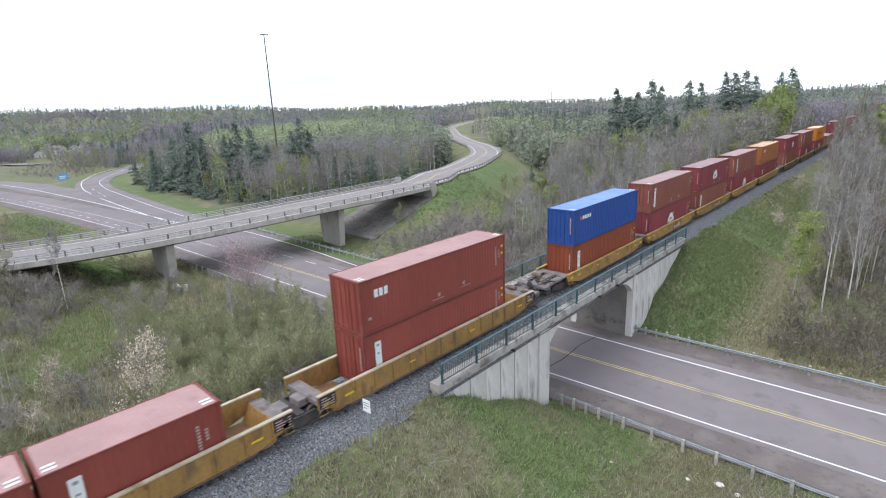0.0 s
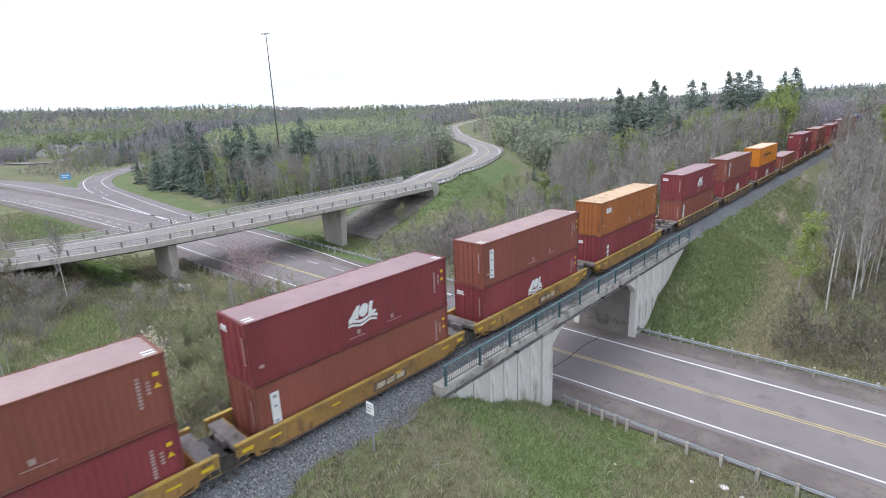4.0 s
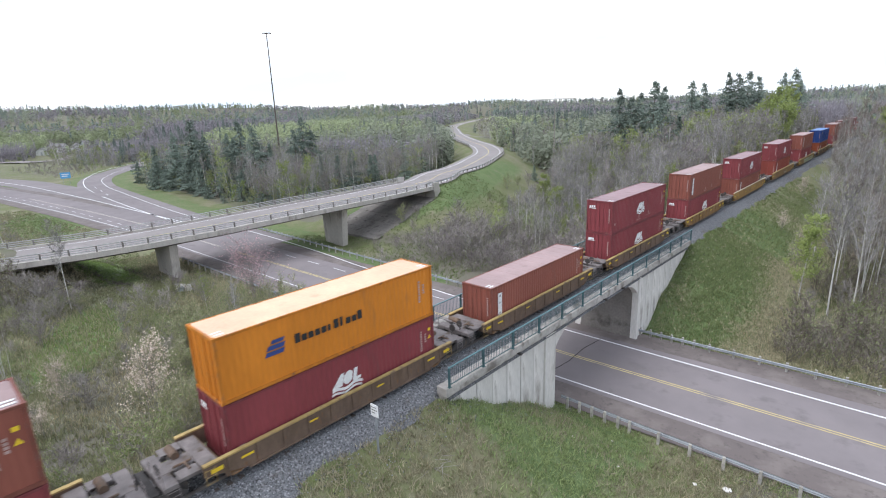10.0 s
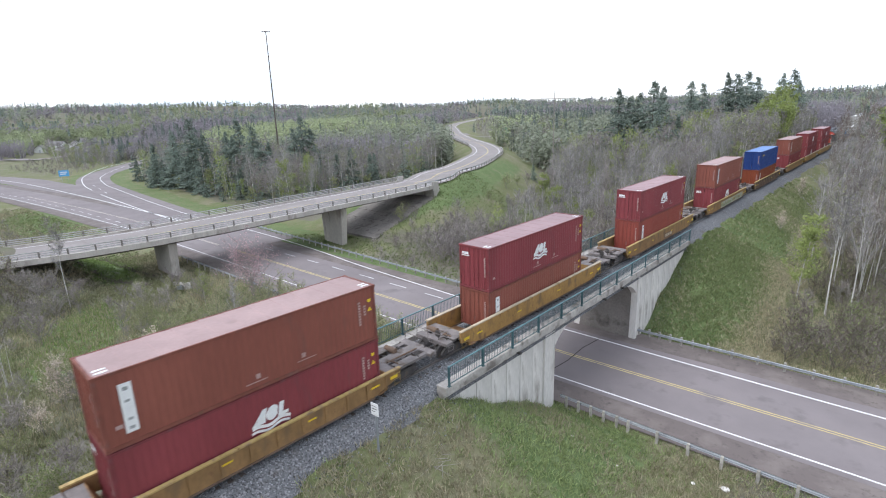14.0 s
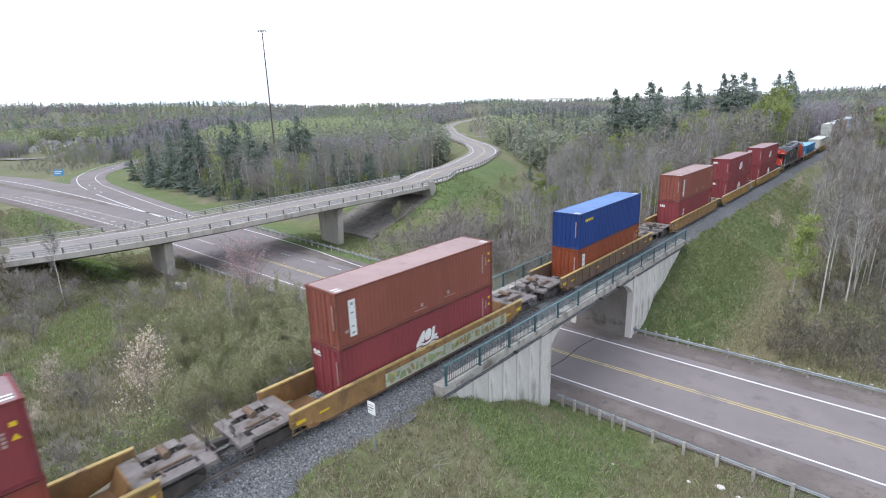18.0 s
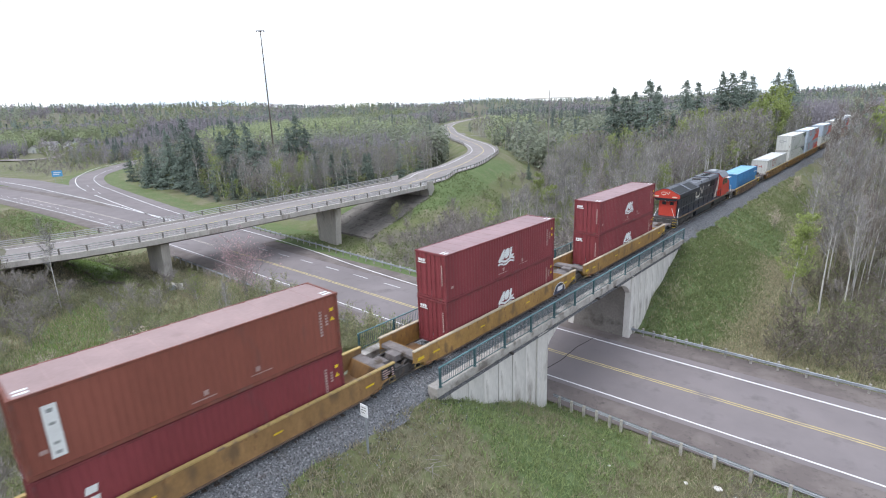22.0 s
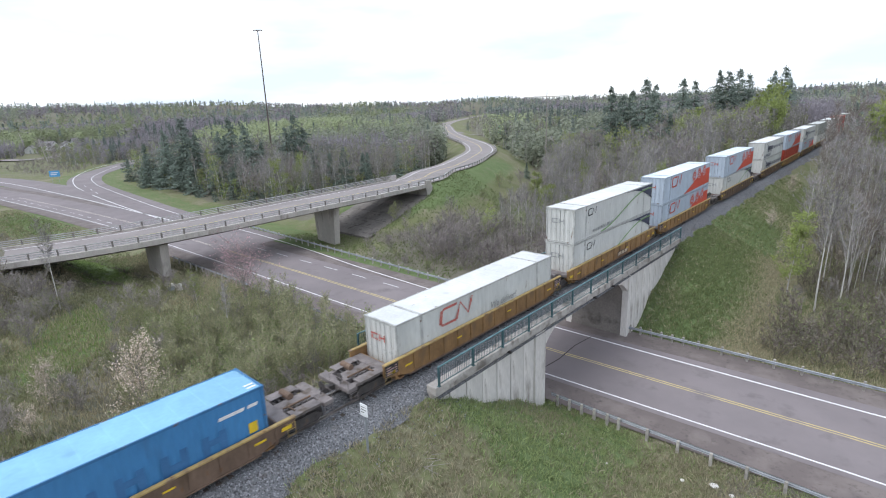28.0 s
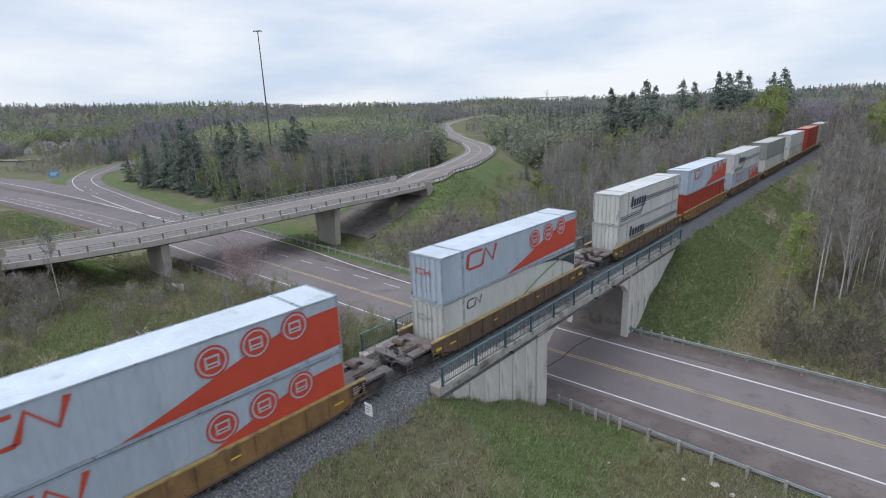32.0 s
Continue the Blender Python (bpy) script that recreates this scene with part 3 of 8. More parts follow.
R2 = smooth_line(ROAD2, 8)
r2z = lambda x, y, s: float(road2_z(s))
road_2 = tagged(strip("road", R2, -5.4, 5.2, 0.02, M["deck"], zf=r2z), "pale asphalt road winding uphill through the woods", "road", kind="structure")
for a, q in ((-3.9, "white_line"), (3.8, "white_line")):
    strip("edge_line", R2, a - 0.1, a + 0.1, 0.035, M[q], road_2, zf=r2z)
strip("centre_line", R2, -0.12, 0.12, 0.035, M["yellow_line"], road_2, zf=r2z)
side_road = tagged(strip("road", ((-196, 236), (-180, 240), (-150, 250), (-112, 258)), -2.4, 2.4, 0.0, M["deck"], zf=lambda x, y, s: float(land(x, y)) + 0.25), "narrow pale side road joining the winding road", "road", kind="structure")

# ---- railway ----
TRACK_Y0, TRACK_Y1 = -70.0, 720.0
bed = bmesh.new()
prof = [(-3.0, -0.95), (-2.55, -0.62), (-1.75, -0.17), (-0.9, -0.145), (0.9, -0.145), (1.75, -0.17), (2.6, -0.62), (3.15, -0.95)]
ys = np.concatenate((np.arange(TRACK_Y0, 60, 0.6), np.arange(60, TRACK_Y1, 6.0)))
rows_ = []
for y in ys:
    wob = [0.07 * noise.noise((x * 2.1, y * 0.9, 3)) for x, _ in prof]
    fill = 0.40 if 1.0 < y < 39.6 else 0.0  # held in by the kerbs on the bridge
    rows_.append([bed.verts.new((x + w, y, z + 0.6 * w + float(rise(y)) + fill * (2.3 < abs(x) < 2.9))) for (x, z), w in zip(prof, wob)])
for a, b in zip(rows_, rows_[1:]):
    for i in range(len(prof) - 1):
        bed.faces.new((a[i], a[i + 1], b[i + 1], b[i]))
railway = tagged(part("railway_track", bed, M["ballast"], smooth=True), "single railway track on grey crushed-stone ballast", "track", kind="structure")
for sx in (-0.7525, 0.7525):
    rb = bmesh.new()
    pr = [(-0.07, -0.17), (0.07, -0.17), (0.012, -0.13), (0.012, -0.04), (0.036, -0.03), (0.036, 0.0), (-0.036, 0.0), (-0.036, -0.03), (-0.012, -0.04), (-0.012, -0.13)]
    ring0 = None
    for y in (TRACK_Y0, -4, -2, 0, 2, 4, 60, 200, TRACK_Y1):
        ring = [rb.verts.new((sx + u, y, v + float(rise(y)))) for u, v in pr]
        if ring0:
            for k in range(len(pr)):
                rb.faces.new((ring0[k], ring0[(k + 1) % len(pr)], ring[(k + 1) % len(pr)], ring[k]))
        ring0 = ring
    bmesh.ops.recalc_face_normals(rb, faces=rb.faces)
    part("rail", rb, M["rail_steel"], railway)

# ---- railway bridge ----
RAIL_X, WALL_X, DECK_X = 3.4, 2.95, 3.42
Y_A, Y_B, Y_C, Y_D = 1.0, 12.75, 27.2, 39.6
bridge = root("railway_bridge", "grey concrete railway bridge with haunched girders over the highway", "bridge", kind="structure")


def soffit(y):
    """Underside of the outer girder: deep at the abutments, arched at mid-span."""
    k = (y - (Y_B + Y_C) / 2) / ((Y_C - Y_B) / 2)
    if k > 0:
        return -0.84 - 0.5 * k ** 1.6 - 1.1 * max(0.0, (k - 0.6) / 0.4) ** 2.8
    return -0.84 - 0.06 * k * k - 1.5 * max(0.0, (-k - 0.48) / 0.52) ** 2.8


for sx in (-1, 1):
    gb = bmesh.new()
    yy = np.linspace(Y_B - 0.02, Y_C + 0.02, 56)
    prev = None
    for y in yy:
        z = soffit(y)
        row = [gb.verts.new((sx * a, y, b)) for a, b in ((2.98, -0.45), (2.98, z), (2.45, z), (2.45, -0.45))]
        if prev:
            for i in range(4):
                gb.faces.new((prev[i], prev[(i + 1) % 4], row[(i + 1) % 4], row[i]))
        prev = row
    bmesh.ops.recalc_face_normals(gb, faces=gb.faces)
    part("girder", gb, M["concrete"], bridge)
    cb = bmesh.new()
    box(cb, min(sx * 2.72, sx * DECK_X), max(sx * 2.72, sx * DECK_X), Y_A, Y_D, -0.42, 0.05, bev=0.03)
    part("kerb", cb, M["concrete_mid"], bridge, "weathered concrete kerb beam")
    lb = bmesh.new()
    box(lb, min(sx * 2.6, sx * 3.06), max(sx * 2.6, sx * 3.06), Y_A + 0.1, Y_D - 0.1, -0.80, -0.41)
    part("ledge", lb, M["concrete_mid"], bridge)
# slab and inner girders: shade below the track put into a darker concrete
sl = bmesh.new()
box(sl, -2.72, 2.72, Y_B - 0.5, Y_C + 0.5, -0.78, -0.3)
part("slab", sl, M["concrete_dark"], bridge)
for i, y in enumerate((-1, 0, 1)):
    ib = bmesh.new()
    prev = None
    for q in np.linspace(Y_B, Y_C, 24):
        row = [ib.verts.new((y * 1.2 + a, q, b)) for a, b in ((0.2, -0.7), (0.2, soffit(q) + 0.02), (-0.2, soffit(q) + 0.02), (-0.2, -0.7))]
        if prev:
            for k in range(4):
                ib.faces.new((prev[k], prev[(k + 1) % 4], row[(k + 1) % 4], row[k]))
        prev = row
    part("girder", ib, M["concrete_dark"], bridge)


def abutment(y0, y1, face_y, toward):
    ob = root("abutment", "board-marked grey concrete abutment with vertical joints", "abutment", kind="structure")
    cb = bmesh.new()
    box(cb, -WALL_X + 0.05, WALL_X - 0.05, min(y0, y1), max(y0, y1), -7.4, -0.84)
    part("core", cb, M["joint"], ob)
    n = int(round(abs(y1 - y0) / 1.55))
    pb = bmesh.new()
    box(pb, -0.05, 0.05, 0.02, abs(y1 - y0) / n - 0.035, -7.4, -0.84, bev=0.02)
    first = None
    for sx in (-1, 1):
        for i in range(n):
            m = pose(sx * (WALL_X - 0.03 + 0.012 * ((i * 7) % 3 - 1)), min(y0, y1) + i * abs(y1 - y0) / n, 0)
            if first is None:
                first = part("panel", pb, M["concrete"], ob)
                first.matrix_basis = m
            else:
                again(first, ob, m)
    # front wall darker than the panels: under-deck shade painted in, along with stains
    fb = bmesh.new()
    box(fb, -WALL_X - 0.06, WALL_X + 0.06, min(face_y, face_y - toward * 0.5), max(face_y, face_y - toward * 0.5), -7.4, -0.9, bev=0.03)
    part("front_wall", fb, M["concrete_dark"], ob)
    for sx in (-1, 1):
        kb = bmesh.new()
        box(kb, min(sx * 2.5, sx * 3.12), max(sx * 2.5, sx * 3.12), min(face_y - toward * (1.3 if toward > 0 else 0.34), face_y + toward * 0.05), max(face_y - toward * (1.3 if toward > 0 else 0.34), face_y + toward * 0.05), -7.4, -0.84, bev=0.04)
        part("corner_pilaster", kb, M["concrete"], ob)
    on_grade(ob)
    return ob


def on_grade(thing):
    """Lifts the parts of a bridge piece to the climb of the track."""
    done = set()
    for q in thing.children:
        y = q.matrix_basis.translation.y
        if abs(y) > 0.01:
            q.matrix_basis = Matrix.Translation((0, 0, float(rise(y)))) @ q.matrix_basis
        elif q.data.name not in done:
            done.add(q.data.name)
            for v in q.data.vertices:
                v.co.z += float(rise(v.co.y))


for y, x in ((19.9, 3.40), (23.2, 3.40), (25.5, 3.0), (8.0, 3.40)):
    db = bmesh.new()
    rod(db, (x - 0.3, y, -0.62), (x + 0.07, y, -0.66), 0.09, n=10)
    part("drain_pipe", db, M["dark_steel"], bridge, "dark drain outlet")
on_grade(bridge)
abutment(Y_A + 0.1, Y_B - 1.1, Y_B, 1)
abutment(Y_C + 0.6, Y_D - 0.1, Y_C, -1)


def bridge_railing(sx):
    ob = root("railing", "teal steel bridge railing with thin upright bars", "railing", "railings of the railway bridge", at=pose(sx * RAIL_X, 1.3, float(rise(1.3)) + 0.05, math.degrees(math.atan(GRADE)), 0, 0))
    n, pitch = 13, 2.93
    tb_ = bmesh.new()
    box(tb_, -0.035, 0.035, -0.05, n * pitch + 0.05, 1.13, 1.19)
    part("top_rail", tb_, M["teal_light"], ob)
    bb = bmesh.new()
    box(bb, -0.02, 0.02, 0, n * pitch, 0.12, 0.16)
    part("bottom_rail", bb, M["teal"], ob)
    pb = bmesh.new()
    box(pb, -0.05, 0.05, -0.05, 0.05, 0, 1.13)
    box(pb, -0.09, 0.09, -0.09, 0.09, 0, 0.02)
    post = part("post", pb, M["teal"], ob)
    for i in range(1, n + 1):
        again(post, ob, pose(0, i * pitch, 0))
    qb = bmesh.new()
    box(qb, -0.008, 0.008, -0.008, 0.008, 0.16, 1.13)
    bar = None
    for i in range(n):
        for k in range(1, 19):
            m = pose(0, i * pitch + k * pitch / 19, 0)
            if bar is None:
                bar = part("bar", qb, M["teal"], ob)
                bar.matrix_basis = m
            else:
                again(bar, ob, m)
    return ob


bridge_railing(1)
bridge_railing(-1)


# ---- guard rails ----
def guard_rail(name, pts, zf, label, posts, beam_z=0.62, material="galv", group="guard rails", double=True, post_mat="post_wood", side=1):
    ob = root(name, label, "guard rail", group)
    P = [Vector((x, y, zf(x, y))) for x, y in pts]
    bm = bmesh.new()
    prof_ = ((0, -0.13), (0.06, -0.09), (0.06, -0.05), (-0.02, 0.0), (0.06, 0.05), (0.06, 0.09), (0, 0.13)) if double else ((0, -0.05), (0.05, -0.05), (0.05, 0.05), (0, 0.05))
    prev = None
    for i, p in enumerate(P):
        d = (P[min(i + 1, len(P) - 1)] - P[max(0, i - 1)])
        nrm = Vector((d.y, -d.x, 0)).normalized() * side
        row = [bm.verts.new(p + nrm * (0.1 + a) + Vector((0, 0, beam_z + b))) for a, b in prof_]
        back = [bm.verts.new(p + nrm * (0.095 + a) + Vector((0, 0, beam_z + b))) for a, b in prof_]
        if prev:
            for u in range(len(row) - 1):
                bm.faces.new((prev[0][u], prev[0][u + 1], row[u + 1], row[u]))
                bm.faces.new((prev[1][u + 1], prev[1][u], back[u], back[u + 1]))
        prev = (row, back)
    part("rail_beam", bm, M[material], ob)
    pb = bmesh.new()
    box(pb, -0.085, 0.085, -0.085, 0.085, -0.8, beam_z + 0.2, bev=0.015)
    box(pb, -0.05, 0.05, 0.0, 0.12, beam_z - 0.14, beam_z + 0.14)
    first = None
    for x, y in posts:
        m = pose(x, y, zf(x, y))
        if first is None:
            first = part("post", pb, M[post_mat], ob)
            first.matrix_basis = m
        else:
            again(first, ob, m)
    return ob


gz = lambda x, y: ROAD_Z - 0.05
near_posts = [3.95 + 0.95 * i for i in range(5)] + [8.55 + 1.9 * i for i in range(28)]
guard_rail("guard_rail", [(x, 13.25 + 0.004 * x) for x in np.linspace(3.3, 62, 50)], gz, "galvanised highway guard rail on pale weathered posts", [(x, 13.15 + 0.004 * x) for x in near_posts], side=-1)
guard_rail("guard_rail", [(x, 28.1 + 0.03 * x) for x in np.linspace(2.6, 62, 50)], gz, "galvanised highway guard rail on pale weathered posts", [(x, 28.3 + 0.03 * x) for x in np.concatenate((np.arange(3.0, 8.5, 0.95), np.arange(9, 62, 1.9)))], side=1)
guard_rail("guard_rail", [(x, float(near_line(x)) - 3.9) for x in np.linspace(-4, -62, 50)], gz, "galvanised highway guard rail beside overgrown verge", [(x, float(near_line(x)) - 4.0) for x in np.arange(-4, -62, -1.9)], side=1)
guard_rail("guard_rail", [(x, 28.4 - 0.028 * (x + 20)) for x in np.linspace(-3, -78, 60)], gz, "galvanised highway guard rail below the grassy bank", [(x, 28.55 - 0.028 * (x + 20)) for x in np.arange(-3, -78, -1.9)], side=-1)


# ---- road overpass ----
overpass = root("road_overpass", "weathered concrete road overpass on wall piers", "bridge", kind="structure")
OY = np.concatenate((np.arange(-40, 56.1, 2.0), ))


def deck_at(y, k):
    """Deck surface across the bridge: k = 0 at the near edge, 1 at the far one."""
    return Vector((float(deck_near_x(y)) - DECK_W * k, y + 1.2 * k, float(deck_z(y)) + 0.12 * k * float(ss(0, 22, y))))


def sweep(name, section, material, parent, label="", ylist=OY):
    """Sweeps a closed section of (k, dz) along the deck."""
    bm = bmesh.new()
    prev = None
    for y in ylist:
        row = [bm.verts.new(deck_at(y, k) + Vector((0, 0, dz))) for k, dz in section]
        if prev:
            for i in range(len(section)):
                bm.faces.new((prev[i], prev[(i + 1) % len(section)], row[(i + 1) % len(section)], row[i]))
        else:
            bm.faces.new(row[::-1])
        prev = row
    bm.faces.new(prev)
    bmesh.ops.recalc_face_normals(bm, faces=bm.faces)
    return part(name, bm, material, parent, label)


# slab darker than its kerbs: shade of the underside is in the colour
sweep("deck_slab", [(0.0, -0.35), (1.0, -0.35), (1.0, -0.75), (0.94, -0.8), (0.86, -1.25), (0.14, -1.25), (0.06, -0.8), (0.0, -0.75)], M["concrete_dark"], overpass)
sweep("carriageway", [(0.04, -0.34), (0.96, -0.34), (0.96, -0.3), (0.04, -0.3)], M["deck"], overpass, "pale worn asphalt carriageway")
for k0, k1 in ((-0.002, 0.04), (0.96, 1.002)):
    sweep("kerb", [(k0, -0.76), (k1, -0.40), (k1, -0.06), (k0, -0.06)], M["concrete_warm"], overpass)
for k in (0.13, 0.5, 0.87):
    sweep("edge_line" if k != 0.5 else "centre_line", [(k - 0.006, -0.3), (k + 0.006, -0.3), (k + 0.006, -0.294), (k - 0.006, -0.294)], M["white_line"] if k != 0.5 else M["yellow_line"], overpass)
M["rail_grey"] = mat("weathered_grey_rail_paint", (0.43, 0.42, 0.415), 0.7, 0.1, var=0.2, scale=2, stain=(0.25, 0.22, 0.2), stain_at=0.6, stain_scale=1.5)
for k in (0.02, 0.98):
    rl = root("railing", "grey metal overpass railing with three rails", "railing", "railings of the overpass")
    for dz, hgt in ((0.17, 0.11), (0.43, 0.11), (0.70, 0.13)):
        sweep("rail_bar", [(k - 0.003, dz - hgt / 2), (k + 0.003, dz - hgt / 2), (k + 0.003, dz + hgt / 2), (k - 0.003, dz + hgt / 2)], M["rail_grey"], rl)
    pb = bmesh.new()
    box(pb, -0.07, 0.07, -0.09, 0.09, -0.1, 0.68)
    first = None
    for y in np.arange(-36, 55, 2.7):
        m = Matrix.Translation(deck_at(y, k))
        if first is None:
            first = part("post", pb, M["concrete_dark"], rl)
            first.matrix_basis = m
        else:
            again(first, rl, m)


def pier(y):
    a, b = deck_at(y, 0.12), deck_at(y, 0.66)
    ob = root("bridge_pier", "grey concrete wall pier under the overpass", "pier", "overpass piers", "structure")
    bm = bmesh.new()
    L_ = (b - a).length
    base = -7.6
    prof_ = [(0.0, a.z - 1.22), (L_, a.z - 1.22 + 0.2), (L_ - 0.6, base), (0.6, base)]
    v0 = [bm.verts.new((a.x - u, y - 0.55, z)) for u, z in prof_]
    v1 = [bm.verts.new((a.x - u, y + 0.55, z)) for u, z in prof_]
    for i in range(4):
        bm.faces.new((v0[i], v0[(i + 1) % 4], v1[(i + 1) % 4], v1[i]))
    bm.faces.new(v0[::-1])
    bm.faces.new(v1)
    bmesh.ops.recalc_face_normals(bm, faces=bm.faces)
    part("wall", bm, M["concrete_warm"], ob)
    return ob


pier(7.6)
pier(34.3)
ab2 = root("abutment", "concrete end abutment of the overpass", "abutment", kind="structure")
bm = bmesh.new()
a = deck_at(55.5, 0)
box(bm, a.x - DECK_W - 0.1, a.x + 0.05, 55.4, 57.0, -3.4, a.z - 0.4, bev=0.05)
part("end_wall", bm, M["concrete_warm"], ab2)
bm = bmesh.new()
box(bm, a.x - 0.2, a.x + 0.2, 55.0, 56.6, a.z - 1.1, a.z + 0.62, bev=0.05)
box(bm, a.x - DECK_W - 0.2, a.x - DECK_W + 0.25, 56.0, 57.6, a.z - 1.0, a.z + 0.85, bev=0.05)
part("end_post", bm, M["concrete_warm"], ab2)
paving = root("slope_paving", "dark stained concrete slope paving under the overpass", "paving", kind="structure")
first = None
for i in range(6):
    for j in range(7):
        y0, y1 = 38.0 + i * 2.85, 38.0 + (i + 1) * 2.85 - 0.05
        z0, z1 = -6.4 + i * 0.78, -6.4 + (i + 1) * 0.78 - 0.015
        x0 = -46.9 - j * 2.1 - 0.34 * i
        bm = bmesh.new()
        v = [bm.verts.new(p) for p in ((x0, y0, z0), (x0 - 2.05, y0, z0), (x0 - 2.05, y1, z1), (x0, y1, z1), (x0, y0, z0 - 0.7), (x0 - 2.05, y0, z0 - 0.7), (x0 - 2.05, y1, z1 - 0.7), (x0, y1, z1 - 0.7))]
        for q in ((0, 3, 2, 1), (0, 1, 5, 4), (1, 2, 6, 5), (2, 3, 7, 6), (3, 0, 4, 7)):
            bm.faces.new([v[k] for k in q])
        part("panel", bm, M["concrete_dark"], paving)
r2_pts = [p for p in R2[1:44]]


def offset_line(pts, off):
    out = []
    for i, (x, y) in enumerate(pts):
        a, b = pts[max(0, i - 1)], pts[min(len(pts) - 1, i + 1)]
        ll = math.hypot(b[0] - a[0], b[1] - a[1])
        out.append((x + (b[1] - a[1]) / ll * off, y - (b[0] - a[0]) / ll * off))
    return out


def spaced(pts, d):
    out, run = [], 0.0
    for a, b in zip(pts, pts[1:]):
        ll = math.hypot(b[0] - a[0], b[1] - a[1])
        while run < ll:
            out.append((a[0] + (b[0] - a[0]) * run / ll, a[1] + (b[1] - a[1]) * run / ll))
            run += d
        run -= ll
    return out


r2s = lambda x, y: float(road2_z(dist_poly(np.array(x), np.array(y), ROAD2)[1]))
gr_line = offset_line(r2_pts, 5.0)
guard_rail("guard_rail", gr_line, r2s, "guard rail along the outside of the winding road", spaced(gr_line, 2.4), side=-1)
gr_line = offset_line(R2[48:84], -5.2)
guard_rail("guard_rail", gr_line, r2s, "guard rail along the far bend of the winding road", spaced(gr_line, 4.0), side=1)


# ---- train ----
SPEED, GAIN = 14.542, 0.00395


def run_at(t):
    return SPEED * t + GAIN * t * t


MOVERS = []  # (thing, place along the train)


def logo_wave(bm, x, y, z, w, h, mi=0):
    """Three slanted blocks (wedge, disc, angle) over two waves, lying on the side wall at x."""
    def flat_shape(pts):
        bm.faces.new([bm.verts.new((x, y + (u + 0.22 * (v - 0.5) * h / w) * w, z + v * h)) for u, v in pts]).material_index = mi
    flat_shape(((0.0, 0.0), (0.36, 0.0), (0.36, 0.72), (0.25, 0.72)))
    flat_shape([(0.53 + 0.165 * math.cos(q), 0.36 + 0.37 * math.sin(q)) for q in np.linspace(0.5, 2 * math.pi - 0.5, 20)])
    flat_shape(((0.71, 0.0), (1.0, 0.0), (1.0, 0.17), (0.84, 0.17), (0.84, 0.72), (0.71, 0.72)))
    for k in range(2):
        prev = None
        for i in range(17):
            q = i / 16
            zz = z - 0.14 * h - k * 0.22 * h + 0.075 * h * math.sin(q * 9.5 + 0.6)
            th = (0.085 - 0.02 * k) * h
            row = (bm.verts.new((x, y - (0.04 + 0.03 * k) * w + q * w * 1.04, zz - th)), bm.verts.new((x, y - (0.04 + 0.03 * k) * w + q * w * 1.04, zz + th)))
            if prev:
                bm.faces.new((prev[0], row[0], row[1], prev[1])).material_index = mi
            prev = row


def quad(bm, x, y0, y1, z0, z1, lean=0.0, mi=0):
    v = [bm.verts.new(p) for p in ((x, y0, z0), (x, y1, z0), (x, y1 + lean, z1), (x, y0 + lean, z1))]
    bm.faces.new(v).material_index = mi


def quad_end(bm, y, x0, x1, z0, z1, mi=0):
    v = [bm.verts.new(p) for p in ((x0, y, z0), (x1, y, z0), (x1, y, z1), (x0, y, z1))]
    bm.faces.new(v).material_index = mi


def ribbon(bm, x, pts, w, mi=0):
    """A band of width w along (y, z) points on a wall at x."""
    prev = None
    for i, (y, z) in enumerate(pts):
        a, b = pts[max(0, i - 1)], pts[min(len(pts) - 1, i + 1)]
        dy, dz = b[0] - a[0], b[1] - a[1]
        ll = math.hypot(dy, dz) or 1
        row = (bm.verts.new((x, y - dz / ll * w / 2, z + dy / ll * w / 2)), bm.verts.new((x, y + dz / ll * w / 2, z - dy / ll * w / 2)))
        if prev:
            bm.faces.new((prev[0], prev[1], row[1], row[0])).material_index = mi
        prev = row


def lettering(bm, words, x, y, z, size):
    """Slanted words on the side wall at x."""
    cu = bpy.data.curves.new("words", "FONT")
    cu.body, cu.size, cu.shear, cu.offset = words, size, 0.25, 0.012
    ob = new("words", cu)
    me = bpy.data.meshes.new_from_object(ob)
    bpy.data.objects.remove(ob)
    bm.from_mesh(me)
    for v in bm.verts:
        v.co = (x, y + v.co.x, z + v.co.y)
    bpy.data.meshes.remove(me)


SHELLS = {}


def corrugated(bm, x, y0, y1, z0, z1, pitch, depth, outward):
    n = max(2, int(round((y1 - y0) / pitch)))
    p = (y1 - y0) / n
    prev = None
    for i in range(n):
        for q, d in ((0.0, 0), (0.26, 0), (0.5, 1), (0.76, 1)):
            y = y0 + (i + q) * p
            a, b = bm.verts.new((x - outward * depth * d, y, z0)), bm.verts.new((x - outward * depth * d, y, z1))
            if prev:
                bm.faces.new((prev[0], a, b, prev[1]))
            prev = (a, b)
    a, b = bm.verts.new((x, y1, z0)), bm.verts.new((x, y1, z1))
    bm.faces.new((prev[0], a, b, prev[1]))


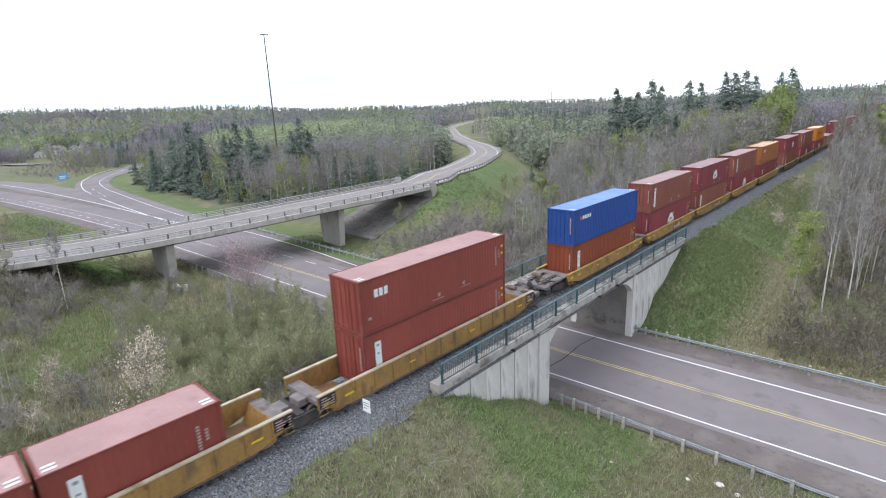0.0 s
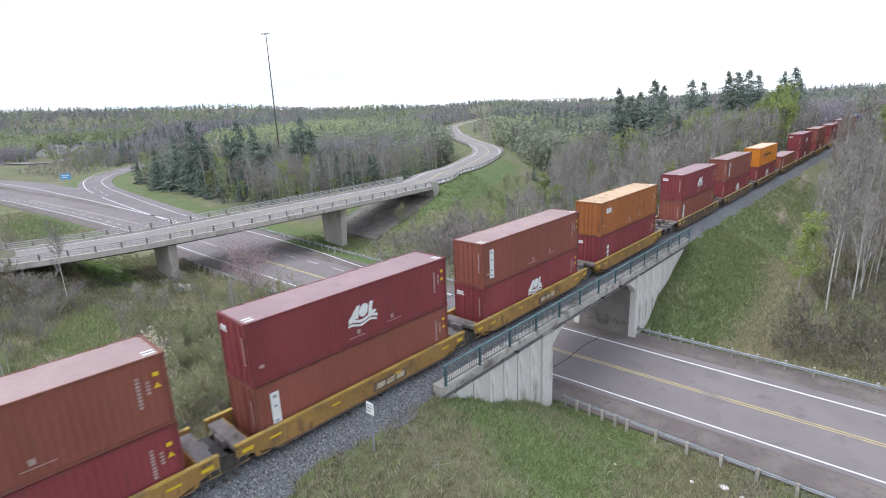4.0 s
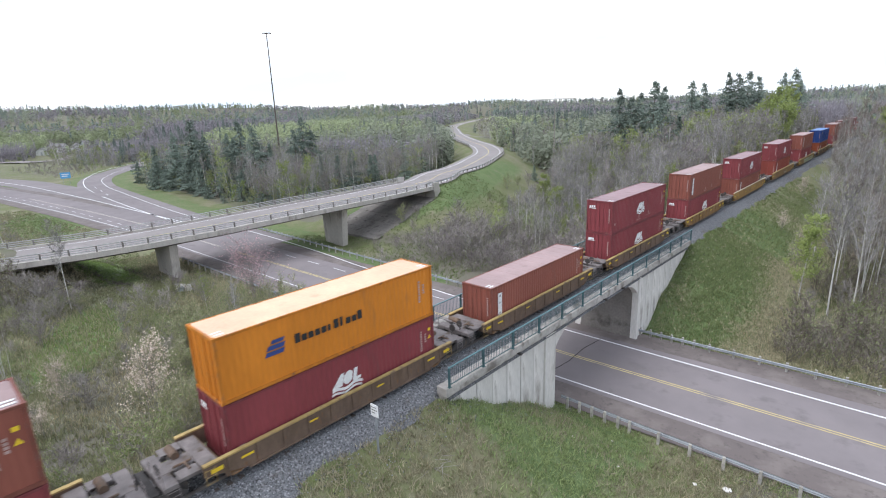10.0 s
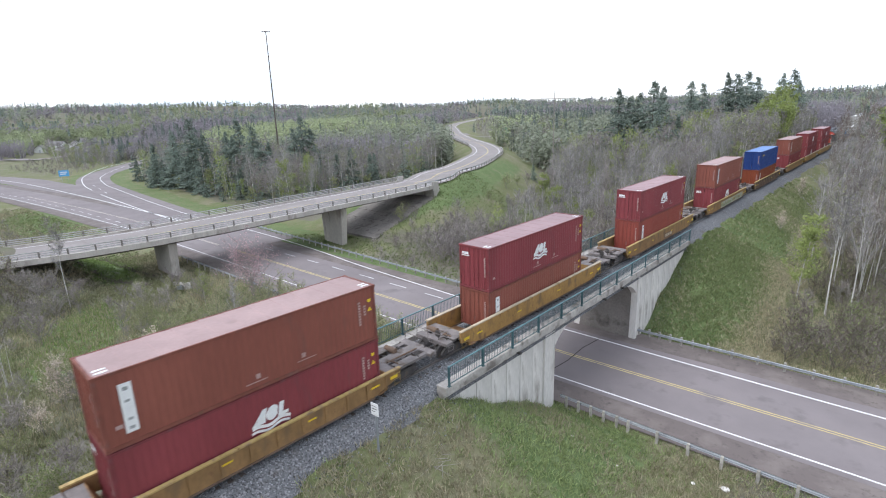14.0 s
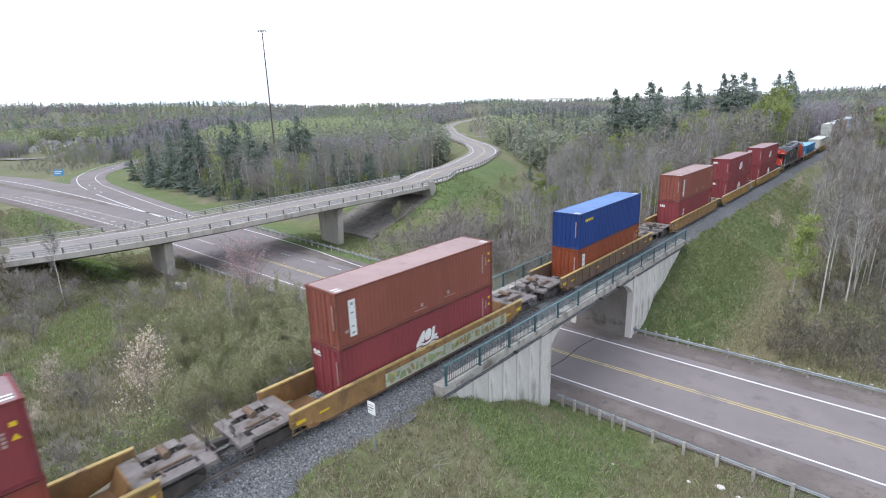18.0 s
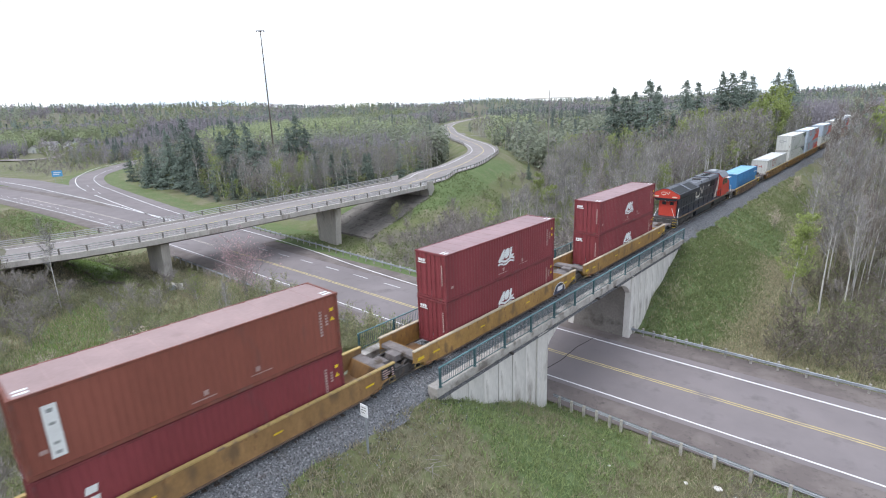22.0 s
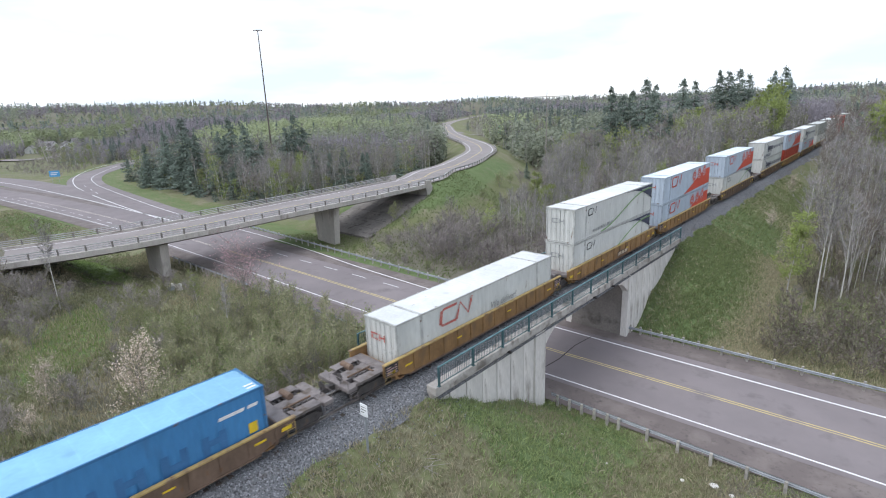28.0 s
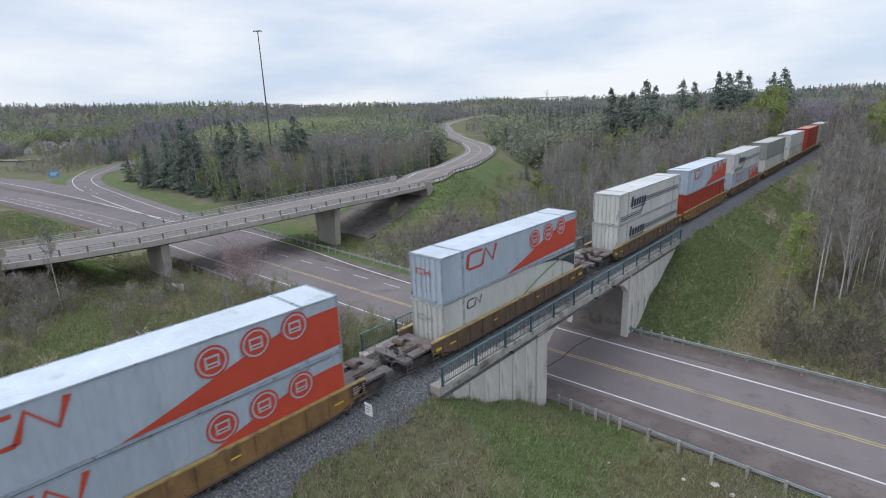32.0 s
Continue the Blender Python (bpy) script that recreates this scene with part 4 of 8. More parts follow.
def container_shell(length, width, height, fine):
    """Meshes of a box container: walls, roof, end, doors, frame, castings, lock rods."""
    key = (length, width, height, fine)
    if key in SHELLS:
        return SHELLS[key]
    w, L_, h = width / 2, length, height
    out = {}
    for nm, sx in (("side_wall", 1), ("side_wall_far", -1)):
        bm = bmesh.new()
        corrugated(bm, sx * (w - 0.025), 0.1, L_ - 0.1, 0.15, h - 0.1, 0.42 if fine else 0.278, 0.02 if fine else 0.022, sx)
        bmesh.ops.recalc_face_normals(bm, faces=bm.faces)
        out[nm] = bm
    bm = bmesh.new()
    n = int(L_ / 1.05)
    prev = None
    for i in range(n + 1):
        y = 0.12 + (L_ - 0.24) * i / n
        for dy, dz in ((0, -0.03), (0.04, -0.015)):
            row = [bm.verts.new((x, y + dy, h + dz)) for x in (-w + 0.06, w - 0.06)]
            if prev:
                bm.faces.new((prev[0], prev[1], row[1], row[0]))
            prev = row
    out["roof"] = bm
    bm = bmesh.new()
    box(bm, -w + 0.1, w - 0.1, L_ - 0.09, L_ - 0.05, 0.12, h - 0.1)
    out["end_wall"] = bm
    for nm, sx in (("door", -1), ("door_r", 1)):
        bm = bmesh.new()
        x0, x1 = (sx * (w - 0.13), sx * 0.02)
        m = 4
        prev = None
        for i in range(m * 4 + 1):
            x = min(x0, x1) + abs(x1 - x0) * i / (m * 4)
            d = 0.03 if i % 4 in (2, 3) else 0.0
            row = [bm.verts.new((x, 0.06 + d, z)) for z in (0.14, h - 0.12)]
            if prev:
                bm.faces.new((prev[0], row[0], row[1], prev[1]))
            prev = row
        out[nm] = bm
    bm = bmesh.new()
    for sx in (-1, 1):
        x0, x1 = sorted((sx * w, sx * (w - 0.11)))
        for y0, y1 in ((0.02, 0.16), (L_ - 0.16, L_ - 0.02)):
            box(bm, x0, x1, y0, y1, 0.1, h - 0.1, bev=0.02)
        x0, x1 = sorted((sx * w, sx * (w - 0.07)))
        box(bm, x0, x1, 0.1, L_ - 0.1, 0.0, 0.15)
        box(bm, x0, x1, 0.1, L_ - 0.1, h - 0.11, h - 0.01)
    for y0, y1 in ((0.02, 0.12), (L_ - 0.12, L_ - 0.02)):
        box(bm, -w + 0.1, w - 0.1, y0, y1, 0.0, 0.14)
        box(bm, -w + 0.1, w - 0.1, y0, y1, h - 0.13, h - 0.005)
    if fine:
        for y in (2.0, L_ - 2.0):
            for sx in (-1, 1):
                x0, x1 = sorted((sx * (w + 0.004), sx * (w - 0.05)))
                box(bm, x0, x1, y - 0.09, y + 0.09, 0.1, h - 0.05)
            box(bm, -w + 0.05, w - 0.05, y - 0.08, y + 0.08, h - 0.06, h + 0.008)
    out["frame"] = bm
    bm = bmesh.new()
    box(bm, -0.085, 0.085, -0.085, 0.085, 0, 0.12, bev=0.012)
    out["corner_casting"] = bm
    bm = bmesh.new()
    rod(bm, (0, 0.03, 0.1), (0, 0.03, h - 0.1), 0.018, n=6)
    beam(bm, (-0.18, 0.02, 1.15), (0.05, 0.02, 1.15), 0.02, 0.03)
    out["lock_rod"] = bm
    me = {}
    for k, bm in out.items():
        q = bpy.data.meshes.new(k)
        bm.to_mesh(q)
        bm.free()
        me[k] = q
    SHELLS[key] = me
    return me


COLOUR_MESH = {}


def coloured(me, material, tag):
    key = (me.name, tag)
    if key not in COLOUR_MESH:
        q = me.copy()
        q.materials.append(material)
        COLOUR_MESH[key] = q
    return COLOUR_MESH[key]


def container(u, z, length, colour, marks, label, height=2.896):
    big = length > 14
    width = 2.6 if big else 2.438
    ob = root("shipping_container", label, "container", "containers on the train")
    me = container_shell(length, width, height, big)
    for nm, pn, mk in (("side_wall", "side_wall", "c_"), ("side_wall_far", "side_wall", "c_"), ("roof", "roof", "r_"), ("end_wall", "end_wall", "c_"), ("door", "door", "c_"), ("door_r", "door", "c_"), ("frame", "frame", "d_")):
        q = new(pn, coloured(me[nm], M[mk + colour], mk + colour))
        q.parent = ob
    w, h, L_ = width / 2 + 0.006, height, length
    for x in (-w + 0.082, w - 0.082):
        for y in (0.083, L_ - 0.083):
            for zc in (0.0, h - 0.117):
                q = new("corner_casting", coloured(me["corner_casting"], M["d_" + colour], "d_" + colour))
                q.parent, q.matrix_basis = ob, pose(x, y, zc)
    for x in (-0.85, -0.35, 0.35, 0.85):
        q = new("lock_rod", coloured(me["lock_rod"], M["d_" + colour], "d_" + colour))
        q.parent, q.matrix_basis = ob, pose(x, 0, 0)
    if not big:
        for y0 in (0.22, L_ - 0.62):
            for k in range(2):
                bm = bmesh.new()
                box(bm, w - 0.62 + 0.26 * k, w - 0.50 + 0.26 * k, y0, y0 + 0.4, h - 0.02, h + 0.002)
                part("roof_mark", bm, M["white_mark"], ob)
    for mk in marks:
        bm = bmesh.new()
        nm, col = "marking", M["white_mark"]
        if mk == "wave":
            logo_wave(bm, w, 5.22, 1.30, 1.72, 0.9)
            nm = "logo"
        elif mk == "wave_end":
            for sx in (0,):
                for i in range(3):
                    quad_end(bm, -0.004, -w + 0.28 + i * 0.19, -w + 0.44 + i * 0.19, h - 0.62, h - 0.45)
                quad_end(bm, -0.004, -w + 0.24, -w + 0.9, h - 0.72, h - 0.66)
            nm = "logo"
        elif mk == "placard":
            quad(bm, w, 0.74, 1.16, 0.48, h - 0.52)
            for z0, z1 in ((h - 0.80, h - 0.66), (h - 1.25, h - 1.15), (0.95, 1.05), (0.60, 0.72)):
                quad(bm, w + 0.003, 0.86, 1.04, z0, z1, mi=1)
            nm, col = "placard", (M["white_mark"], M["grey_mark"])
        elif mk == "stencil":
            for r in range(9):
                quad(bm, w, L_ - 1.12, L_ - 0.98, h - 0.75 - 0.14 * r, h - 0.65 - 0.14 * r)
            for r in range(4):
                quad(bm, w, L_ - 0.80, L_ - 0.66, h - 1.0 - 0.14 * r, h - 0.9 - 0.14 * r)
            col = M["pale_mark"]
        elif mk == "stencil_end":
            for r in range(10):
                quad_end(bm, 0.012, w - 0.36, w - 0.26, h - 0.75 - 0.13 * r, h - 0.65 - 0.13 * r)
            col = M["pale_mark"]
        elif mk == "tags":
            quad(bm, w, 0.46 * L_, 0.46 * L_ + 0.2, 0.5, 0.72)
            quad(bm, w, 0.42 * L_, 0.5 * L_, 0.36, 0.41)
            quad(bm, w, 0.64 * L_, 0.64 * L_ + 0.2, 0.62, 0.84)
            quad(bm, w, 0.62 * L_, 0.70 * L_, 0.48, 0.52)
            quad(bm, w, 0.45, 0.68, 0.75, 0.9)
            col = M["pale_mark"]
        elif mk == "yellow":
            quad(bm, w, L_ - 0.52, L_ - 0.32, h - 0.80, h - 0.64)
            bm.faces.new([bm.verts.new(p) for p in ((w, L_ - 0.56, h - 1.26), (w, L_ - 0.28, h - 1.26), (w, L_ - 0.42, h - 1.04))])
            col, nm = M["yellow_mark"], "warning_label"
        elif mk == "word":
            for i in range(3):
                quad(bm, w, 0.95 + i * 0.33, 1.2 + i * 0.33, h - 1.05, h - 0.62)
        elif mk == "word_up":
            for i in range(3):
                quad(bm, w, 1.3, 1.68, 0.75 + i * 0.42, 1.05 + i * 0.42, 0.06)
        elif mk == "word_end":
            for i in range(3):
                quad_end(bm, -0.004, -w + 0.3 + i * 0.2, -w + 0.44 + i * 0.2, h - 0.75, h - 0.48)
        elif mk == "bluemark":
            quad(bm, w, 2.05, 2.9, h - 1.6, h - 1.4, 0.1)
            quad(bm, w, 2.15, 2.95, h - 1.34, h - 1.14, 0.1)
            quad(bm, w, 2.35, 2.95, h - 1.08, h - 0.92, 0.1)
            col, nm = M["blue_mark"], "logo"
        elif mk == "nameband":
            for i, ww in enumerate((0.38, 0.36, 0.36, 0.36, 0.36, 0.2, 0.34, 0.2, 0.36, 0.36, 0.36)):
                y = 3.5 + i * 0.345
                quad(bm, w, y, y + ww * 0.72, h - 1.45, h - 1.15 + (0.14 if i in (0, 6, 7, 10) else 0))
            col = M["black_mark"]
        elif mk == "whitetag":
            for i in range(5):
                quad(bm, w, 1.35 + i * 0.3, 1.58 + i * 0.3, h - 0.92, h - 0.62, 0.05)
        elif mk == "redtag":
            quad(bm, w, 0.95, 1.25, h - 0.92, h - 0.62, 0.05)
            col = M["red_mark"]
        elif mk == "endword":
            quad(bm, w, L_ - 2.1, L_ - 1.0, h - 0.75, h - 0.6, 0.04)
            quad(bm, w, L_ - 0.85, L_ - 0.4, h - 0.75, h - 0.6, 0.04)
        elif mk == "yellowbox":
            quad(bm, w, L_ - 0.9, L_ - 0.5, 0.95, 1.45)
            col, nm = M["yellow_mark"], "warning_label"
        elif mk == "yellowtag":
            for i in range(5):
                quad(bm, w, 1.0 + i * 0.27, 1.2 + i * 0.27, h - 0.80, h - 0.56, 0.05)
            col = M["yellow_mark"]
        elif mk == "bigname":
            for i in range(6):
                y = 1.6 + i * 1.55
                quad(bm, w, y, y + 0.28, 0.55, 1.75)
                quad(bm, w, y + 0.7, y + 0.98, 0.55, 1.75)
                quad(bm, w + 0.001, y + 0.28, y + 0.7, 1.0 + 0.25 * (i % 2), 1.28 + 0.25 * (i % 2))
            col = M["blue_faint"]
        elif mk in ("worm_red", "worm_black"):
            y, z0 = 2.9, 1.15
            ribbon(bm, w, [(y + 1.25, z0 + 1.35), (y + 0.35, z0 + 1.35), (y + 0.15, z0 + 1.2), (y + 0.05, z0 + 0.3), (y + 0.2, z0 + 0.1), (y + 1.2, z0 + 0.1)], 0.19)
            ribbon(bm, w, [(y + 1.2, z0 + 0.1), (y + 1.5, z0 + 1.35), (y + 2.1, z0 + 0.2), (y + 2.4, z0 + 1.45)], 0.19)
            col, nm = M["black_mark"] if mk == "worm_black" else M["red_faded" if colour == "white" else "red_mark"], "logo"
            sc = ((3.5 if "script" in marks else 2.35), 1.26, 1.5, 0.80) if mk == "worm_red" else (2.3, 0.62, 1.95, 0.42)
            for v in bm.verts:
                v.co.y, v.co.z = sc[0] + (v.co.y - 2.9) * sc[1], sc[2] + (v.co.z - 1.15) * sc[3]
        elif mk in ("end_worm_red", "end_worm_black"):
            for x0, x1, za, zb in ((-0.75, -0.65, -1.25, -0.85), (-0.65, -0.2, -0.93, -0.85), (-0.65, -0.2, -1.25, -1.17), (-0.1, 0.0, -1.25, -0.85), (0.0, 0.3, -1.1, -1.0), (0.3, 0.4, -1.25, -0.85)):
                quad_end(bm, -0.006, x0, x1, h + za, h + zb)
            col, nm = M["red_faded"] if "red" in mk else M["grey_mark"], "logo"
        elif mk == "swoosh":
            prev = None
            for i in range(25):
                q = i / 24
                y = 0.40 * L_ + q * 0.595 * L_
                top = 0.16 + (h - 0.72) * (float(ss(-0.25, 0.92, q)) - float(ss(-0.25, 0.92, 0))) / (1 - float(ss(-0.25, 0.92, 0)))
                bot = 0.155 + 0.25 * q
                row = (bm.verts.new((w, y, bot)), bm.verts.new((w, y, max(bot + 0.01, float(top)))))
                if prev:
                    bm.faces.new((prev[0], row[0], row[1], prev[1]))
                prev = row
            col, nm = M["red_mark"], "painted_band"
        elif mk == "badges":
            for i in range(3):
                cy, cz = (0.62 + 0.115 * i) * L_, h - 0.98 + 0.1 * i
                bm.faces.new([bm.verts.new((w + 0.003, a, b)) for a, b in [(cy + 0.68 * math.cos(q), cz + 0.68 * math.sin(q)) for q in np.linspace(0, 2 * math.pi, 28, endpoint=False)]]).material_index = 1
                ribbon(bm, w + 0.005, [(cy + 0.55 * math.cos(a), cz + 0.55 * math.sin(a)) for a in np.linspace(0, 2 * math.pi, 25)], 0.075, mi=0)
                quad(bm, w + 0.005, cy - 0.3, cy + 0.3, cz - 0.26, cz + 0.26, mi=0)
                quad(bm, w + 0.007, cy - 0.23, cy + 0.23, cz - 0.03, cz + 0.17, mi=1)
                quad(bm, w + 0.007, cy - 0.2, cy + 0.2, cz - 0.19, cz - 0.11, mi=1)
            col, nm = (M["c_ice"], M["red_mark"]), "badge"
        elif mk == "stripes":
            for k in range(3):
                z0 = h - 1.95 + k * 0.19
                ribbon(bm, w, [(0.4, z0 - 0.62), (5.2, z0 - 0.62), (6.0, z0 + 0.5), (L_ - 0.4, z0 + 0.5)], 0.07 + 0.04 * (k == 1))
            for i in range(6):
                quad(bm, w, 2.6 + i * 0.62, 3.05 + i * 0.62, h - 1.55, h - 0.85 + (0.3 if i == 0 else 0), 0.12)
            quad(bm, w, 2.8, 6.2, h - 1.78, h - 1.68)
            col = M["navy_mark"]
        elif mk == "panel_dark":
            prev = None
            for i in range(21):
                q = i / 20
                low = h * (0.955 - 0.47 * q ** 2.3)
                row = (bm.verts.new((w, (0.62 + 0.372 * q) * L_, low)), bm.verts.new((w, (0.62 + 0.372 * q) * L_, h - 0.115)))
                if prev:
                    bm.faces.new((prev[0], row[0], row[1], prev[1]))
                prev = row
            col, nm = M["navy_mark"], "painted_band"
        elif mk == "curve_line":
            ribbon(bm, w + 0.003, [((0.30 + 0.692 * q) * L_, h * (0.06 + 0.79 * math.sin(min(1.0, q * 1.12) * math.pi / 2) ** 1.7)) for q in np.linspace(0, 1, 26)], 0.11)
            col, nm = M["green_mark"], "painted_line"
        elif mk == "word_dark":
            quad(bm, w + 0.003, 0.84 * L_, 0.95 * L_, h - 0.42, h - 0.3)
            col = M["grey_mark"]
        elif mk == "slogan":
            random.seed(int(u))
            for i in range(13):
                y = 0.2 * L_ + i * 0.3
                quad(bm, w, y, y + 0.2, 0.42, 0.6 + 0.16 * random.random(), 0.05)
            col = M["grey_mark"]
        elif mk == "script":
            lettering(bm, "We deliver!", w, 0.52 * L_, 1.12, 0.62)
            col, nm = M["grey_mark"], "lettering"
        if mk in ("tags", "word", "word_up", "word_end", "nameband", "bluemark", "yellow", "yellowtag", "whitetag", "endword"):
            for f in bm.faces:
                one = bmesh.new()
                one.faces.new([one.verts.new(v.co) for v in f.verts])
                part(nm, one, col, ob)
            bm.free()
            continue
        done = part(nm, bm, col, ob)
        if mk in ("stencil", "stencil_end", "slogan", "bigname", "stripes"):
            tagged(done, kind="stuff")
    MOVERS.append((ob, u, z))
    return ob


M["blue_faint"] = mat("faded_blue_lettering", (0.045, 0.15, 0.33), 0.6, var=0.2)
WHEELS = []


def bogie_part(parent, y):
    bg = new("bogie")
    bg.parent = parent
    bg.matrix_basis = pose(0, y, 0)
    bm = bmesh.new()
    for sx in (-1, 1):
        x = sx * 1.02
        pr = [(-1.15, 0.42), (-0.75, 0.72), (0.75, 0.72), (1.15, 0.42), (1.1, 0.32), (0.7, 0.34), (0.35, 0.22), (-0.35, 0.22), (-0.7, 0.34), (-1.1, 0.32)]
        prism(bm, pr, "x", x - 0.06, x + 0.06)
        for q in (-0.13, 0.13):
            rod(bm, (x, q, 0.28), (x, q, 0.62), 0.09, n=8)
        box(bm, x - 0.09, x + 0.09, -0.98, -0.72, 0.33, 0.55)
        box(bm, x - 0.09, x + 0.09, 0.72, 0.98, 0.33, 0.55)
    box(bm, -1.0, 1.0, -0.2, 0.2, 0.45, 0.78)
    fr = part("bogie_frame", bm, M["dark_steel"], bg)
    for q in (-0.85, 0.85):
        ws = part("wheelset", wheelset_mesh(), M["dark_steel"], bg)
        ws.matrix_basis = pose(0, q, 0.42)
        WHEELS.append((ws, q, 0.42))
    return bg


def wheelset_mesh(r=0.42):
    bm = bmesh.new()
    rod(bm, (-1.0, 0, 0), (1.0, 0, 0), 0.08, n=8)
    for sx in (-1, 1):
        rod(bm, (sx * 0.69, 0, 0), (sx * 0.82, 0, 0), r, n=20)
        rod(bm, (sx * 0.66, 0, 0), (sx * 0.69, 0, 0), r + 0.025, n=20)
        for a in range(4):
            q = a * math.pi / 2
            rod(bm, (sx * 0.83, 0.22 * math.cos(q), 0.22 * math.sin(q)), (sx * 0.86, 0.22 * math.cos(q), 0.22 * math.sin(q)), 0.05, n=6)
    return bm


def well_wagon(b0, b1, w0, w1, paint, label, ribs=True, lead=True, trail=True, shared_lead=False, shared_trail=False, marks=(), tank=True, top=1.16):
    """A container well wagon between couplings b0 and b1; its well lies from w0 to w1. All along the train."""
    ob = root("well_wagon", label, "wagon", "well wagons")
    o = b0
    L_, a, c = b1 - b0, w0 - b0, w1 - b0
    body = M[paint]
    for sx in (-1, 1):
        bm = bmesh.new()
        x0, x1 = sorted((sx * 1.36, sx * 1.44))
        pr = [(a - 1.0, 0.78), (a + 0.9, 0.28), (c - 0.9, 0.28), (c + 1.0, 0.78), (c + 1.0, top), (a - 1.0, top)]
        prism(bm, pr, "x", x0, x1)
        if ribs:
            n = int((c - a) / 1.22)
            for i in range(n + 1):
                y = a + (c - a) * i / n
                r0, r1 = sorted((sx * 1.44, sx * 1.50))
                box(bm, r0, r1, y - 0.055, y + 0.055, 0.34 if 0 < i < n else 0.6, top)
        bmesh.ops.recalc_face_normals(bm, faces=bm.faces)
        part("side_sill", bm, body, ob)
        bm = bmesh.new()
        x0, x1 = sorted((sx * 1.33, sx * 1.53))
        box(bm, x0, x1, a - 1.0, c + 1.0, top, top + 0.07)
        part("top_chord", bm, M["chord_pale" if paint != "yellow_steel" else "chord_tan" if c - a > 14 else "chord_bright"], ob)
        bm = bmesh.new()
        x0, x1 = sorted((sx * 1.30, sx * 1.49))
        box(bm, x0, x1, a + 0.8, c - 0.8, 0.22, 0.3)
        part("bottom_chord", bm, M["brown_steel"], ob)
    bm = bmesh.new()
    box(bm, -1.36, 1.36, -0.2, 0.2, 0.2, 0.26)
    bar = None
    for y in np.linspace(a + 0.3, c - 0.3, 7):
        if bar is None:
            bar = part("floor_beam", bm, M["rust_floor"], ob)
            bar.matrix_basis = pose(0, y, 0)
        else:
            again(bar, ob, pose(0, y, 0))
    for y0, y1 in ((a + 0.05, a + 1.6), (c - 1.6, c - 0.05)):
        bm = bmesh.new()
        box(bm, -1.36, 1.36, y0, y1, 0.265, 0.285)
        part("floor", bm, M["rust_floor"], ob)
    for y, d, shared in ((a, -1, shared_lead), (c, 1, shared_trail)):
        end = 0.0 if d < 0 else L_
        bm = bmesh.new()
        y0, y1 = y, y + d * 0.12
        v = [bm.verts.new(p) for p in ((-1.36, y - d * 0.1, 0.26), (1.36, y - d * 0.1, 0.26), (1.36, y + d * 0.25, 1.12), (-1.36, y + d * 0.25, 1.12), (-1.36, y + d * 0.1, 0.26), (1.36, y + d * 0.1, 0.26), (1.36, y + d * 0.37, 1.12), (-1.36, y + d * 0.37, 1.12))]
        for q in ((0, 1, 2, 3), (7, 6, 5, 4), (0, 3, 7, 4), (1, 5, 6, 2), (3, 2, 6, 7)):
            bm.faces.new([v[i] for i in q])
        bmesh.ops.recalc_face_normals(bm, faces=bm.faces)
        part("bulkhead", bm, body, ob)
        # end platform: cross beam, centre sill, deck plates, grab irons
        reach = end - d * (0.45 if not shared else 0.25)
        bm = bmesh.new()
        p0, p1 = sorted((y + d * 0.3, y + d * 0.95))
        box(bm, -1.34, 1.34, p0, p1, 0.92, 1.14, bev=0.02)
        part("end_beam", bm, M["grey_steel"], ob)
        bm = bmesh.new()
        p0, p1 = sorted((y + d * 0.9, reach))
        box(bm, -0.42, 0.42, p0, p1, 0.72, 1.08, bev=0.02)
        part("centre_sill", bm, M["grey_steel"], ob)
        if abs(reach - y) > 1.9:
            bm = bmesh.new()
            p0, p1 = sorted((reach, reach - d * 0.55))
            box(bm, -1.3, 1.3, p0, p1, 0.86, 1.06, bev=0.02)
            part("end_plate", bm, M["grey_steel"], ob)
            for x in (-0.95, 0.95):
                bm = bmesh.new()
                q0, q1 = sorted((y + d * 0.95, reach - d * 0.5))
                box(bm, x - 0.13, x + 0.13, q0, q1, 0.86, 1.03)
                part("side_beam", bm, M["grey_steel"], ob)
            for x in (-1.02, 1.02):
                bm = bmesh.new()
                p0, p1 = sorted((y + d * 1.0, y + d * 1.0 + d * min(1.5, abs(reach - y) - 1.6)))
                box(bm, x - 0.30, x + 0.30, p0, p1, 1.13, 1.17, bev=0.012)
                part("deck_plate", bm, M["grey_steel"], ob, "dusty grey tread plate")
            for x in (-1.32, 1.32):
                bm = bmesh.new()
                for k in range(3):
                    rod(bm, (x, reach - d * 0.1, 0.35 + 0.22 * k), (x, reach - d * 0.55, 0.35 + 0.22 * k), 0.016, n=5)
                for q in (0.1, 0.55):
                    rod(bm, (x, reach - d * q, 0.3), (x, reach - d * q, 0.95), 0.016, n=5)
                part("step_ladder", bm, M["grey_steel"], ob)
            bm = bmesh.new()
            rod(bm, (-1.25, reach - d * 0.05, 1.5), (1.25, reach - d * 0.05, 1.5), 0.018, n=5)
            for x in (-1.25, -0.3, 1.25):
                rod(bm, (x, reach - d * 0.05, 1.0), (x, reach - d * 0.05, 1.5), 0.018, n=5)
            part("end_handrail", bm, M["grey_steel"], ob)
            bm = bmesh.new()
            rod(bm, (0.35, y + d * 1.05, 1.16), (0.35, y + d * (abs(reach - y) - 0.7), 1.16), 0.05, n=8)
            rod(bm, (0.35, y + d * 1.3, 1.16), (0.95, y + d * 1.3, 1.20), 0.045, n=8)
            part("brake_pipe", bm, M["brown_steel"], ob)
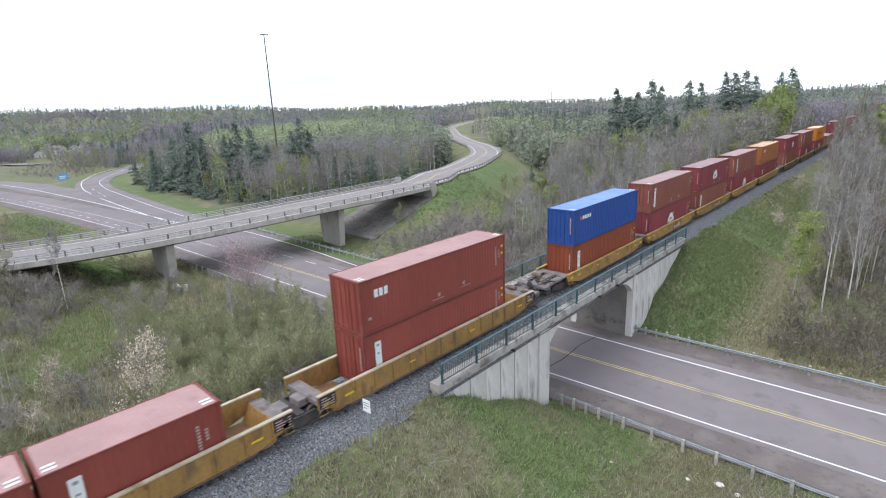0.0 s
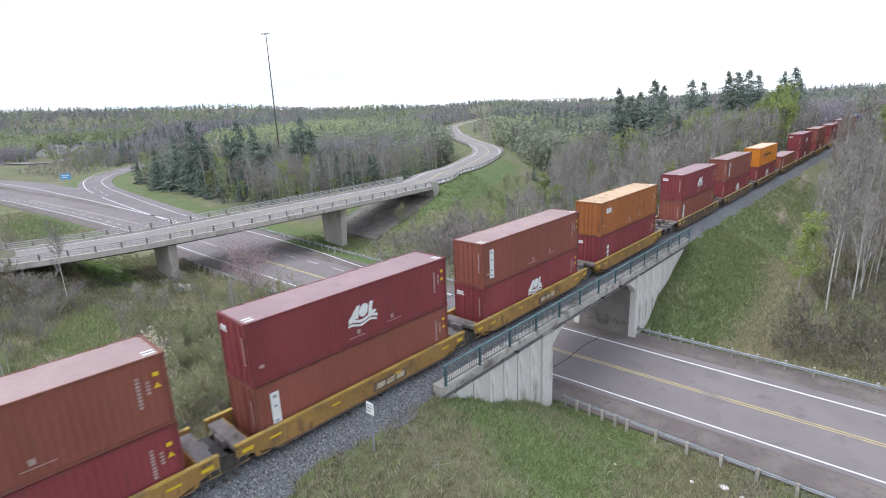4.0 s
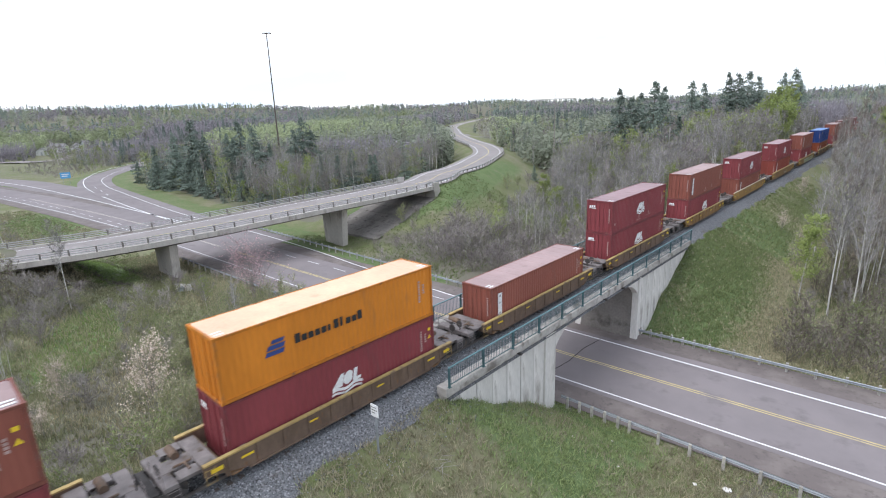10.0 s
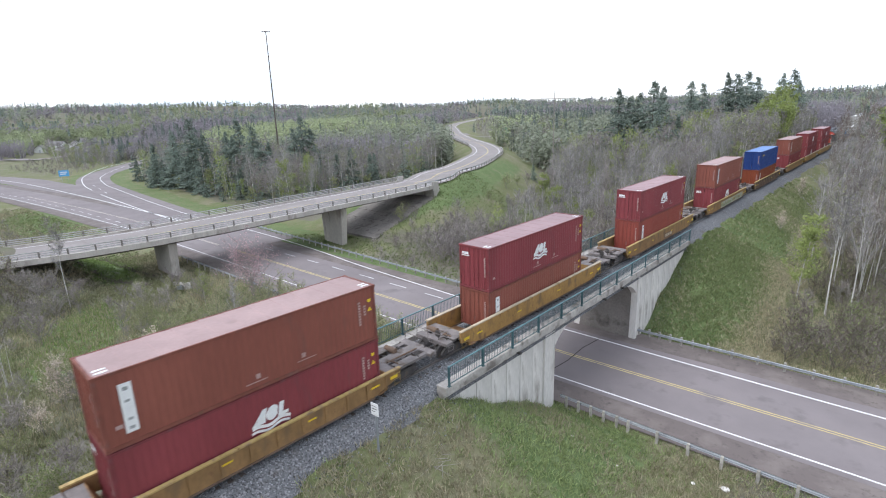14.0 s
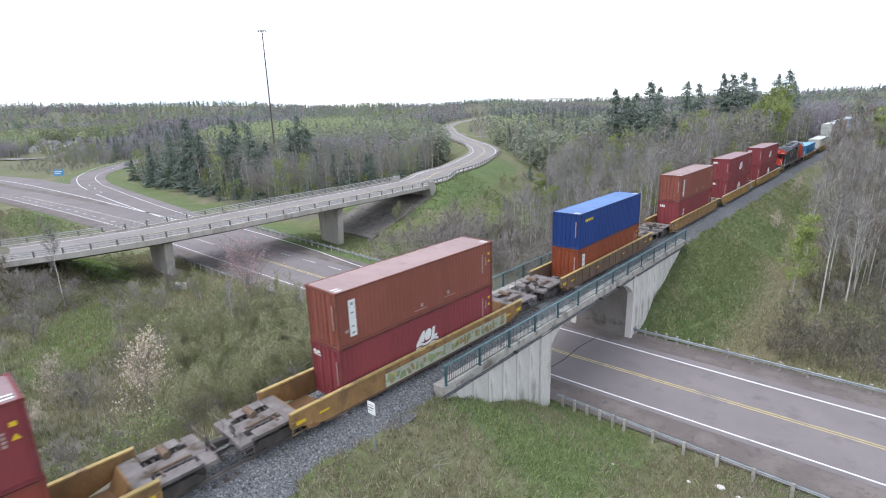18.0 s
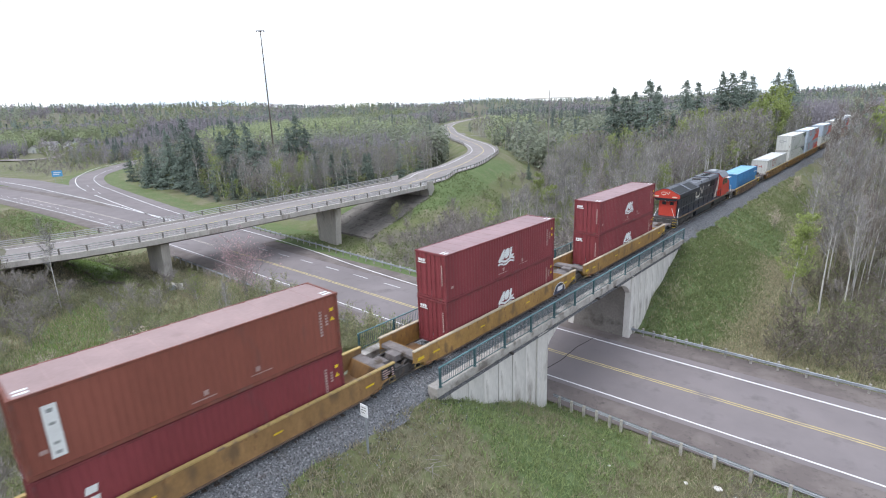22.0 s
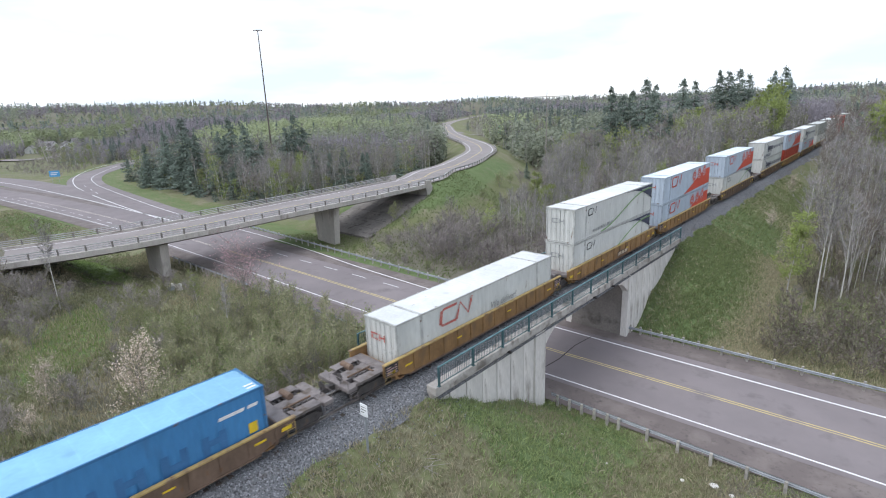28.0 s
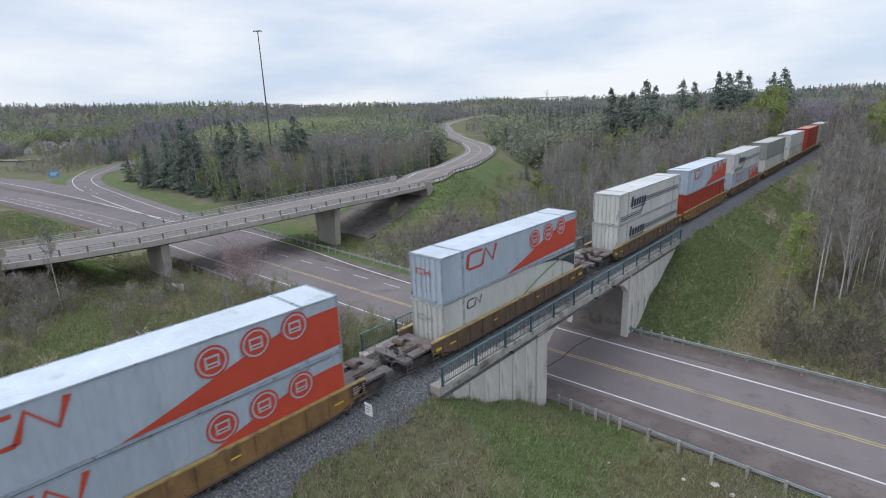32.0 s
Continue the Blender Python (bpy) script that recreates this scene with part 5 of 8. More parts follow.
            for k in range(5):
                bm = bmesh.new()
                yk = y + d * (1.1 + k * (abs(reach - y) - 1.8) / 5)
                beam(bm, (-1.0, yk, 1.05), (1.0, yk, 1.05), 0.1, 0.04)
                part("tread", bm, M["dark_steel"], ob)
        if tank and abs(reach - y) > 1.9:
            bm = bmesh.new()
            yt = (y + reach) / 2
            rod(bm, (-1.05, yt + d * 0.2, 1.2), (-0.25, yt + d * 0.2, 1.2), 0.17, n=12)
            part("air_tank", bm, M["brown_steel"], ob, "dusty brown air tank")
            bm = bmesh.new()
            rod(bm, (0.5, reach - d * 0.15, 1.0), (0.5, reach - d * 0.15, 1.5), 0.03, n=6)
            rod(bm, (0.5, reach - d * 0.12, 1.5), (0.5, reach - d * 0.06, 1.5), 0.22, n=14)
            part("brake_wheel", bm, M["dark_steel"], ob)
        for sx in (-1, 1):
            bm = bmesh.new()
            ye = y + d * 0.75
            for k in range(3):
                rod(bm, (sx * 1.5, ye - 0.2, 0.45 + 0.3 * k), (sx * 1.5, ye + 0.2, 0.45 + 0.3 * k), 0.014, n=5)
            for q in (-0.2, 0.2):
                rod(bm, (sx * 1.5, ye + q, 0.4), (sx * 1.46, ye + q, 1.1), 0.014, n=5)
            part("ladder", bm, M["chord_pale"], ob)
        if not shared:
            bm = bmesh.new()
            box(bm, -0.13, 0.13, min(end - d * 0.7, end), max(end - d * 0.7, end), 0.72, 0.98, bev=0.02)
            box(bm, -0.2, 0.12, min(end - d * 0.25, end + d * 0.02), max(end - d * 0.25, end + d * 0.02), 0.70, 1.02, bev=0.03)
            rod(bm, (0.35, end - d * 0.5, 0.8), (0.25, end, 0.45), 0.03, n=6)
            part("coupler", bm, M["dark_steel"], ob)
    if lead:
        bogie_part(ob, 0.0 if shared_lead else max(1.35, a - 1.55))
    if trail:
        bogie_part(ob, L_ if shared_trail else min(L_ - 1.35, c + 1.55))
    bm = bmesh.new()
    for sx in (1,):
        for y, wdt, z0, z1 in ((a + 0.5, 0.55, 0.84, 0.95), (c - 1.05, 0.55, 0.84, 0.95), (a - 0.75, 0.5, 0.84, 1.02), (c + 0.25, 0.5, 0.84, 1.02), (a + (c - a) * 0.30, 0.45, 0.86, 0.95), (a + (c - a) * 0.62, 0.45, 0.86, 0.95)):
            quad(bm, sx * 1.512, y, y + wdt, z0, z1)
    for f in list(bm.faces):
        one = bmesh.new()
        one.faces.new([one.verts.new(v.co) for v in f.verts])
        part("reflector", one, M["yellow_mark"], ob)
    bm.free()
    for mk in marks:
        bm = bmesh.new()
        if mk == "letters":
            y0 = a + (c - a) * 0.50
            quad(bm, 1.511, y0, y0 + 2.3, 0.44, 0.94, 0.05)
            part("name_panel", bm, M["brown_steel"], ob, "dark outlined name panel")
            for i in range(3):
                bm = bmesh.new()
                quad(bm, 1.515, y0 + 0.2 + i * 0.68, y0 + 0.75 + i * 0.68, 0.54, 0.84, 0.08)
                part("marking", bm, M["chord_tan"], ob)
        elif mk == "ends_black":
            bm.free()
            for q0 in (a - 0.95, c + 0.02):
                bm = bmesh.new()
                quad(bm, 1.512, q0, q0 + 0.93, 0.80, top - 0.01)
                q = q0 + 0.09
                for k in range(4):
                    quad(bm, 1.515, q, q + 0.34 + 0.1 * (k % 3), 0.85 + 0.13 * k, 0.92 + 0.13 * k, mi=1)
                    quad(bm, 1.515, q + 0.62, q + 0.76, 0.85 + 0.13 * k, 0.92 + 0.13 * k, mi=1)
                part("data_panel", bm, (M["black_mark"], M["pale_mark"]), ob)
        elif mk == "roundel":
            cy, cz = c - 1.6, 0.72
            ribbon(bm, 1.512, [(cy + 0.85 * math.cos(q), 0.32 + 0.8 * math.sin(q)) for q in np.linspace(0.05, math.pi - 0.05, 20)], 0.07, mi=1)
            bm.faces.new([bm.verts.new((1.508, cy + 0.8 * math.cos(q), 0.32 + 0.76 * math.sin(q))) for q in np.linspace(0, math.pi, 18)])
            quad(bm, 1.514, cy - 0.35, cy + 0.4, 0.5, 0.85, 0.08, mi=1)
            part("painted_roundel", bm, (M["navy_mark"], M["white_mark"]), ob)
        elif mk == "scrawl":
            random.seed(5)
            for i in range(46):
                y = a + 4.6 + (c - a - 5.6) * i / 46
                quad(bm, 1.509, y, y + 0.30, 0.36, 1.13, mi=0)
                quad(bm, 1.512, y + 0.1 * random.random(), y + 0.2 + 0.15 * random.random(), 0.4 + 0.3 * random.random(), 0.8 + 0.3 * random.random(), random.uniform(-0.2, 0.2), mi=random.choice((1, 1, 2, 0)))
            part("painted_scrawl", bm, (M["scrawl_pale"], M["scrawl_green"], M["tan_mark"]), ob, "pale green spray-painted band")["kind"] = "stuff"
    MOVERS.append((ob, o, 0.0))
    return ob


M["scrawl_pale"] = mat("pale_spray_paint", (0.46, 0.47, 0.38), 0.7, var=0.2)
M["scrawl_green"] = mat("green_spray_paint", (0.25, 0.31, 0.16), 0.7, var=0.3)
M["tan_mark"] = mat("tan_spray_paint", (0.32, 0.24, 0.12), 0.7, var=0.2)

Z_LOW, H_C = 0.35, 2.896
Z_UP = Z_LOW + H_C + 0.025
L40, L53, L20 = 12.19, 16.15, 6.06
BOX = {  # colour and marks of each kind of container, and its label
    "wave": ("maroon", ("wave", "wave_end", "stencil", "stencil_end", "tags", "yellow"), "maroon corrugated container with a white wave emblem"),
    "brown": ("brown", ("placard", "stencil", "stencil_end", "tags", "yellow"), "dull brown corrugated container with a white upright placard"),
    "red": ("red", ("placard", "stencil", "stencil_end", "tags", "yellow"), "brick-red corrugated container with a white upright placard"),
    "redtop": ("red", ("word", "stencil", "tags", "yellow"), "brick-red corrugated container with a small white mark"),
    "rust": ("rust", ("placard", "stencil", "stencil_end", "yellow"), "rust-orange corrugated container with a white placard"),
    "tan": ("tan", ("word", "stencil", "tags", "yellow"), "weathered tan-orange container with small white mark and rusty roof"),
    "tex": ("maroon", ("word_up", "word_end", "stencil", "yellow"), "dark red container with upright white lettering marks"),
    "orange": ("orange", ("bluemark", "nameband", "stencil"), "bright orange container with a blue emblem and dark name band"),
    "blue": ("blue", ("whitetag", "redtag", "stencil_end"), "bright blue corrugated container with a white name tag"),
    "navy": ("navy", ("yellowtag", "stencil_end"), "dark blue corrugated container with yellow lettering marks"),
    "azure": ("azure", ("bigname", "endword", "yellowbox"), "light blue container with large faded blue lettering marks"),
    "scribbled": ("white", ("worm_red", "end_worm_red", "script"), "dirty white long container with a red emblem and scribble"),
    "darkend": ("white", ("worm_black", "end_worm_black", "panel_dark", "curve_line", "word_dark", "slogan"), "off-white long container with dark painted end panel"),
    "swooshed": ("ice", ("worm_red", "end_worm_red", "swoosh", "badges"), "pale grey-blue long container with red swoosh and badges"),
    "stripe": ("white", ("stripes",), "white long container with dark blue stripes"),
    "plainred": ("scarlet", ("stencil",), "faded scarlet long container"),
    "grey": ("grey", ("stencil",), "plain grey-green long container"), "plainwhite": ("white", ("stencil",), "plain white long container")}


def load(u, upper, lower, length, up, low_h=H_C):
    if lower:
        c, mk, lb = BOX[lower]
        container(u, Z_LOW + up, length, c, mk, lb, low_h)
    if upper:
        c, mk, lb = BOX[upper]
        container(u, Z_UP + up + low_h - H_C, length, c, mk, lb)


#  place of the leading end, length, well length, upper, lower, wagon paint, ribs, joined to the next, wagon marks
CONSIST = [
    (-2.10, L40, 16.3, "redtop", "red", "yellow_steel", True, False, ("ends_black",)),
    (19.25, L40, 12.5, "blue", "rust", "yellow_steel", False, True, ()),
    (34.87, L40, 12.5, "brown", "wave", "yellow_steel", False, True, ("letters",)),
    (50.05, L40, 12.5, "wave", "brown", "yellow_steel", False, True, ("letters",)),
    (65.55, L40, 12.5, "brown", "wave", "yellow_steel", False, True, ("letters",)),
    (81.55, L40, 12.5, "tan", "tex", "yellow_steel", False, False, ()),
    (101.04, L40, 12.5, "wave", "brown", "brown_steel", True, True, ()),
    (118.28, L40, 12.5, "brown", "wave", "brown_steel", True, True, ()),
    (136.13, L40, 12.5, "orange", "wave", "brown_steel", True, True, ()),
    (153.63, L40, 12.5, None, "brown", "brown_steel", True, True, ()),
    (170.79, L40, 12.5, "wave", "wave", "brown_steel", True, False, ()),
    (190.58, L40, 12.5, "brown", "wave", "ochre_steel", True, False, ()),
    (211.96, L40, 16.3, "wave", "brown", "yellow_steel", False, False, ()),
    (235.52, L40, 16.3, "wave", "red", "ochre_steel", False, False, ("letters",)),
    (259.21, L40, 16.3, "brown", "wave", "ochre_steel", False, False, ("scrawl",)),
    (282.86, L40, 16.3, "navy", "rust", "brown_steel", True, False, ()),
    (306.45, L40, 16.3, "brown", "tex", "ochre_steel", False, True, ("ends_black",)),
    (326.19, L40, 16.3, "wave", "wave", "yellow_steel", False, True, ("roundel",)),
    (345.86, L40, 16.3, "wave", "wave", "yellow_steel", False, False, ()),
    (390.71, L40, 12.5, None, "azure", "brown_steel", True, False, ()),
    (410.55, L53, 16.4, None, "scribbled", "ochre_steel", True, True, ("ends_black",)),
    (430.12, L53, 16.4, "darkend", "darkend", "ochre_steel", True, True, ("letters",)),
    (449.75, L53, 16.4, "swooshed", "swooshed", "ochre_steel", True, False, ("ends_black",)),
    (473.14, L53, 16.4, "swooshed", "darkend", "brown_steel", True, False, ()),
    (497.54, L53, 16.4, "stripe", "stripe", "brown_steel", True, True, ()),
    (516.8, L53, 16.4, "swooshed", "plainred", "ochre_steel", True, True, ()),
    (537.5, L53, 16.4, "stripe", "swooshed", "brown_steel", True, False, ()),
    (559.5, L53, 16.4, "grey", "plainwhite", "brown_steel", True, False, ()),
    (582.0, L53, 16.4, "plainwhite", "scribbled", "brown_steel", True, False, ()),
    (604.0, L53, 16.4, "plainred", "plainred", "brown_steel", True, False, ()),
    (625.5, L53, 16.4, "grey", "grey", "brown_steel", True, False, ())]
WAGON_LABEL = {"yellow_steel": "yellow steel container well wagon", "brown_steel": "dirty brown steel container well wagon", "ochre_steel": "ochre rust-streaked container well wagon"}
# the wagon ahead, with two short containers
for u in (-21.62, -15.45):
    container(u, Z_LOW, L20, "red", ("placard", "stencil"), "short brick-red container in a yellow wagon well")
LOCO = (363.9, 387.1)
ends = []
prev_end = -21.62 + 2 * L20 + 0.1
well_wagon(-25.6, -5.83, -23.7, -7.5, "yellow_steel", "yellow steel container well wagon", ribs=True, shared_trail=True, marks=("ends_black",), top=1.44)
joined_before = True
for i, (u, L_, well, up, low, paint, ribs, joined, marks) in enumerate(CONSIST):
    nxt = CONSIST[i + 1][0] if i + 1 < len(CONSIST) else u + 24
    if i == 18:
        b1 = LOCO[0]
    else:
        b1 = (u + L_ + nxt) / 2 if not (i + 1 < len(CONSIST) and CONSIST[i + 1][2] != well) else (u + L_ + nxt) / 2
    b0 = -5.83 if i == 0 else (LOCO[1] if i == 19 else ends[-1])
    mid = u + L_ / 2
    w0, w1 = mid - well / 2, mid + well / 2
    w0, w1 = max(w0, b0 + 0.75), min(w1, b1 - 0.75)
    well_wagon(b0, b1, w0, w1, paint, WAGON_LABEL[paint], ribs=ribs, lead=not joined_before, trail=True, shared_lead=joined_before, shared_trail=joined, marks=marks, top=1.44 if well > 14 else 1.24)
    load(u, up, low, L_, 0.12 if L_ == L53 else 0.08 if well > 14 else 0.03, 2.591 if i in (12, 15) else H_C)
    ends.append(b1)
    joined_before = joined

# ---- vegetation ----
rng = np.random.default_rng(11)


def foliage(name, base, var=0.35, rough=0.8, obj=0.2, thin=0.0):
    """Leaf or twig colour, varied from clump to clump and from plant to plant; thin leaves let light through."""
    m = bpy.data.materials.new(name)
    m.use_nodes = True
    n, l = m.node_tree.nodes, m.node_tree.links
    p = n["Principled BSDF"]
    p.inputs["Roughness"].default_value, p.inputs["Specular IOR Level"].default_value = rough, 0.15
    geo, oi = n.new("ShaderNodeNewGeometry"), n.new("ShaderNodeObjectInfo")
    a, b = n.new("ShaderNodeMapRange"), n.new("ShaderNodeMapRange")
    a.inputs["To Min"].default_value, a.inputs["To Max"].default_value = 1 - var, 1 + var
    b.inputs["To Min"].default_value, b.inputs["To Max"].default_value = 1 - obj, 1 + obj
    l.new(geo.outputs["Random Per Island"], a.inputs["Value"])
    l.new(oi.outputs["Random"], b.inputs["Value"])
    mu, sc = n.new("ShaderNodeMath"), n.new("ShaderNodeVectorMath")
    mu.operation, sc.operation = "MULTIPLY", "SCALE"
    l.new(a.outputs["Result"], mu.inputs[0])
    l.new(b.outputs["Result"], mu.inputs[1])
    sc.inputs[0].default_value = base
    l.new(mu.outputs[0], sc.inputs["Scale"])
    l.new(sc.outputs["Vector"], p.inputs["Base Color"])
    if thin:
        tr, mx = n.new("ShaderNodeBsdfTranslucent"), n.new("ShaderNodeMixShader")
        l.new(sc.outputs["Vector"], tr.inputs["Color"])
        mx.inputs[0].default_value = thin
        l.new(p.outputs[0], mx.inputs[1])
        l.new(tr.outputs[0], mx.inputs[2])
        l.new(mx.outputs[0], n["Material Output"].inputs["Surface"])
    return m


M["bark_white"] = mat("white_birch_bark", (0.52, 0.50, 0.48), 0.85, var=0.2, scale=3, stain=(0.2, 0.18, 0.16), stain_at=0.60, stain_scale=5, stretch=(1, 1, 0.5))
M["bark_grey"] = mat("grey_bark", (0.27, 0.245, 0.22), 0.9, var=0.3, scale=4)
M["bark_dark"] = mat("dark_bark", (0.12, 0.10, 0.085), 0.9, var=0.3, scale=4)
M["twig"] = foliage("bare_twigs", (0.305, 0.285, 0.285), thin=0.15)
M["twig_red"] = foliage("reddish_twigs", (0.30, 0.265, 0.262), thin=0.2)
M["twig_dark"] = foliage("brown_twigs", (0.205, 0.175, 0.155), thin=0.1)
M["twig_pale"] = foliage("pale_grey_twigs", (0.37, 0.335, 0.315), thin=0.1)
M["bud"] = foliage("budding_twigs", (0.33, 0.315, 0.21), thin=0.2)
M["leaf_olive"] = foliage("opening_olive_buds", (0.29, 0.31, 0.16), 0.2, thin=0.4)
M["leaf_lime"] = foliage("lime_spring_leaves", (0.295, 0.345, 0.13), 0.2, thin=0.4)
M["leaf_green"] = foliage("green_leaves", (0.21, 0.255, 0.11), thin=0.3)
# needles and far foliage: aerial haze put into paler, bluer base colours
M["needle"] = foliage("spruce_needles", (0.185, 0.225, 0.19), 0.2, thin=0.1)
M["needle_pine"] = foliage("pine_needles", (0.19, 0.23, 0.195), 0.2, thin=0.1)
M["needle_far"] = foliage("distant_conifer_needles", (0.195, 0.23, 0.205), 0.1, thin=0.4)
M["leaf_far"] = foliage("distant_spring_leaves", (0.315, 0.352, 0.215), 0.08, thin=0.4)
M["leaf_far_olive"] = foliage("distant_olive_buds", (0.30, 0.325, 0.25), 0.08, thin=0.4)
M["twig_far"] = foliage("distant_twigs", (0.345, 0.318, 0.345), 0.08, thin=0.4)
M["blossom"] = foliage("white_blossom", (0.62, 0.52, 0.45), 0.2, thin=0.1)
M["blossom_pink"] = foliage("pink_buds", (0.47, 0.31, 0.33), 0.25, thin=0.2)
M["grass_green"] = foliage("green_grass_blades", (0.235, 0.282, 0.13), 0.35, thin=0.3)
M["grass_fresh"] = foliage("fresh_spring_grass", (0.215, 0.29, 0.10), 0.35, thin=0.3)
M["grass_olive"] = foliage("olive_rank_grass", (0.25, 0.255, 0.145), 0.35, thin=0.25)
M["grass_dry"] = foliage("dry_straw_grass", (0.395, 0.355, 0.245), 0.35, thin=0.2)
M["stone"] = foliage("ballast_pieces", (0.215, 0.217, 0.23), 0.8)


def raw_mesh(name, V, F, materials, mi=None):
    """A mesh from arrays of vertices and triangles."""
    me = bpy.data.meshes.new(name)
    V, F = np.asarray(V, np.float32), np.asarray(F, np.int32)
    me.vertices.add(len(V))
    me.vertices.foreach_set("co", V.reshape(-1))
    me.loops.add(F.size)
    me.loops.foreach_set("vertex_index", F.reshape(-1))
    me.polygons.add(len(F))
    me.polygons.foreach_set("loop_start", np.arange(0, F.size, 3, dtype=np.int32))
    for q in materials:
        me.materials.append(q)
    if mi is not None:
        me.polygons.foreach_set("material_index", np.asarray(mi, np.int32))
    me.update(calc_edges=True)
    return me


def join(parts):
    """Joins (V, F) pairs."""
    V, F, o = [], [], 0
    for v, f in parts:
        V.append(v)
        F.append(np.asarray(f) + o)
        o += len(v)
    return np.concatenate(V), np.concatenate(F)


def unit(a):
    return a / np.maximum(1e-9, np.linalg.norm(a, axis=-1, keepdims=True))


def tube(P, R, n=5):
    P, R = np.asarray(P, float), np.asarray(R, float)
    d = unit(np.gradient(P, axis=0))
    s = unit(np.cross(d, np.array([0.31, 0.95, 0.1])))
    u = np.cross(d, s)
    a = np.arange(n) * 2 * np.pi / n
    V = (P[:, None] + R[:, None, None] * (np.cos(a)[None, :, None] * s[:, None] + np.sin(a)[None, :, None] * u[:, None])).reshape(-1, 3)
    F = []
    for i in range(len(P) - 1):
        for k in range(n):
            a0, a1, b0, b1 = i * n + k, i * n + (k + 1) % n, (i + 1) * n + k, (i + 1) * n + (k + 1) % n
            F += [(a0, a1, b1), (a0, b1, b0)]
    return V, np.array(F)


def spikes(P0, P1, w):
    """Thin tapering slips from P0 to P1."""
    k = len(P0)
    side = unit(np.cross(P1 - P0, rng.normal(size=(k, 3)))) * (np.asarray(w).reshape(-1, 1) / 2)
    V = np.stack((P0 - side, P0 + side, P1), 1).reshape(-1, 3)
    return V, np.arange(3 * k).reshape(-1, 3)


def flakes(P, size):
    """Small leaf-like triangles at P, turned at random."""
    k = len(P)
    a, b = unit(rng.normal(size=(k, 3))), unit(rng.normal(size=(k, 3)))
    s = np.asarray(size).reshape(-1, 1)
    V = np.stack((P - a * s * 0.5 - b * s * 0.3, P + a * s * 0.5 - b * s * 0.2, P + b * s * 0.6), 1).reshape(-1, 3)
    return V, np.arange(3 * k).reshape(-1, 3)


def facing(P, N, size, loose=0.45):
    """Small leaf-like triangles at P that face along N, loosely."""
    k = len(P)
    nn = unit(unit(N) + rng.normal(size=(k, 3)) * loose)
    a = unit(np.cross(nn, rng.normal(size=(k, 3))))
    b = np.cross(nn, a)
    s = np.asarray(size).reshape(-1, 1)
    V = np.stack((P - a * s * 0.55 - b * s * 0.32, P + a * s * 0.55 - b * s * 0.28, P + b * s * 0.62), 1).reshape(-1, 3)
    return V, np.arange(3 * k).reshape(-1, 3)


def deciduous(H, limbs=15, twigs=260, leaves=0, leaf=0.16, low=0.28, spread=0.36, stems=1, r0=None, twig_w=0.028, light=False, steep=0):
    """Wood (trunk and limbs), twigs, leaves of a leafless or budding tree of height H."""
    wood, t0, t1, tw, lv = [], [], [], [], []
    for s in range(stems):
        lean = rng.normal(size=2) * 0.04 * H
        base = rng.normal(size=2) * 0.18 * (stems > 1)
        h = H * (1 if s == 0 else rng.uniform(0.7, 0.98))
        q = np.linspace(0, 1, 7)
        P = np.stack((base[0] + lean[0] * q ** 1.6 + 0.05 * np.sin(q * 5 + s) * h * 0.1, base[1] + lean[1] * q ** 1.6 + 0.05 * np.cos(q * 4 + s) * h * 0.1, h * q), 1)
        P[0, 2] = -0.3
        r = (r0 or 0.0054 * H) * (1 - 0.3 * (stems > 1))
        wood.append(tube(P[::3] if light else P, r * (1 - 0.86 * (q[::3] if light else q)), 3 if light else 6))
        for i in range(max(4, limbs // stems)):
            f = rng.uniform(low, 0.97)
            st = np.array([np.interp(f, q, P[:, k]) for k in range(3)])
            az, el = rng.uniform(0, 6.28), radians(rng.uniform(28, 62) + steep)
            ln = h * spread * (1.12 - f) * rng.uniform(0.7, 1.25) + 0.5
            d = np.array([math.cos(az) * math.cos(el), math.sin(az) * math.cos(el), math.sin(el)])
            mid, end = st + d * ln * 0.5, st + d * ln + np.array([0, 0, 0.16 * ln])
            wood.append(spikes(np.array([st]), np.array([end]), [0.7 * r * (1.1 - f) + 0.02]) if light else tube([st, mid, end], [r * 0.34 * (1.1 - f) + 0.008, 0.012, 0.004], 3))
            m = max(2, twigs // max(4, limbs))
            k = rng.uniform(0.15, 1.0, m)[:, None]
            a = np.where(k < 0.5, st + (mid - st) * k * 2, mid + (end - mid) * (k * 2 - 1))
            dd = unit(d + rng.normal(size=(m, 3)) * 0.75 + np.array([0, 0, 0.45]))
            t0.append(a)
            t1.append(a + dd * rng.uniform(0.35, 1.15, (m, 1)) * (0.35 + H * 0.06))
            if leaves:
                j = max(2, leaves // max(4, limbs))
                kk = rng.integers(0, m, j)
                lv.append(t0[-1][kk] + (t1[-1][kk] - t0[-1][kk]) * rng.uniform(0.2, 1.05, (j, 1)) + rng.normal(size=(j, 3)) * 0.12)
    T0, T1 = np.concatenate(t0), np.concatenate(t1)
    out = [join(wood), spikes(T0, T1, np.full(len(T0), twig_w) * rng.uniform(0.6, 1.4, len(T0)))]
    if leaves:
        lv = np.concatenate(lv)
        out.append(flakes(lv, leaf * rng.uniform(0.6, 1.4, len(lv))))
    return out


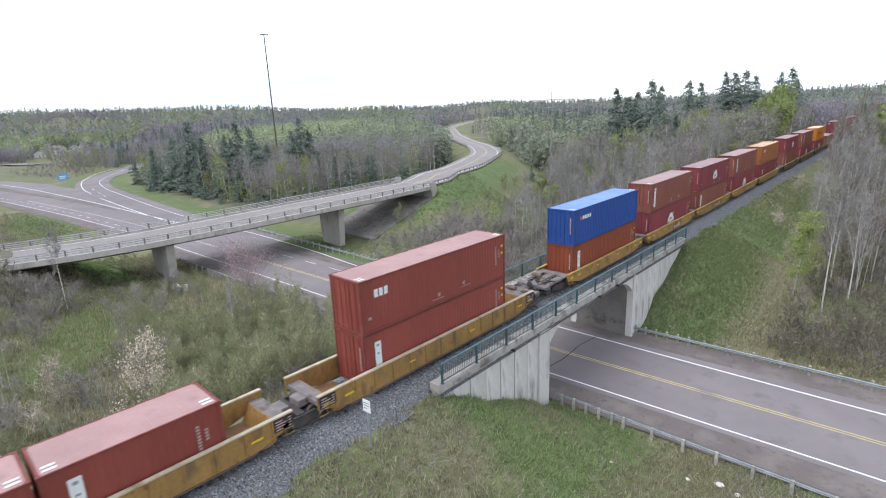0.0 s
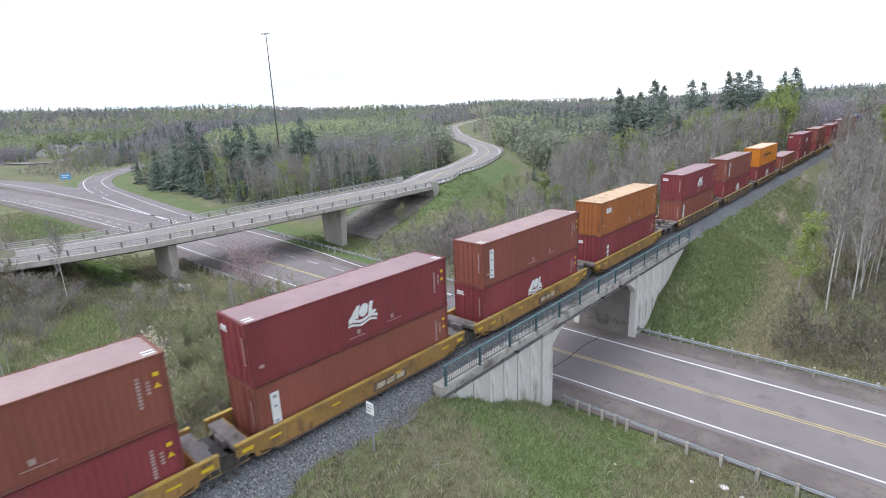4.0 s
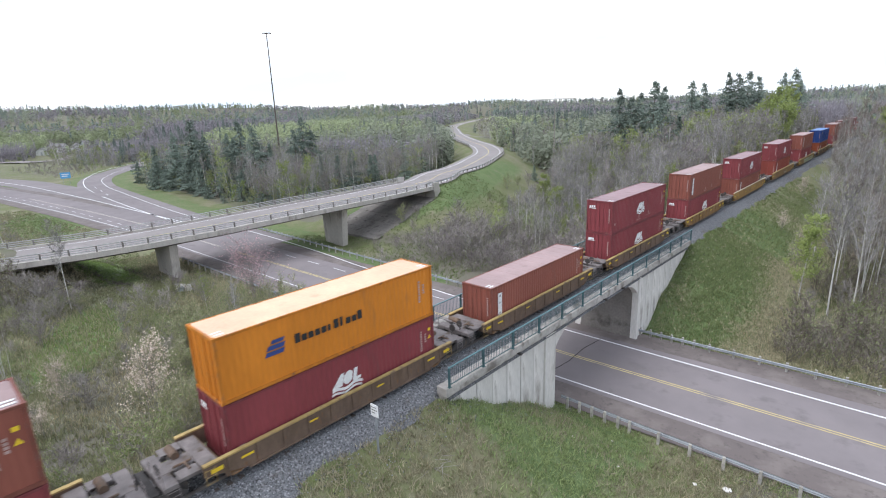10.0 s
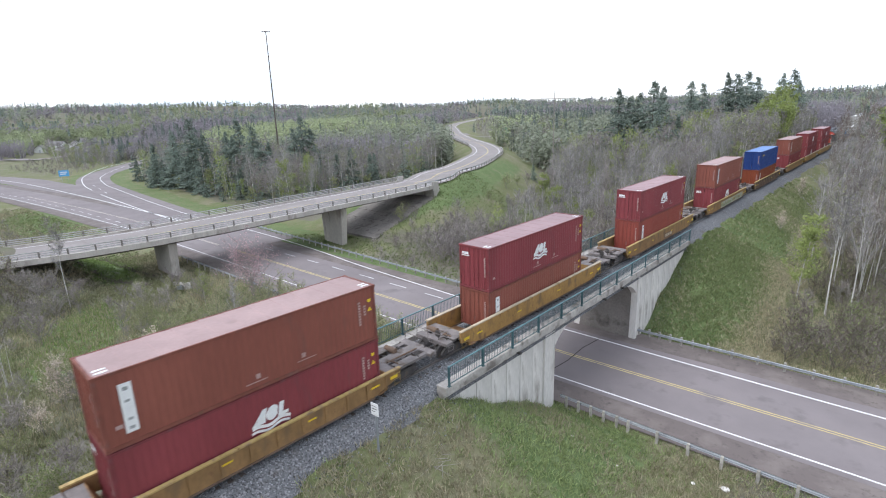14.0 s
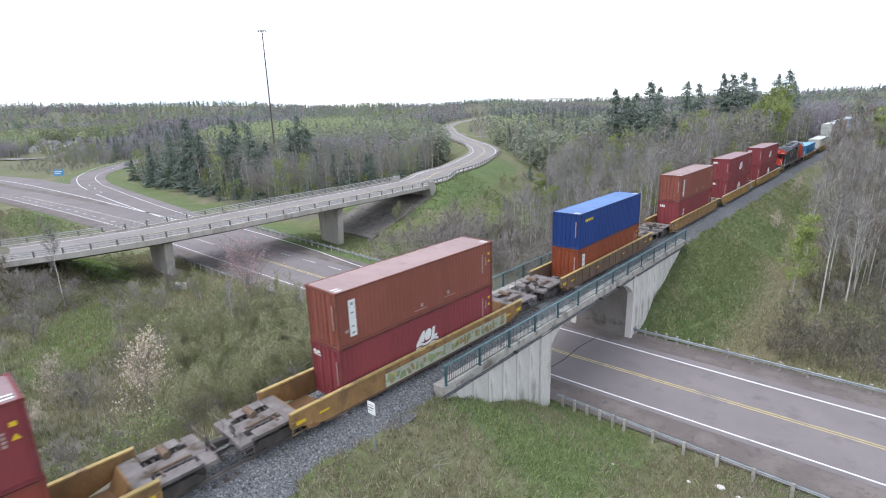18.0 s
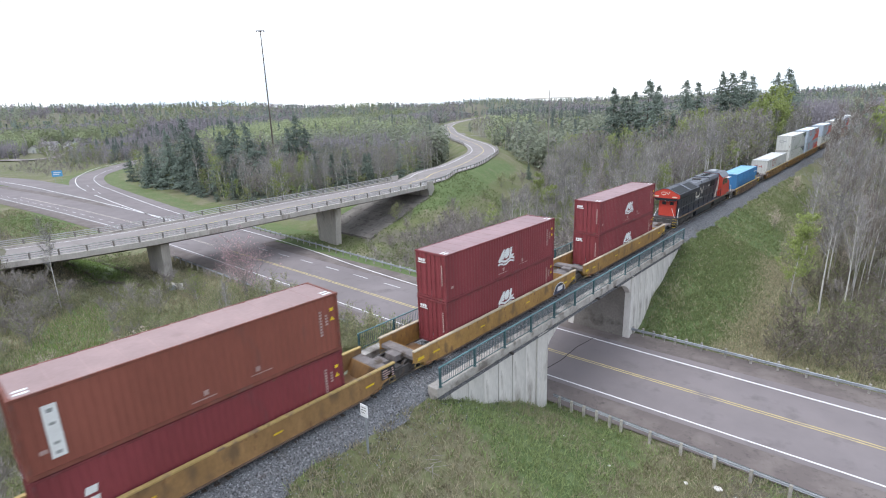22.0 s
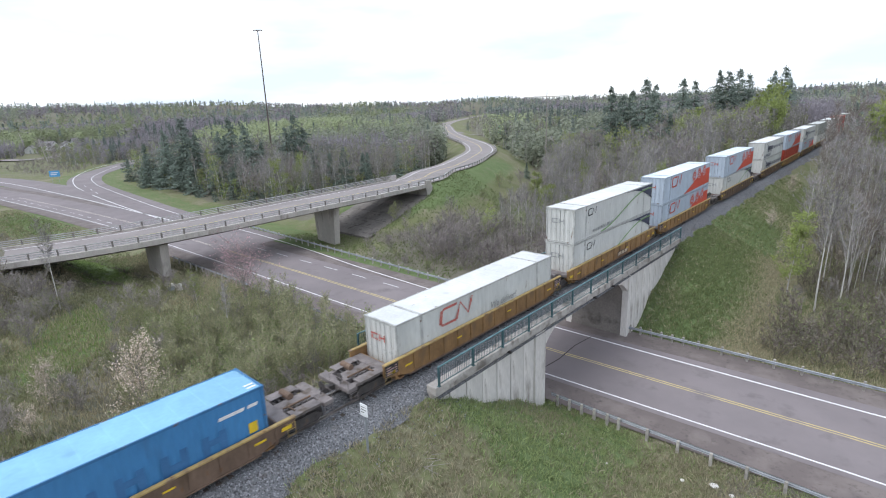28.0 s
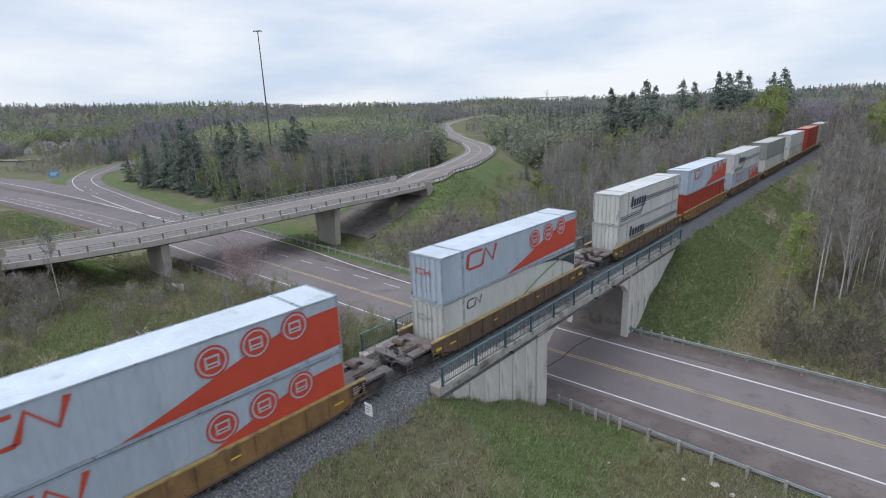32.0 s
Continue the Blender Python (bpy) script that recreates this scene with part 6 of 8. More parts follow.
def conifer(H, R, whorls=26, per=9, low=0.04, droop=0.22, ragged=0.3, top=1.0):
    """Trunk, and crown of drooping needle sprays."""
    q = np.linspace(0, 1, 6)
    trunk = tube(np.stack((0 * q, 0 * q, -0.3 + (H + 0.2) * q), 1), 0.013 * H * (1 - 0.92 * q), 6)
    P0, P1, W = [], [], []
    for i in range(whorls):
        f = low + (0.99 - low) * (i + rng.uniform(-0.3, 0.3)) / whorls
        f = min(max(f, low), 0.985)
        prof_ = (1 - f) ** 0.85 * top + 0.03
        for k in range(per):
            if rng.random() < 0.10:
                continue
            az = rng.uniform(0, 6.28)
            ln = R * prof_ * rng.uniform(1 - ragged, 1 + ragged * 0.6)
            d = np.array([math.cos(az), math.sin(az), 0])
            st = np.array([0, 0, H * f])
            tip = st + d * ln + np.array([0, 0, -droop * ln + 0.1])
            side = np.array([-d[1], d[0], 0])
            for t in np.linspace(0.22, 1.0, 5):
                b = st + (tip - st) * t
                for sg in (-1, 1):
                    P0.append(b - d * 0.12)
                    P1.append(b + side * sg * ln * 0.26 * (1.15 - t * 0.75) + d * ln * 0.14 + np.array([0, 0, -0.12 * ln * rng.uniform(0.2, 1.2)]))
                    W.append(0.16 * ln + 0.12)
            P0.append(st + d * ln * 0.1)
            P1.append(tip)
            W.append(0.12 * ln + 0.12)
    P0.append(np.array([0, 0, H * 0.96]))
    P1.append(np.array([0, 0, H * 1.02]))
    W.append(0.12)
    return [trunk, spikes(np.array(P0), np.array(P1), np.array(W))]


def pine(H, R, low=0.10, whorls=40):
    """A tall ragged conifer: uneven whorls of limbs that carry needle tufts, with gaps between them."""
    q = np.linspace(0, 1, 6)
    trunk = tube(np.stack((0.012 * H * np.sin(q * 3), 0 * q, -0.3 + (H + 0.2) * q), 1), 0.012 * H * (1 - 0.9 * q), 6)
    P0, P1, W, tufts = [], [], [], []
    lean = rng.uniform(0, 6.28)
    for i in range(whorls):
        f = low + (0.975 - low) * (i + rng.uniform(-0.9, 0.9)) / (whorls - 1)
        f = min(max(f, low), 0.975)
        reach = R * (0.035 + (1 - f) ** 0.86) * rng.uniform(0.6, 1.1)
        for k in range(int(rng.integers(3, 7))):
            az = rng.uniform(0, 6.28)
            ln = reach * rng.uniform(0.55, 1.1) * (1 + 0.18 * math.cos(az - lean))
            d = np.array([math.cos(az), math.sin(az), 0])
            side = np.array([-d[1], d[0], 0])
            st = np.array([0, 0, H * f * rng.uniform(0.985, 1.015)])
            tip = st + d * ln + np.array([0, 0, ln * rng.uniform(-0.5, 0.06)])
            P0.append(st), P1.append(tip), W.append(0.10 + 0.03 * ln)
            for t in np.linspace(0.3, 1.0, max(4, int(ln * 2.0))):
                b = st + (tip - st) * t
                for sg in (-1, 1):
                    e = b + side * sg * (0.25 + 0.26 * ln * (1.2 - t)) * rng.uniform(0.6, 1.2) + d * 0.18 * ln + np.array([0, 0, rng.uniform(-0.55, 0.3)])
                    P0.append(b), P1.append(e), W.append(0.16 + 0.05 * ln)
                    tufts.append(b + (e - b) * rng.uniform(0.4, 1.0) + np.array([0, 0, rng.uniform(-0.35, 0.35)]))
    P0.append(np.array([0, 0, H * 0.93])), P1.append(np.array([0, 0, H * 1.03])), W.append(0.25)
    tufts = np.array(tufts)
    up = tufts * np.array([1, 1, 0]) * 0.6 + np.array([0, 0, 0.9])
    return [trunk, join([spikes(np.array(P0), np.array(P1), np.array(W)), facing(tufts, up, rng.uniform(0.2, 0.45, len(tufts)), 0.6)])]


KINDS = {}


def kind_of_plant(key, parts, names, mats):
    KINDS[key] = [(nm, raw_mesh(nm, *p, [mt]), p, mt) for nm, p, mt in zip(names, parts, mats)]


BW, BG, BD = M["bark_white"], M["bark_grey"], M["bark_dark"]
T2, T3 = ("trunk", "twig_crown"), ("trunk", "twig_crown", "foliage")
for i in range(6):
    kind_of_plant(("birch", i), deciduous(10.0 + 0.5 * i, 24, 760, 260, leaf=0.12, low=0.40 + 0.04 * (i % 3), spread=0.26, twig_w=0.032, steep=14, r0=0.085), T3, (BW, M["twig"], M["leaf_olive"]))
for i in range(4):
    kind_of_plant(("grey", i), deciduous(9.0, 22, 620, 240 if i % 2 else 60, leaf=0.12, spread=0.38, low=0.26, twig_w=0.045), T3, (BG, M["twig_red"] if i < 2 else M["twig"], M["leaf_olive"]))
for i in range(3):
    kind_of_plant(("clump", i), deciduous(13.0, 44, 1100, stems=5, low=0.45, twig_w=0.026, r0=0.045, spread=0.20, steep=18), T2, (BW, M["twig_dark"]))
for i in range(3):
    kind_of_plant(("lime", i), deciduous(8.5, 24, 260, 1500, leaf=0.18, low=0.18, spread=0.30), T3, (BW, M["bud"], M["leaf_lime"]))
kind_of_plant(("sapling", 0), deciduous(8.4, 34, 420, 4200, leaf=0.17, low=0.16, spread=0.20, r0=0.06, twig_w=0.02), T3, (BW, M["bud"], M["leaf_lime"]))
for i in range(2):
    kind_of_plant(("aspen", i), deciduous(12.0, 26, 200, 1500, leaf=0.32, low=0.25, spread=0.32), T3, (BG, M["bud"], M["leaf_lime"]))
for i in range(4):
    kind_of_plant(("spruce", i), pine(14.0, 4.0 + 0.3 * i, 0.04, 36), ("trunk", "crown"), (BD, M["needle"]))
for i in range(4):
    kind_of_plant(("pine", i), pine(18.0, 6.6 + 0.7 * i), ("trunk", "crown"), (BD, M["needle_pine"]))
for i in range(5):
    kind_of_plant(("bush", i), deciduous(3.2, 34, 900, 160, leaf=0.08, stems=6, low=0.05, spread=0.58, r0=0.025, twig_w=0.042), T3, (BG, M["twig_red"] if i % 3 == 1 else M["twig_pale"], M["leaf_olive"]))
for i in range(4):
    kind_of_plant(("budbush", i), deciduous(3.0, 30, 420, 900, leaf=0.12, stems=5, low=0.05, spread=0.58, r0=0.022, twig_w=0.032), T3, (BG, M["bud"], M["leaf_green"] if i % 2 else M["leaf_olive"]))
for i in range(3):
    kind_of_plant(("bloom", i), deciduous(5.4, 44, 700, 2500, leaf=0.105, stems=5, low=0.12, spread=0.42, r0=0.035, twig_w=0.03), ("trunk", "twig_crown", "blossom"), (BG, M["bud"], M["blossom"]))
kind_of_plant(("pink", 0), deciduous(8.4, 60, 1300, 2600, leaf=0.12, stems=7, low=0.16, spread=0.72, r0=0.045, twig_w=0.024), ("trunk", "twig_crown", "blossom"), (BG, M["twig_red"], M["blossom_pink"]))
for i in range(3):
    kind_of_plant(("thin_spruce", i), conifer(10.0, 2.7, 15, 7), ("trunk", "crown"), (BD, M["needle"]))
for i in range(5):
    kind_of_plant(("thin_bush", i), deciduous(3.2, 22, 420, 90, leaf=0.1, stems=4, low=0.05, spread=0.58, r0=0.025, twig_w=0.055, light=True), T3, (BG, M["twig_red"] if i % 3 == 1 else M["twig_pale"], M["leaf_olive"]))
for i in range(4):
    kind_of_plant(("thin_bud", i), deciduous(3.0, 20, 260, 420, leaf=0.15, stems=4, low=0.05, spread=0.58, r0=0.022, twig_w=0.05, light=True), T3, (BG, M["bud"], M["leaf_green"] if i % 2 else M["leaf_olive"]))
for i in range(4):
    kind_of_plant(("thin_brush", i), deciduous(3.2, 22, 420, 260, leaf=0.12, stems=4, low=0.05, spread=0.6, r0=0.025, twig_w=0.055, light=True), T3, (BD, M["twig_dark"], M["leaf_green"] if i % 2 else M["leaf_olive"]))
for i in range(4):
    kind_of_plant(("thin_willow", i), deciduous(3.6, 22, 330, 300, leaf=0.10, stems=6, low=0.12, spread=0.26, r0=0.02, twig_w=0.036, light=True, steep=16), T3, (BG, M["bud"], M["leaf_green"] if i % 2 else M["leaf_olive"]))
# lighter builds of the same trees for the depth of the woods
for i in range(5):
    kind_of_plant(("thin_birch", i), deciduous(11.0, 14, 190, 70, leaf=0.26, low=0.38, spread=0.27, twig_w=0.10, light=True, steep=12, r0=0.10), T3, (BW, M["twig"], M["leaf_olive"]))
for i in range(4):
    kind_of_plant(("thin_grey", i), deciduous(9.0, 14, 210, 120 if i % 2 else 20, leaf=0.26, low=0.2, spread=0.40, twig_w=0.12, light=True), T3, (BG, M["twig"] if i % 2 else M["twig_red"], M["leaf_olive"]))
for i in range(3):
    kind_of_plant(("thin_green", i), deciduous(6.0, 12, 90, 330, leaf=0.34, low=0.1, spread=0.42, twig_w=0.1, light=True), T3, (BG, M["bud"], M["leaf_green"] if i == 0 else M["leaf_olive"]))

PLANT_TEXT = {
    "birch": ("birch_tree", "leafless white-barked birch tree with thin grey twigs", "tree", "bare birches"), "grey": ("bare_tree", "leafless grey-brown tree in early spring", "tree", "bare trees"),
    "clump": ("birch_tree", "leafless birch clump with several tall white stems", "tree", "birch clumps"), "lime": ("young_birch", "young birch with fresh yellow-green leaves and white trunk", "tree", "leafing birches"),
    "sapling": ("young_birch", "slender young birch in fresh yellow-green leaf", "tree", "leafing birches"), "aspen": ("aspen_tree", "aspen with fresh yellow-green spring crown", "tree", "leafing aspens"), "spruce": ("spruce_tree", "dark green spruce with drooping needle branches", "tree", "spruces"),
    "pine": ("pine_tree", "tall dark pine with an irregular tufted crown", "tree", "tall pines"), "bush": ("shrub", "bare tangled brown shrub", "shrub", "bare shrubs"),
    "budbush": ("shrub", "low shrub with first green buds", "shrub", "budding shrubs"), "bloom": ("flowering_shrub", "upright shrub covered in white blossom", "shrub", "blossoming shrubs"),
    "pink": ("flowering_shrub", "tall thin shrub with pinkish buds beside the highway", "shrub", "blossoming shrubs")}
COUNT = {}


def plant(key, x, y, height, native, dz=0.0):
    """A plant of its own at (x, y), scaled to height."""
    COUNT[key] = COUNT.get(key, 0) + 1
    kinds = [k for k in KINDS if k[0] == key]
    k = kinds[COUNT[key] % len(kinds)]
    nm, lb, ct, gp = PLANT_TEXT[key]
    s = height / native
    ob = root(nm, lb, ct, gp, at=pose(x, y, float(land(x, y)) + dz, 0, 0, rng.uniform(0, 360)) @ Matrix.Diagonal((s * rng.uniform(0.88, 1.12), s * rng.uniform(0.88, 1.12), s, 1)))
    for pn, me, _, _ in KINDS[k]:
        q = new(pn, me)
        q.parent = ob
    return ob


NATIVE = {"birch": 11, "grey": 9, "clump": 13, "lime": 8.5, "sapling": 8.4, "aspen": 12, "spruce": 14, "pine": 18, "bush": 3.2, "budbush": 3.0, "bloom": 5.4, "pink": 8.4, "thin_birch": 11, "thin_grey": 9, "thin_green": 6, "thin_spruce": 10, "thin_bush": 3.2, "thin_brush": 3.2, "thin_bud": 3.0, "thin_willow": 3.6}


def clear(x, y, margin=2.5):
    """True away from track, roads, bridges and the glade in the scrub."""
    if ((x + 40 + 1.2 * (y + 7)) / 5.5) ** 2 + ((y + 7) / 4.5) ** 2 < 1:
        return False
    c = float(near_line(x))
    if abs(x) < 6.0 and not (y < 0 and x < -4.5):
        return False
    if c - 4.5 - margin < y < c + 13.0 + margin:
        return False
    if float(dist_poly(np.array(x), np.array(y), ROAD2)[0]) < 8 + margin or float(dist_poly(np.array(x), np.array(y), RAMP)[0]) < 7 + margin:
        return False
    xn = float(deck_near_x(y))
    return not (y < 60 and xn - DECK_W - 1.5 < x < xn + 1.5)


WOODS = {}  # material name -> list of (V, F), for the joined woods


def stuff_plant(key, x, y, z, height):
    kinds = [k for k in KINDS if k[0] == key]
    k = kinds[int(rng.integers(len(kinds)))]
    s = height / NATIVE[key]
    a = rng.uniform(0, 6.28)
    c, sn = math.cos(a) * s, math.sin(a) * s
    for pn, me, (V, F), mt in KINDS[k]:
        if len(F) > 520 and pn != "trunk":
            pick = rng.random(len(F)) < 0.62
            F = F[pick]
        W = np.stack((V[:, 0] * c - V[:, 1] * sn + x, V[:, 0] * sn + V[:, 1] * c + y, V[:, 2] * s + z), 1)
        WOODS.setdefault(mt.name, []).append((W, F, mt))


def scatter(n, xr, yr, test, gap):
    """Up to n spots in a rectangle that pass test, no two closer than gap."""
    out, cell = [], {}
    tries = 0
    while len(out) < n and tries < n * 25:
        tries += 1
        x, y = rng.uniform(*xr), rng.uniform(*yr)
        i, j = int(x // gap), int(y // gap)
        if any((x - a) ** 2 + (y - b) ** 2 < gap * gap for di in (-1, 0, 1) for dj in (-1, 0, 1) for a, b in cell.get((i + di, j + dj), ())):
            continue
        if not test(x, y):
            continue
        cell.setdefault((i, j), []).append((x, y))
        out.append((x, y))
    return out


# woods between the railway and the winding road
def in_w1(x, y):
    d = float(dist_poly(np.array(x), np.array(y), ROAD2)[0])
    return y > 44 and d > (27 if 58 < y < 145 else 13) and clear(x, y) and not (x < -26 and y < 62)


w1 = sorted(scatter(1000, (-62, -6.2), (44, 190), in_w1, 1.5), key=lambda p: p[1] - 0.4 * p[0])
for i, (x, y) in enumerate(w1):
    h = rng.uniform(8.0, 12.5) * (0.72 + 0.28 * float(ss(45, 75, y)))
    r = rng.random()
    key = "birch" if r < 0.62 else "grey" if r < 0.85 else "lime" if r < 0.96 else "clump"
    if i < 150:
        plant(key, x, y, h * (0.75 if key == "lime" else 1), NATIVE[key])
    else:
        key = "thin_birch" if r < 0.54 else "thin_grey" if r < 0.78 else "thin_green" if r < 0.94 else "lime"
        stuff_plant(key, x, y, float(land(x, y)), h * (0.7 if key == "thin_green" else 1))
for x, y in scatter(45, (-60, -6.5), (41, 100), lambda a, b: clear(a, b, 1) and float(dist_poly(np.array(a), np.array(b), ROAD2)[0]) > 12, 2.0):
    key = "bush" if rng.random() < 0.6 else "budbush"
    plant(key, x, y, rng.uniform(1.8, 3.6), NATIVE[key])
plant("sapling", -29.0, 63.0, 9.0, 8.4)
plant("sapling", -21.2, 53.2, 8.8, 8.4)
plant("lime", -40, 88, 9.5, 8.5)
plant("spruce", -58, 104, 4.5, 14)
for x, y, h in ((-35.1, 105.2, 20.5), (-33.0, 107.0, 18), (-31.5, 109.0, 19), (-27.3, 106.3, 21.5), (-30.2, 120.0, 19.5), (-25.5, 104, 15), (-37.8, 164, 22), (-33, 160, 20.5), (-30.6, 176.5, 23.5), (-28.4, 179, 23), (-27.3, 187.6, 24.2), (-24.8, 190, 22.5), (-20.9, 209, 23.7), (-18.2, 212, 25.0), (-15.3, 205, 21), (-40, 172, 19)):
    plant("pine", x, y, h, NATIVE["pine"])
for x, y in scatter(26, (-60, -8), (100, 180), in_w1, 5):
    plant("spruce", x, y, rng.uniform(8, 14), 14)
for x, y, h in ((-19, 120, 13), (-14, 128, 12), (-13, 152, 15), (-16, 158, 15), (-11, 146, 14), (-9.5, 150, 16), (-11.5, 155, 17), (-8.4, 147, 15), (-10.5, 161, 17.5), (14.5, 112, 15), (16.5, 118, 15.5)):
    plant("aspen", x, y, h, 12)
dead = root("dead_tree", "thin dead tree trunk standing above the woods", "tree", at=pose(-39.3, 82.7, float(land(-39.3, 82.7))))
me = raw_mesh("trunk", *join([tube([(0, 0, -0.3), (0.1, 0, 12), (0.0, 0.1, 22.6)], [0.2, 0.13, 0.05], 6)] + [tube([(0, 0, z), (0.7 * math.cos(z * 9), 0.7 * math.sin(z * 9), z + 0.5)], [0.04, 0.01], 3) for z in (18.5, 19.6, 20.5, 21.2, 21.6, 22.0, 22.3)]), [M["bark_grey"]])
q = new("trunk", me)
q.parent = dead


# woods right of the railway
def in_w2(x, y):
    return x > 10.5 + 0.04 * max(0, 70 - y) * 1.6 and y > 43 + 0.25 * (x - 14) and clear(x, y)


w2 = sorted(scatter(620, (10, 75), (42, 190), in_w2, 1.9), key=lambda p: p[1] + 1.3 * p[0])
for i, (x, y) in enumerate(w2):
    r = rng.random()
    key = "birch" if r < 0.55 else "grey" if r < 0.86 else "clump"
    h = rng.uniform(8.5, 13.5)
    if i < 85:
        plant(key, x, y, h, NATIVE[key])
    else:
        key = "thin_birch" if r < 0.6 else "thin_grey" if r < 0.92 else "thin_green"
        stuff_plant(key, x, y, float(land(x, y)), h)
plant("sapling", 12.9, 44.3, 8.4, 8.4)
plant("clump", 17.6, 50.2, 14.5, 13)
plant("clump", 19.8, 54.5, 15.0, 13)
plant("clump", 14.5, 66, 13.5, 13)
for x, y, h in ((10.6, 83, 13.5), (8.9, 99, 14.0), (7.4, 117, 12.0), (6.6, 126, 12.5), (6.0, 135, 13.0), (5.8, 143, 13.0), (13.8, 74, 13.0), (14.6, 82, 14.5), (13.2, 90, 13.5), (12.2, 98, 14.0), (13.0, 106, 15.0), (9.6, 113, 14.0), (10.2, 122, 15.0), (9.0, 131, 14.5), (9.4, 141, 15.5), (8.8, 152, 15.0), (9.2, 165, 15.5), (8.6, 178, 16.0)):
    plant("clump", x, y, h, 13)
for x, y, h in ((9.5, 132, 13), (11.5, 121, 12), (16, 140, 14), (22, 118, 15), (30, 130, 16)):
    plant("spruce", x, y, h, 14)
for x, y, h in ((6.0, 87.5, 3.4), (7.6, 63, 2.6), (10.9, 53.6, 3.6), (14.0, 68, 4.0), (16.0, 60, 3.2)):
    plant("bloom", x, y, h, 5.4)
for x, y in scatter(170, (-62, -6.5), (46, 130), in_w1, 2.0):
    stuff_plant("thin_bush" if rng.random() < 0.5 else "thin_green", x, y, float(land(x, y)), rng.uniform(1.5, 3.2))
for x, y in scatter(280, (12.5, 48), (33, 110), lambda a, b: clear(a, b, 0.6) and not (a < 16.5 and 36 < b < 47), 1.45):
    stuff_plant("thin_brush", x, y, float(land(x, y)), rng.uniform(1.6, 4.2))
for x, y in scatter(330, (-60, -6.0), (-32, 11.2), lambda a, b: clear(a, b, 0.3) and math.sin(a * 0.33 + 1.2) + math.sin(b * 0.5) < 0.75 and not (a < -49 and b > -4), 1.25):
    stuff_plant("thin_bush" if rng.random() < 0.45 else "thin_bud", x, y, float(land(x, y)), rng.uniform(0.8, 2.6))
for x, y in scatter(190, (12.8, 40), (30, 54), lambda a, b: clear(a, b, 0.2) and a > 13.0 + 0.9 * math.sin(b * 0.5) and not (a < 16.5 and 36 < b < 47), 1.15):
    stuff_plant("thin_brush", x, y, float(land(x, y)), rng.uniform(1.4, 3.0))
for x, y in scatter(60, (8.5, 42), (32, 90), lambda a, b: clear(a, b, 0.6) and a > 13.2 - 0.055 * (b - 35) + 1.2 * math.sin(b * 0.4), 1.35):
    key = "bush" if rng.random() < 0.72 else "budbush"
    plant(key, x, y, rng.uniform(1.3, 3.2), NATIVE[key])

# brush at the foot of the bank, beyond the highway
for i, (x, y) in enumerate(scatter(150, (-37, -4.5), (33.5, 50), lambda a, b: a > -38 + 0.6 * max(0, 40 - b) * 1.5 and clear(a, b, -2.0) or (-5.8 < a < -4.2 and b > 40), 1.35)):
    if i < 30:
        plant("bush", x, y, rng.uniform(2.2, 4.6), 3.2)
    else:
        stuff_plant("thin_bush" if i % 3 else "thin_grey", x, y, float(land(x, y)), rng.uniform(2.2, 5.0))

# spruce grove and bare woods behind the overpass
for x, y, h in ((-186, 44.5, 8), (-163, 43, 14), (-152.4, 45.5, 18), (-141.4, 47, 21.5), (-138, 49, 17), (-153, 42, 7), (-124.7, 53.5, 21), (-127, 51, 17.5), (-115.6, 53, 19), (-124, 47, 10), (-114.5, 48, 8), (-109.5, 53, 8), (-117, 69.5, 21.5), (-115.5, 65.5, 18), (-114, 70.5, 17.5), (-132, 43.5, 7.5), (-105.5, 73.5, 6), (-147, 50, 17), (-158, 48, 14), (-134, 56, 16), (-172, 46, 9), (-179, 48, 10), (-120, 60, 14), (-100, 66, 5), (-97, 72, 5.5)):
    plant("pine" if h > 16.5 else "spruce", x, y, h, 18 if h > 16.5 else 14)


def in_w3(x, y):
    return y > 44 + 0.05 * (-90 - x) and x < -76 - 0.25 * max(0, 75 - y) and clear(x, y, 1) and float(dist_poly(np.array(x), np.array(y), ROAD2)[0]) > 14 and float(dist_poly(np.array(x), np.array(y), RAMP)[0]) > 12


w3 = scatter(950, (-200, -72), (43, 110), in_w3, 2.0) + scatter(900, (-300, -72), (80, 300), in_w3, 2.6)
w3 = sorted(w3, key=lambda p: p[1] - 0.9 * p[0])
for i, (x, y) in enumerate(w3):
    r = rng.random()
    con = 0.16 if y < 90 and x < -105 else 0.09
    key = "spruce" if r < con else "birch" if r < 0.60 else "grey" if r < 0.95 else "lime"
    h = rng.uniform(7.5, 12) if key != "spruce" else rng.uniform(4, 14)
    if i < 60:
        plant(key, x, y, h, NATIVE[key])
    else:
        key = "thin_spruce" if key == "spruce" else key if key == "lime" else "thin_green" if r > 0.80 else "thin_" + key
        stuff_plant(key, x, y, float(land(x, y)), h * (0.55 if key == "thin_green" else 1))
for x, y in scatter(420, (-190, -78), (41, 72), lambda a, b: b > 41 + 0.05 * (-90 - a) and clear(a, b, 0) and float(dist_poly(np.array(a), np.array(b), RAMP)[0]) > 9.5 and float(dist_poly(np.array(a), np.array(b), ROAD2)[0]) > 12, 1.8):
    r = rng.random()
    key = "thin_green" if r < 0.35 else "thin_grey" if r < 0.6 else "thin_spruce"
    stuff_plant(key, x, y, float(land(x, y)), rng.uniform(2.2, 6.5) * (1.1 if r > 0.6 else 1))
